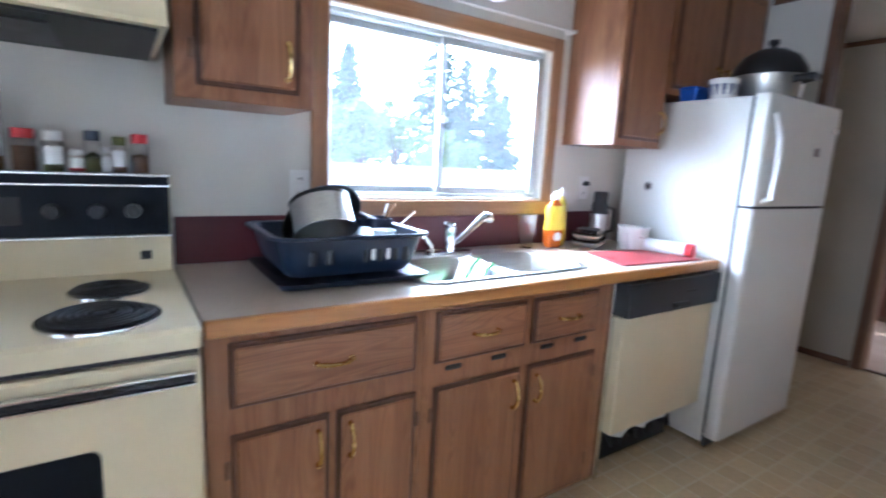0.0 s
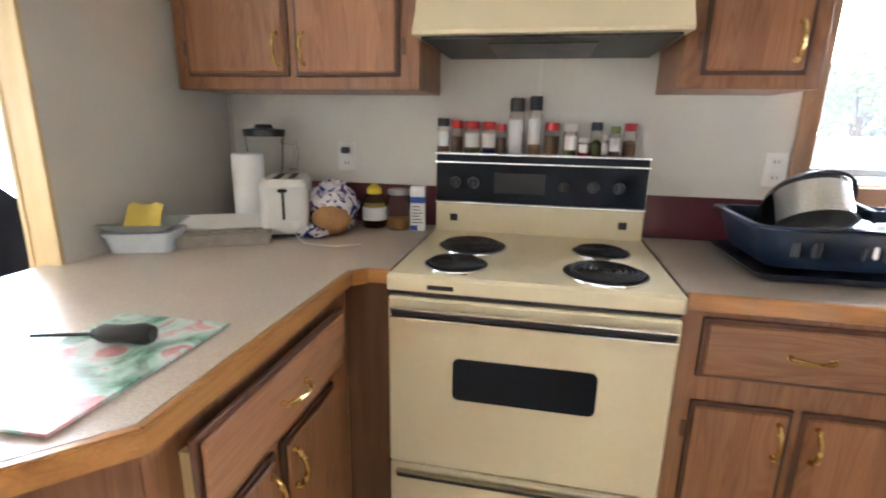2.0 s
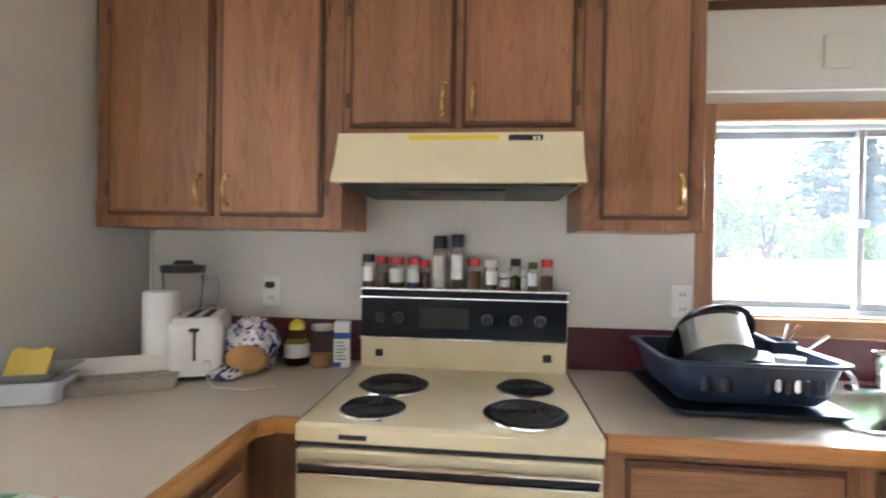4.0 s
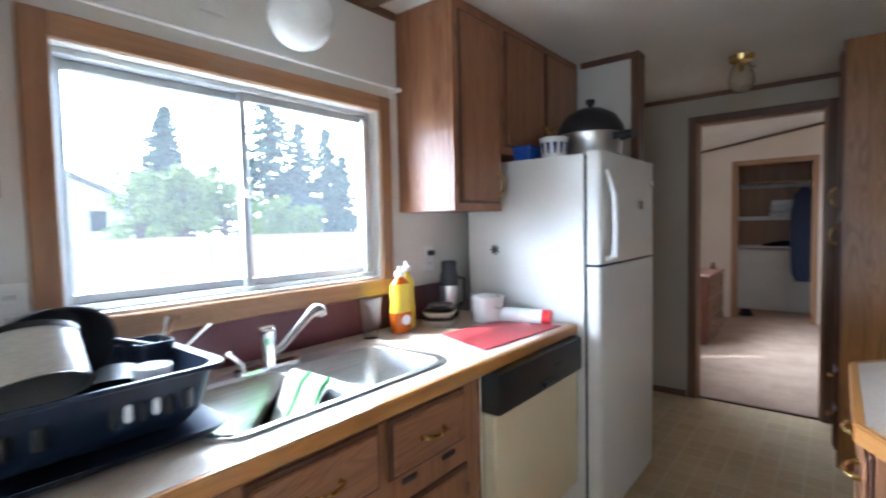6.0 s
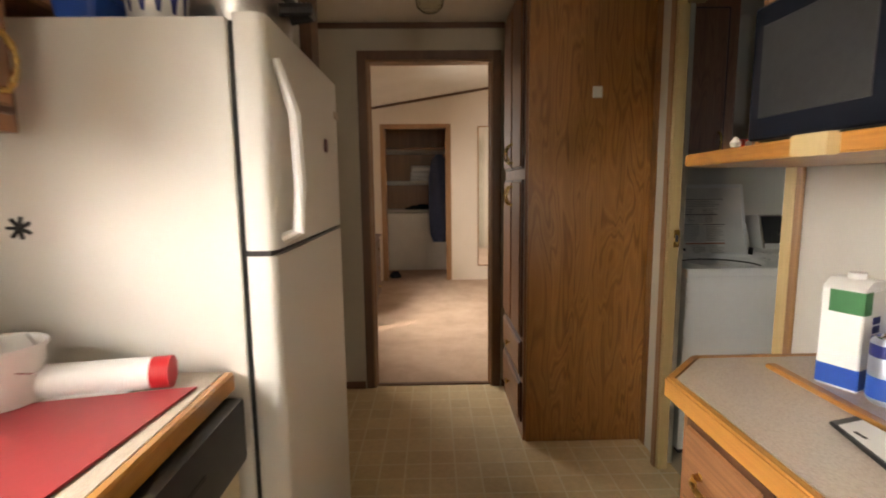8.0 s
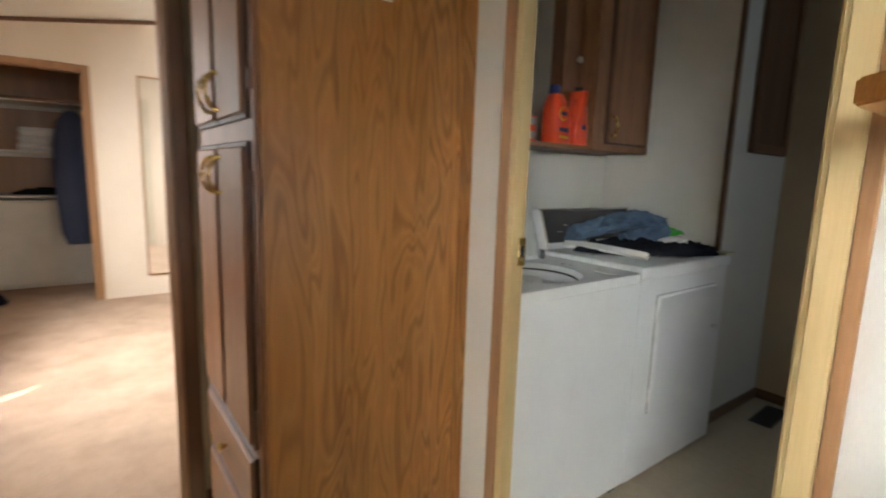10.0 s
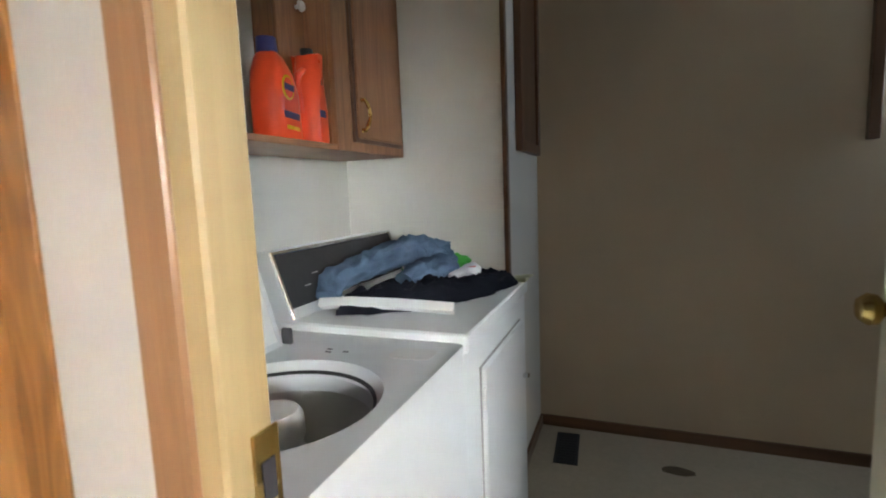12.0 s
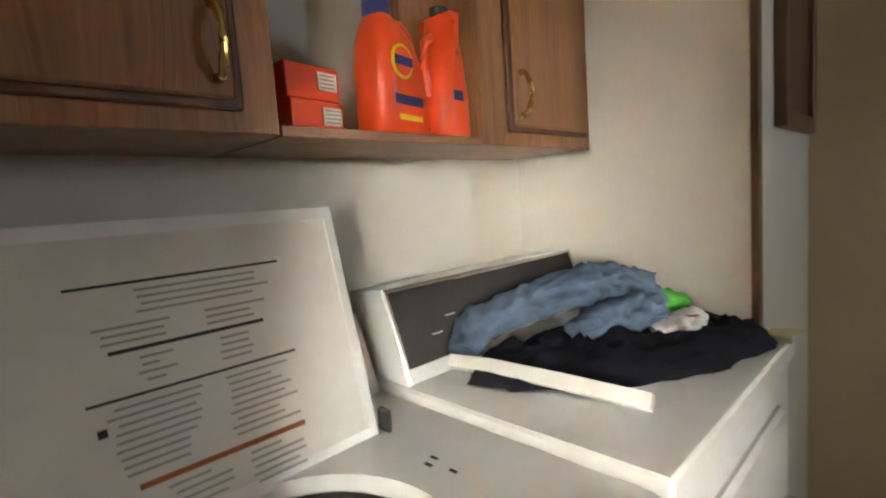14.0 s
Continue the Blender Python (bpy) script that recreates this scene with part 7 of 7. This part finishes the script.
part("case", box(0.0, 0.85, -0.42, 0.0, 0.05, 0.72, bev=0.004), plain("cherry_wood", (0.16, 0.05, 0.03), 0.3, 0, 0.25, 6), ds)
part("top", box(-0.02, 0.87, -0.445, 0.0, 0.72, 0.745, bev=0.006), plain("cherry_top", (0.15, 0.05, 0.03), 0.3, 0, 0.25, 6), ds)
for i in range(3):
    f = part("drawer_front", box(0.03, 0.82, -0.432, -0.42, 0.08 + 0.21 * i, 0.27 + 0.21 * i, bev=0.004), trim_x, ds)
    for x in (0.22, 0.63):
        part("knob", rod((x, -0.45, 0.175 + 0.21 * i), (x, -0.432, 0.175 + 0.21 * i), 0.012, seg=10), brass, f)
part("plinth", box(0.02, 0.83, -0.40, -0.01, 0.0, 0.05), trim_dark, ds)
solo("trinket", lathe([(0, 0), (0.03, 0.0), (0.035, 0.03), (0.02, 0.05), (0.026, 0.075), (0, 0.08)], 14), trim_dark, "small dark ornament on the dresser", "ornament", pose(7.38, -0.35, 0.752))
mr = thing("wall_mirror", "tall mirror in a thin frame on the bedroom wall", "mirror", 8.459, -1.86, 0)
part("frame", boxes((-0.02, 0.0, -0.20, -0.185, 0.20, 2.06), (-0.02, 0.0, 0.185, 0.20, 0.20, 2.06), (-0.02, 0.0, -0.185, 0.185, 0.20, 0.215), (-0.02, 0.0, -0.185, 0.185, 2.045, 2.06)), casing_z, mr)
part("mirror_glass", box(-0.012, -0.006, -0.185, 0.185, 0.215, 2.045), plain("silvered_glass", (0.85, 0.86, 0.85), 0.04, 1.0, 0.03, bumps=0), mr, smooth=0)
hk = thing("wall_hook", "small dark bracket on the bedroom wall", "hook", 8.455, -2.0, 2.14)
part("hook", tube([(0, 0, 0), (-0.06, 0.03, 0.03), (-0.08, 0.06, 0.09)], 0.012, 8), trim_dark, hk)
for z, dpt in ((1.84, 0.45), (1.36, 0.5), (0.93, 0.5)):
    s = thing("closet_shelf", "painted closet shelf across the back wall", "shelf", 9.74, -0.95, z, 0, "closet shelves")
    part("board", box(-dpt, 0.0, -0.695, 0.695, -0.02, 0.0, bev=0.002), white_paint, s)
    part("cleat", box(-0.03, 0.0, -0.695, 0.695, -0.06, -0.021), white_paint, s)
ccb = thing("closet_cupboard", "pale painted closet base cupboard with two flat doors", "cupboard")
part("body", box(9.30, 9.74, -1.64, -0.26, 0.006, 0.88, bev=0.004), white_paint, ccb)
for y0, y1 in ((-1.62, -0.96), (-0.94, -0.28)):
    part("door", box(9.284, 9.2995, y0, y1, 0.05, 0.86, bev=0.003), white_paint, ccb)
for k, (w, mt) in enumerate(((0.19, white_cloth), (0.18, white_cloth), (0.17, paper))):
    solo("folded_towel", loft([rrect(9.30, 9.30 + 0.26, -0.92 - w, -0.92 + w, 0.04, 1.362 + 0.075 * k), rrect(9.28, 9.57, -0.93 - w, -0.91 + w, 0.05, 1.395 + 0.075 * k), rrect(9.30, 9.56, -0.92 - w, -0.92 + w, 0.04, 1.434 + 0.075 * k)]), mt, "folded white towel stacked on the closet shelf", "towel", group="folded towels")
heap("dark_bundle", "dark folded clothes on the closet shelf", "clothing", black_cloth, 9.45, -0.90, 0.9315, 0.16, 0.28, 0.07, 8.0)
ct = thing("hanging_coat", "dark navy coat hanging at the closet opening", "coat", 8.75, -1.15, 0)
part("coat", loft([[(0.06 * math.cos(a) * s * (1 + 0.18 * math.sin(5 * a + z * 4)), 0.13 * math.sin(a) * s * (1 + 0.12 * math.sin(7 * a)), z) for a in (2 * math.pi * i / 28 for i in range(28))] for z, s in ((0.50, 0.7), (0.62, 1.0), (1.0, 1.15), (1.4, 1.1), (1.62, 0.85), (1.72, 0.3))]), plain("navy_coat", (0.02, 0.025, 0.05), 0.9, 0, 0.3, 12, 200, 0.6), ct)
part("hanger_hook", tube([(0, 0, 1.71), (0, 0, 1.78), (0.02, 0, 1.80)], 0.003, 6), chrome, ct)
solo("closet_rail", rod((8.75, -1.64, 1.80), (8.75, -0.26, 1.80), 0.014, seg=10), trim_dark, "dark wooden closet hanging rail", "rail")
heap("shoes", "dark shoes on the closet floor", "shoes", black_cloth, 8.72, -0.52, 0.0065, 0.10, 0.08, 0.09, 6.0)

# ---------------------------------------------------------------- outside
ground = setting("ground", bmesh.new(), dirt_m, "dry grassy yard reaching to the horizon")
gm = bmesh.new()
bx(gm, -400, 400, 0.5, 700, -0.95, -0.85)
bx(gm, -400, 400, -400, 0.5, -0.95, -0.86)
gm.to_mesh(ground.data)
gm.free()
# upright glowing card in place of the northern sky, added to brighten the rooms
sky_card = bmesh.new()
sky_card.faces.new([sky_card.verts.new(p) for p in ((-160, 75, -0.85), (160, 75, -0.85), (160, 75, 95), (-160, 75, 95))])
setting("backdrop", sky_card, sky_glow, "glowing card for the white hazy sky, added to light the rooms too")
FY = 10.5
fence = thing("fence", "weathered wooden board fence across the yard", "fence", -4.0, FY, -0.85)
slat = finish("slat", box(-0.068, 0.068, -0.01, 0.01, 0.03, 1.95, bev=0.004), slat_wood, 0)
post = finish("post", box(-0.05, 0.05, 0.0, 0.10, 0.0, 2.02, bev=0.006), slat_wood, 0)
rf = random.Random(2)
for i in range(210):
    share("slat", slat, fence, pose(0.14 * i, 0.004 * rf.uniform(-1, 1), 0.02 * rf.uniform(-1, 1), 0, 0.4 * rf.uniform(-1, 1), 0))
for i in range(13):
    share("post", post, fence, pose(2.4 * i, 0.055, 0))
for z in (0.4, 1.1, 1.9):
    part("rail", box(-0.2, 29.6, 0.012, 0.05, z, z + 0.09), slat_wood, fence)
part("cap_board", box(-0.2, 29.6, -0.05, 0.06, 1.975, 2.01), slat_wood, fence)
hs = thing("neighbour_house", "pale sided gabled house beyond the fence", "house", 6.0, 22.0, -0.85, 8)
part("wall", loft([[(-4.6, y, 0), (4.2, y, 0), (4.2, y, 2.9), (-0.2, y, 4.7), (-4.6, y, 2.9)] for y in (0.0, 8.0)]), siding, hs)
for s, x1, z1 in ((-1, -5.1, 2.68), (1, 4.7, 2.68)):
    part("roof", loft([[(-0.2, y, 4.74), (x1, y, z1), (x1, y, z1 + 0.14), (-0.2, y, 4.9)] for y in (-0.4, 8.4)]), roof_m, hs)
for x, z, w, h in ((1.3, 2.1, 0.8, 1.0), (-2.2, 1.9, 1.3, 1.1)):
    wn = part("window", ring_frame(x, x + w, z, z + h, -0.06, 0.02, 0.08), white_paint, hs)
    part("pane", box(x + 0.08, x + w - 0.08, -0.03, -0.01, z + 0.08, z + h - 0.08), black_gloss, wn)


def conifer(x, y, h, r, seed):
    t = thing("fir_tree", "tall dark green fir with drooping boughs", "tree", x, y, -0.85, 0, "fir trees")
    q = random.Random(seed)
    part("trunk", rod((0, 0, 0), (0, 0, h), 0.16 * h / 10, 0.01, 8), bark, t)
    limbs, verts, faces = bmesh.new(), [], []
    z = h * 0.08
    while z < h * 0.985:
        f = 1 - z / h
        for k in range(9):
            a = q.uniform(0, 2 * math.pi)
            L = r * (f ** 0.8) * q.uniform(0.55, 1.1) + 0.06
            drop = q.uniform(0.15, 0.45) * L
            tip = (L * math.cos(a), L * math.sin(a), z - drop)
            if L > 0.6:
                cyl(limbs, (0, 0, z), tip, 0.03, 0.006, 4, False)
            n = max(5, int(L * 13))
            for i in range(n):
                s = (i + q.random()) / n
                c = Vector((tip[0] * s, tip[1] * s, z - drop * s ** 1.3)) + Vector((q.gauss(0, 0.10), q.gauss(0, 0.10), q.gauss(0, 0.05)))
                w = 0.20 + 0.32 * q.random() * (0.5 + f)
                d1 = Vector((math.cos(a) * w + q.gauss(0, 0.05), math.sin(a) * w + q.gauss(0, 0.05), -w * q.uniform(0.1, 0.7)))
                d2 = Vector((-math.sin(a), math.cos(a), q.gauss(0, 0.4))) * w * 0.45
                b0 = len(verts)
                verts += [tuple(c - d2), tuple(c + d1), tuple(c + d2)]
                faces.append((b0, b0 + 1, b0 + 2))
        z += max(0.10, 0.028 * h * (0.5 + f))
    part("limbs", limbs, bark, t)
    me = bpy.data.meshes.new("crown")
    me.from_pydata(verts, [], faces)
    me.materials.append(fir)
    share("crown", me, t)


def shrub(x, y, h, r, seed, mat):
    t = thing("leafy_tree", "bushy yellow-green tree behind the fence", "tree", x, y, -0.85, 0, "bushy trees")
    q = random.Random(seed)
    tr = bmesh.new()
    cyl(tr, (0, 0, 0), (0, 0, h * 0.5), 0.10, 0.06, 7)
    verts, faces = [], []
    for k in range(26):
        a, e = q.uniform(0, 6.283), q.uniform(-0.15, 1.0)
        c = Vector((math.cos(a) * r * q.uniform(0.2, 0.85), math.sin(a) * r * q.uniform(0.2, 0.85), h * (0.5 + 0.42 * e)))
        cyl(tr, (0, 0, h * 0.35), tuple(c), 0.035, 0.008, 5, False)
        cr = r * q.uniform(0.22, 0.42)
        for i in range(150):
            d = Vector((q.gauss(0, 1), q.gauss(0, 1), q.gauss(0, 0.8))).normalized() * cr * q.uniform(0.5, 1.1)
            p = c + d
            u = Vector((q.gauss(0, 1), q.gauss(0, 1), q.gauss(0, 1))).normalized() * 0.09
            v = u.cross(Vector((q.gauss(0, 1), q.gauss(0, 1), q.gauss(0, 1)))).normalized() * 0.06
            b0 = len(verts)
            verts += [tuple(p - u), tuple(p + v), tuple(p + u), tuple(p - v)]
            faces.append((b0, b0 + 1, b0 + 2, b0 + 3))
    part("trunk", tr, bark, t)
    me = bpy.data.meshes.new("crown")
    me.from_pydata(verts, [], faces)
    me.materials.append(mat)
    share("crown", me, t)


for i, (x, y, h, r) in enumerate(((19.5, 28.5, 12.5, 4.4), (21.5, 28.0, 9.6, 2.9), (23.4, 27.5, 9.4, 2.7), (13.5, 30.5, 9.5, 3.5), (14.8, 33.0, 10.5, 2.6), (2.5, 38.0, 10.0, 2.7), (7.5, 42.0, 9.5, 2.4), (27.0, 30.0, 8.0, 2.4), (31.0, 27.0, 9.0, 2.7))):
    conifer(x, y, h, r, 11 + i)
for i, (x, y, h, r) in enumerate(((7.6, 17.5, 4.4, 1.15), (9.3, 18.0, 4.8, 1.2), (11.2, 18.6, 5.2, 1.25), (15.5, 22.0, 3.9, 1.2), (18.0, 22.5, 3.5, 1.2))):
    shrub(x, y, h, r, 31 + i, shrub_l)
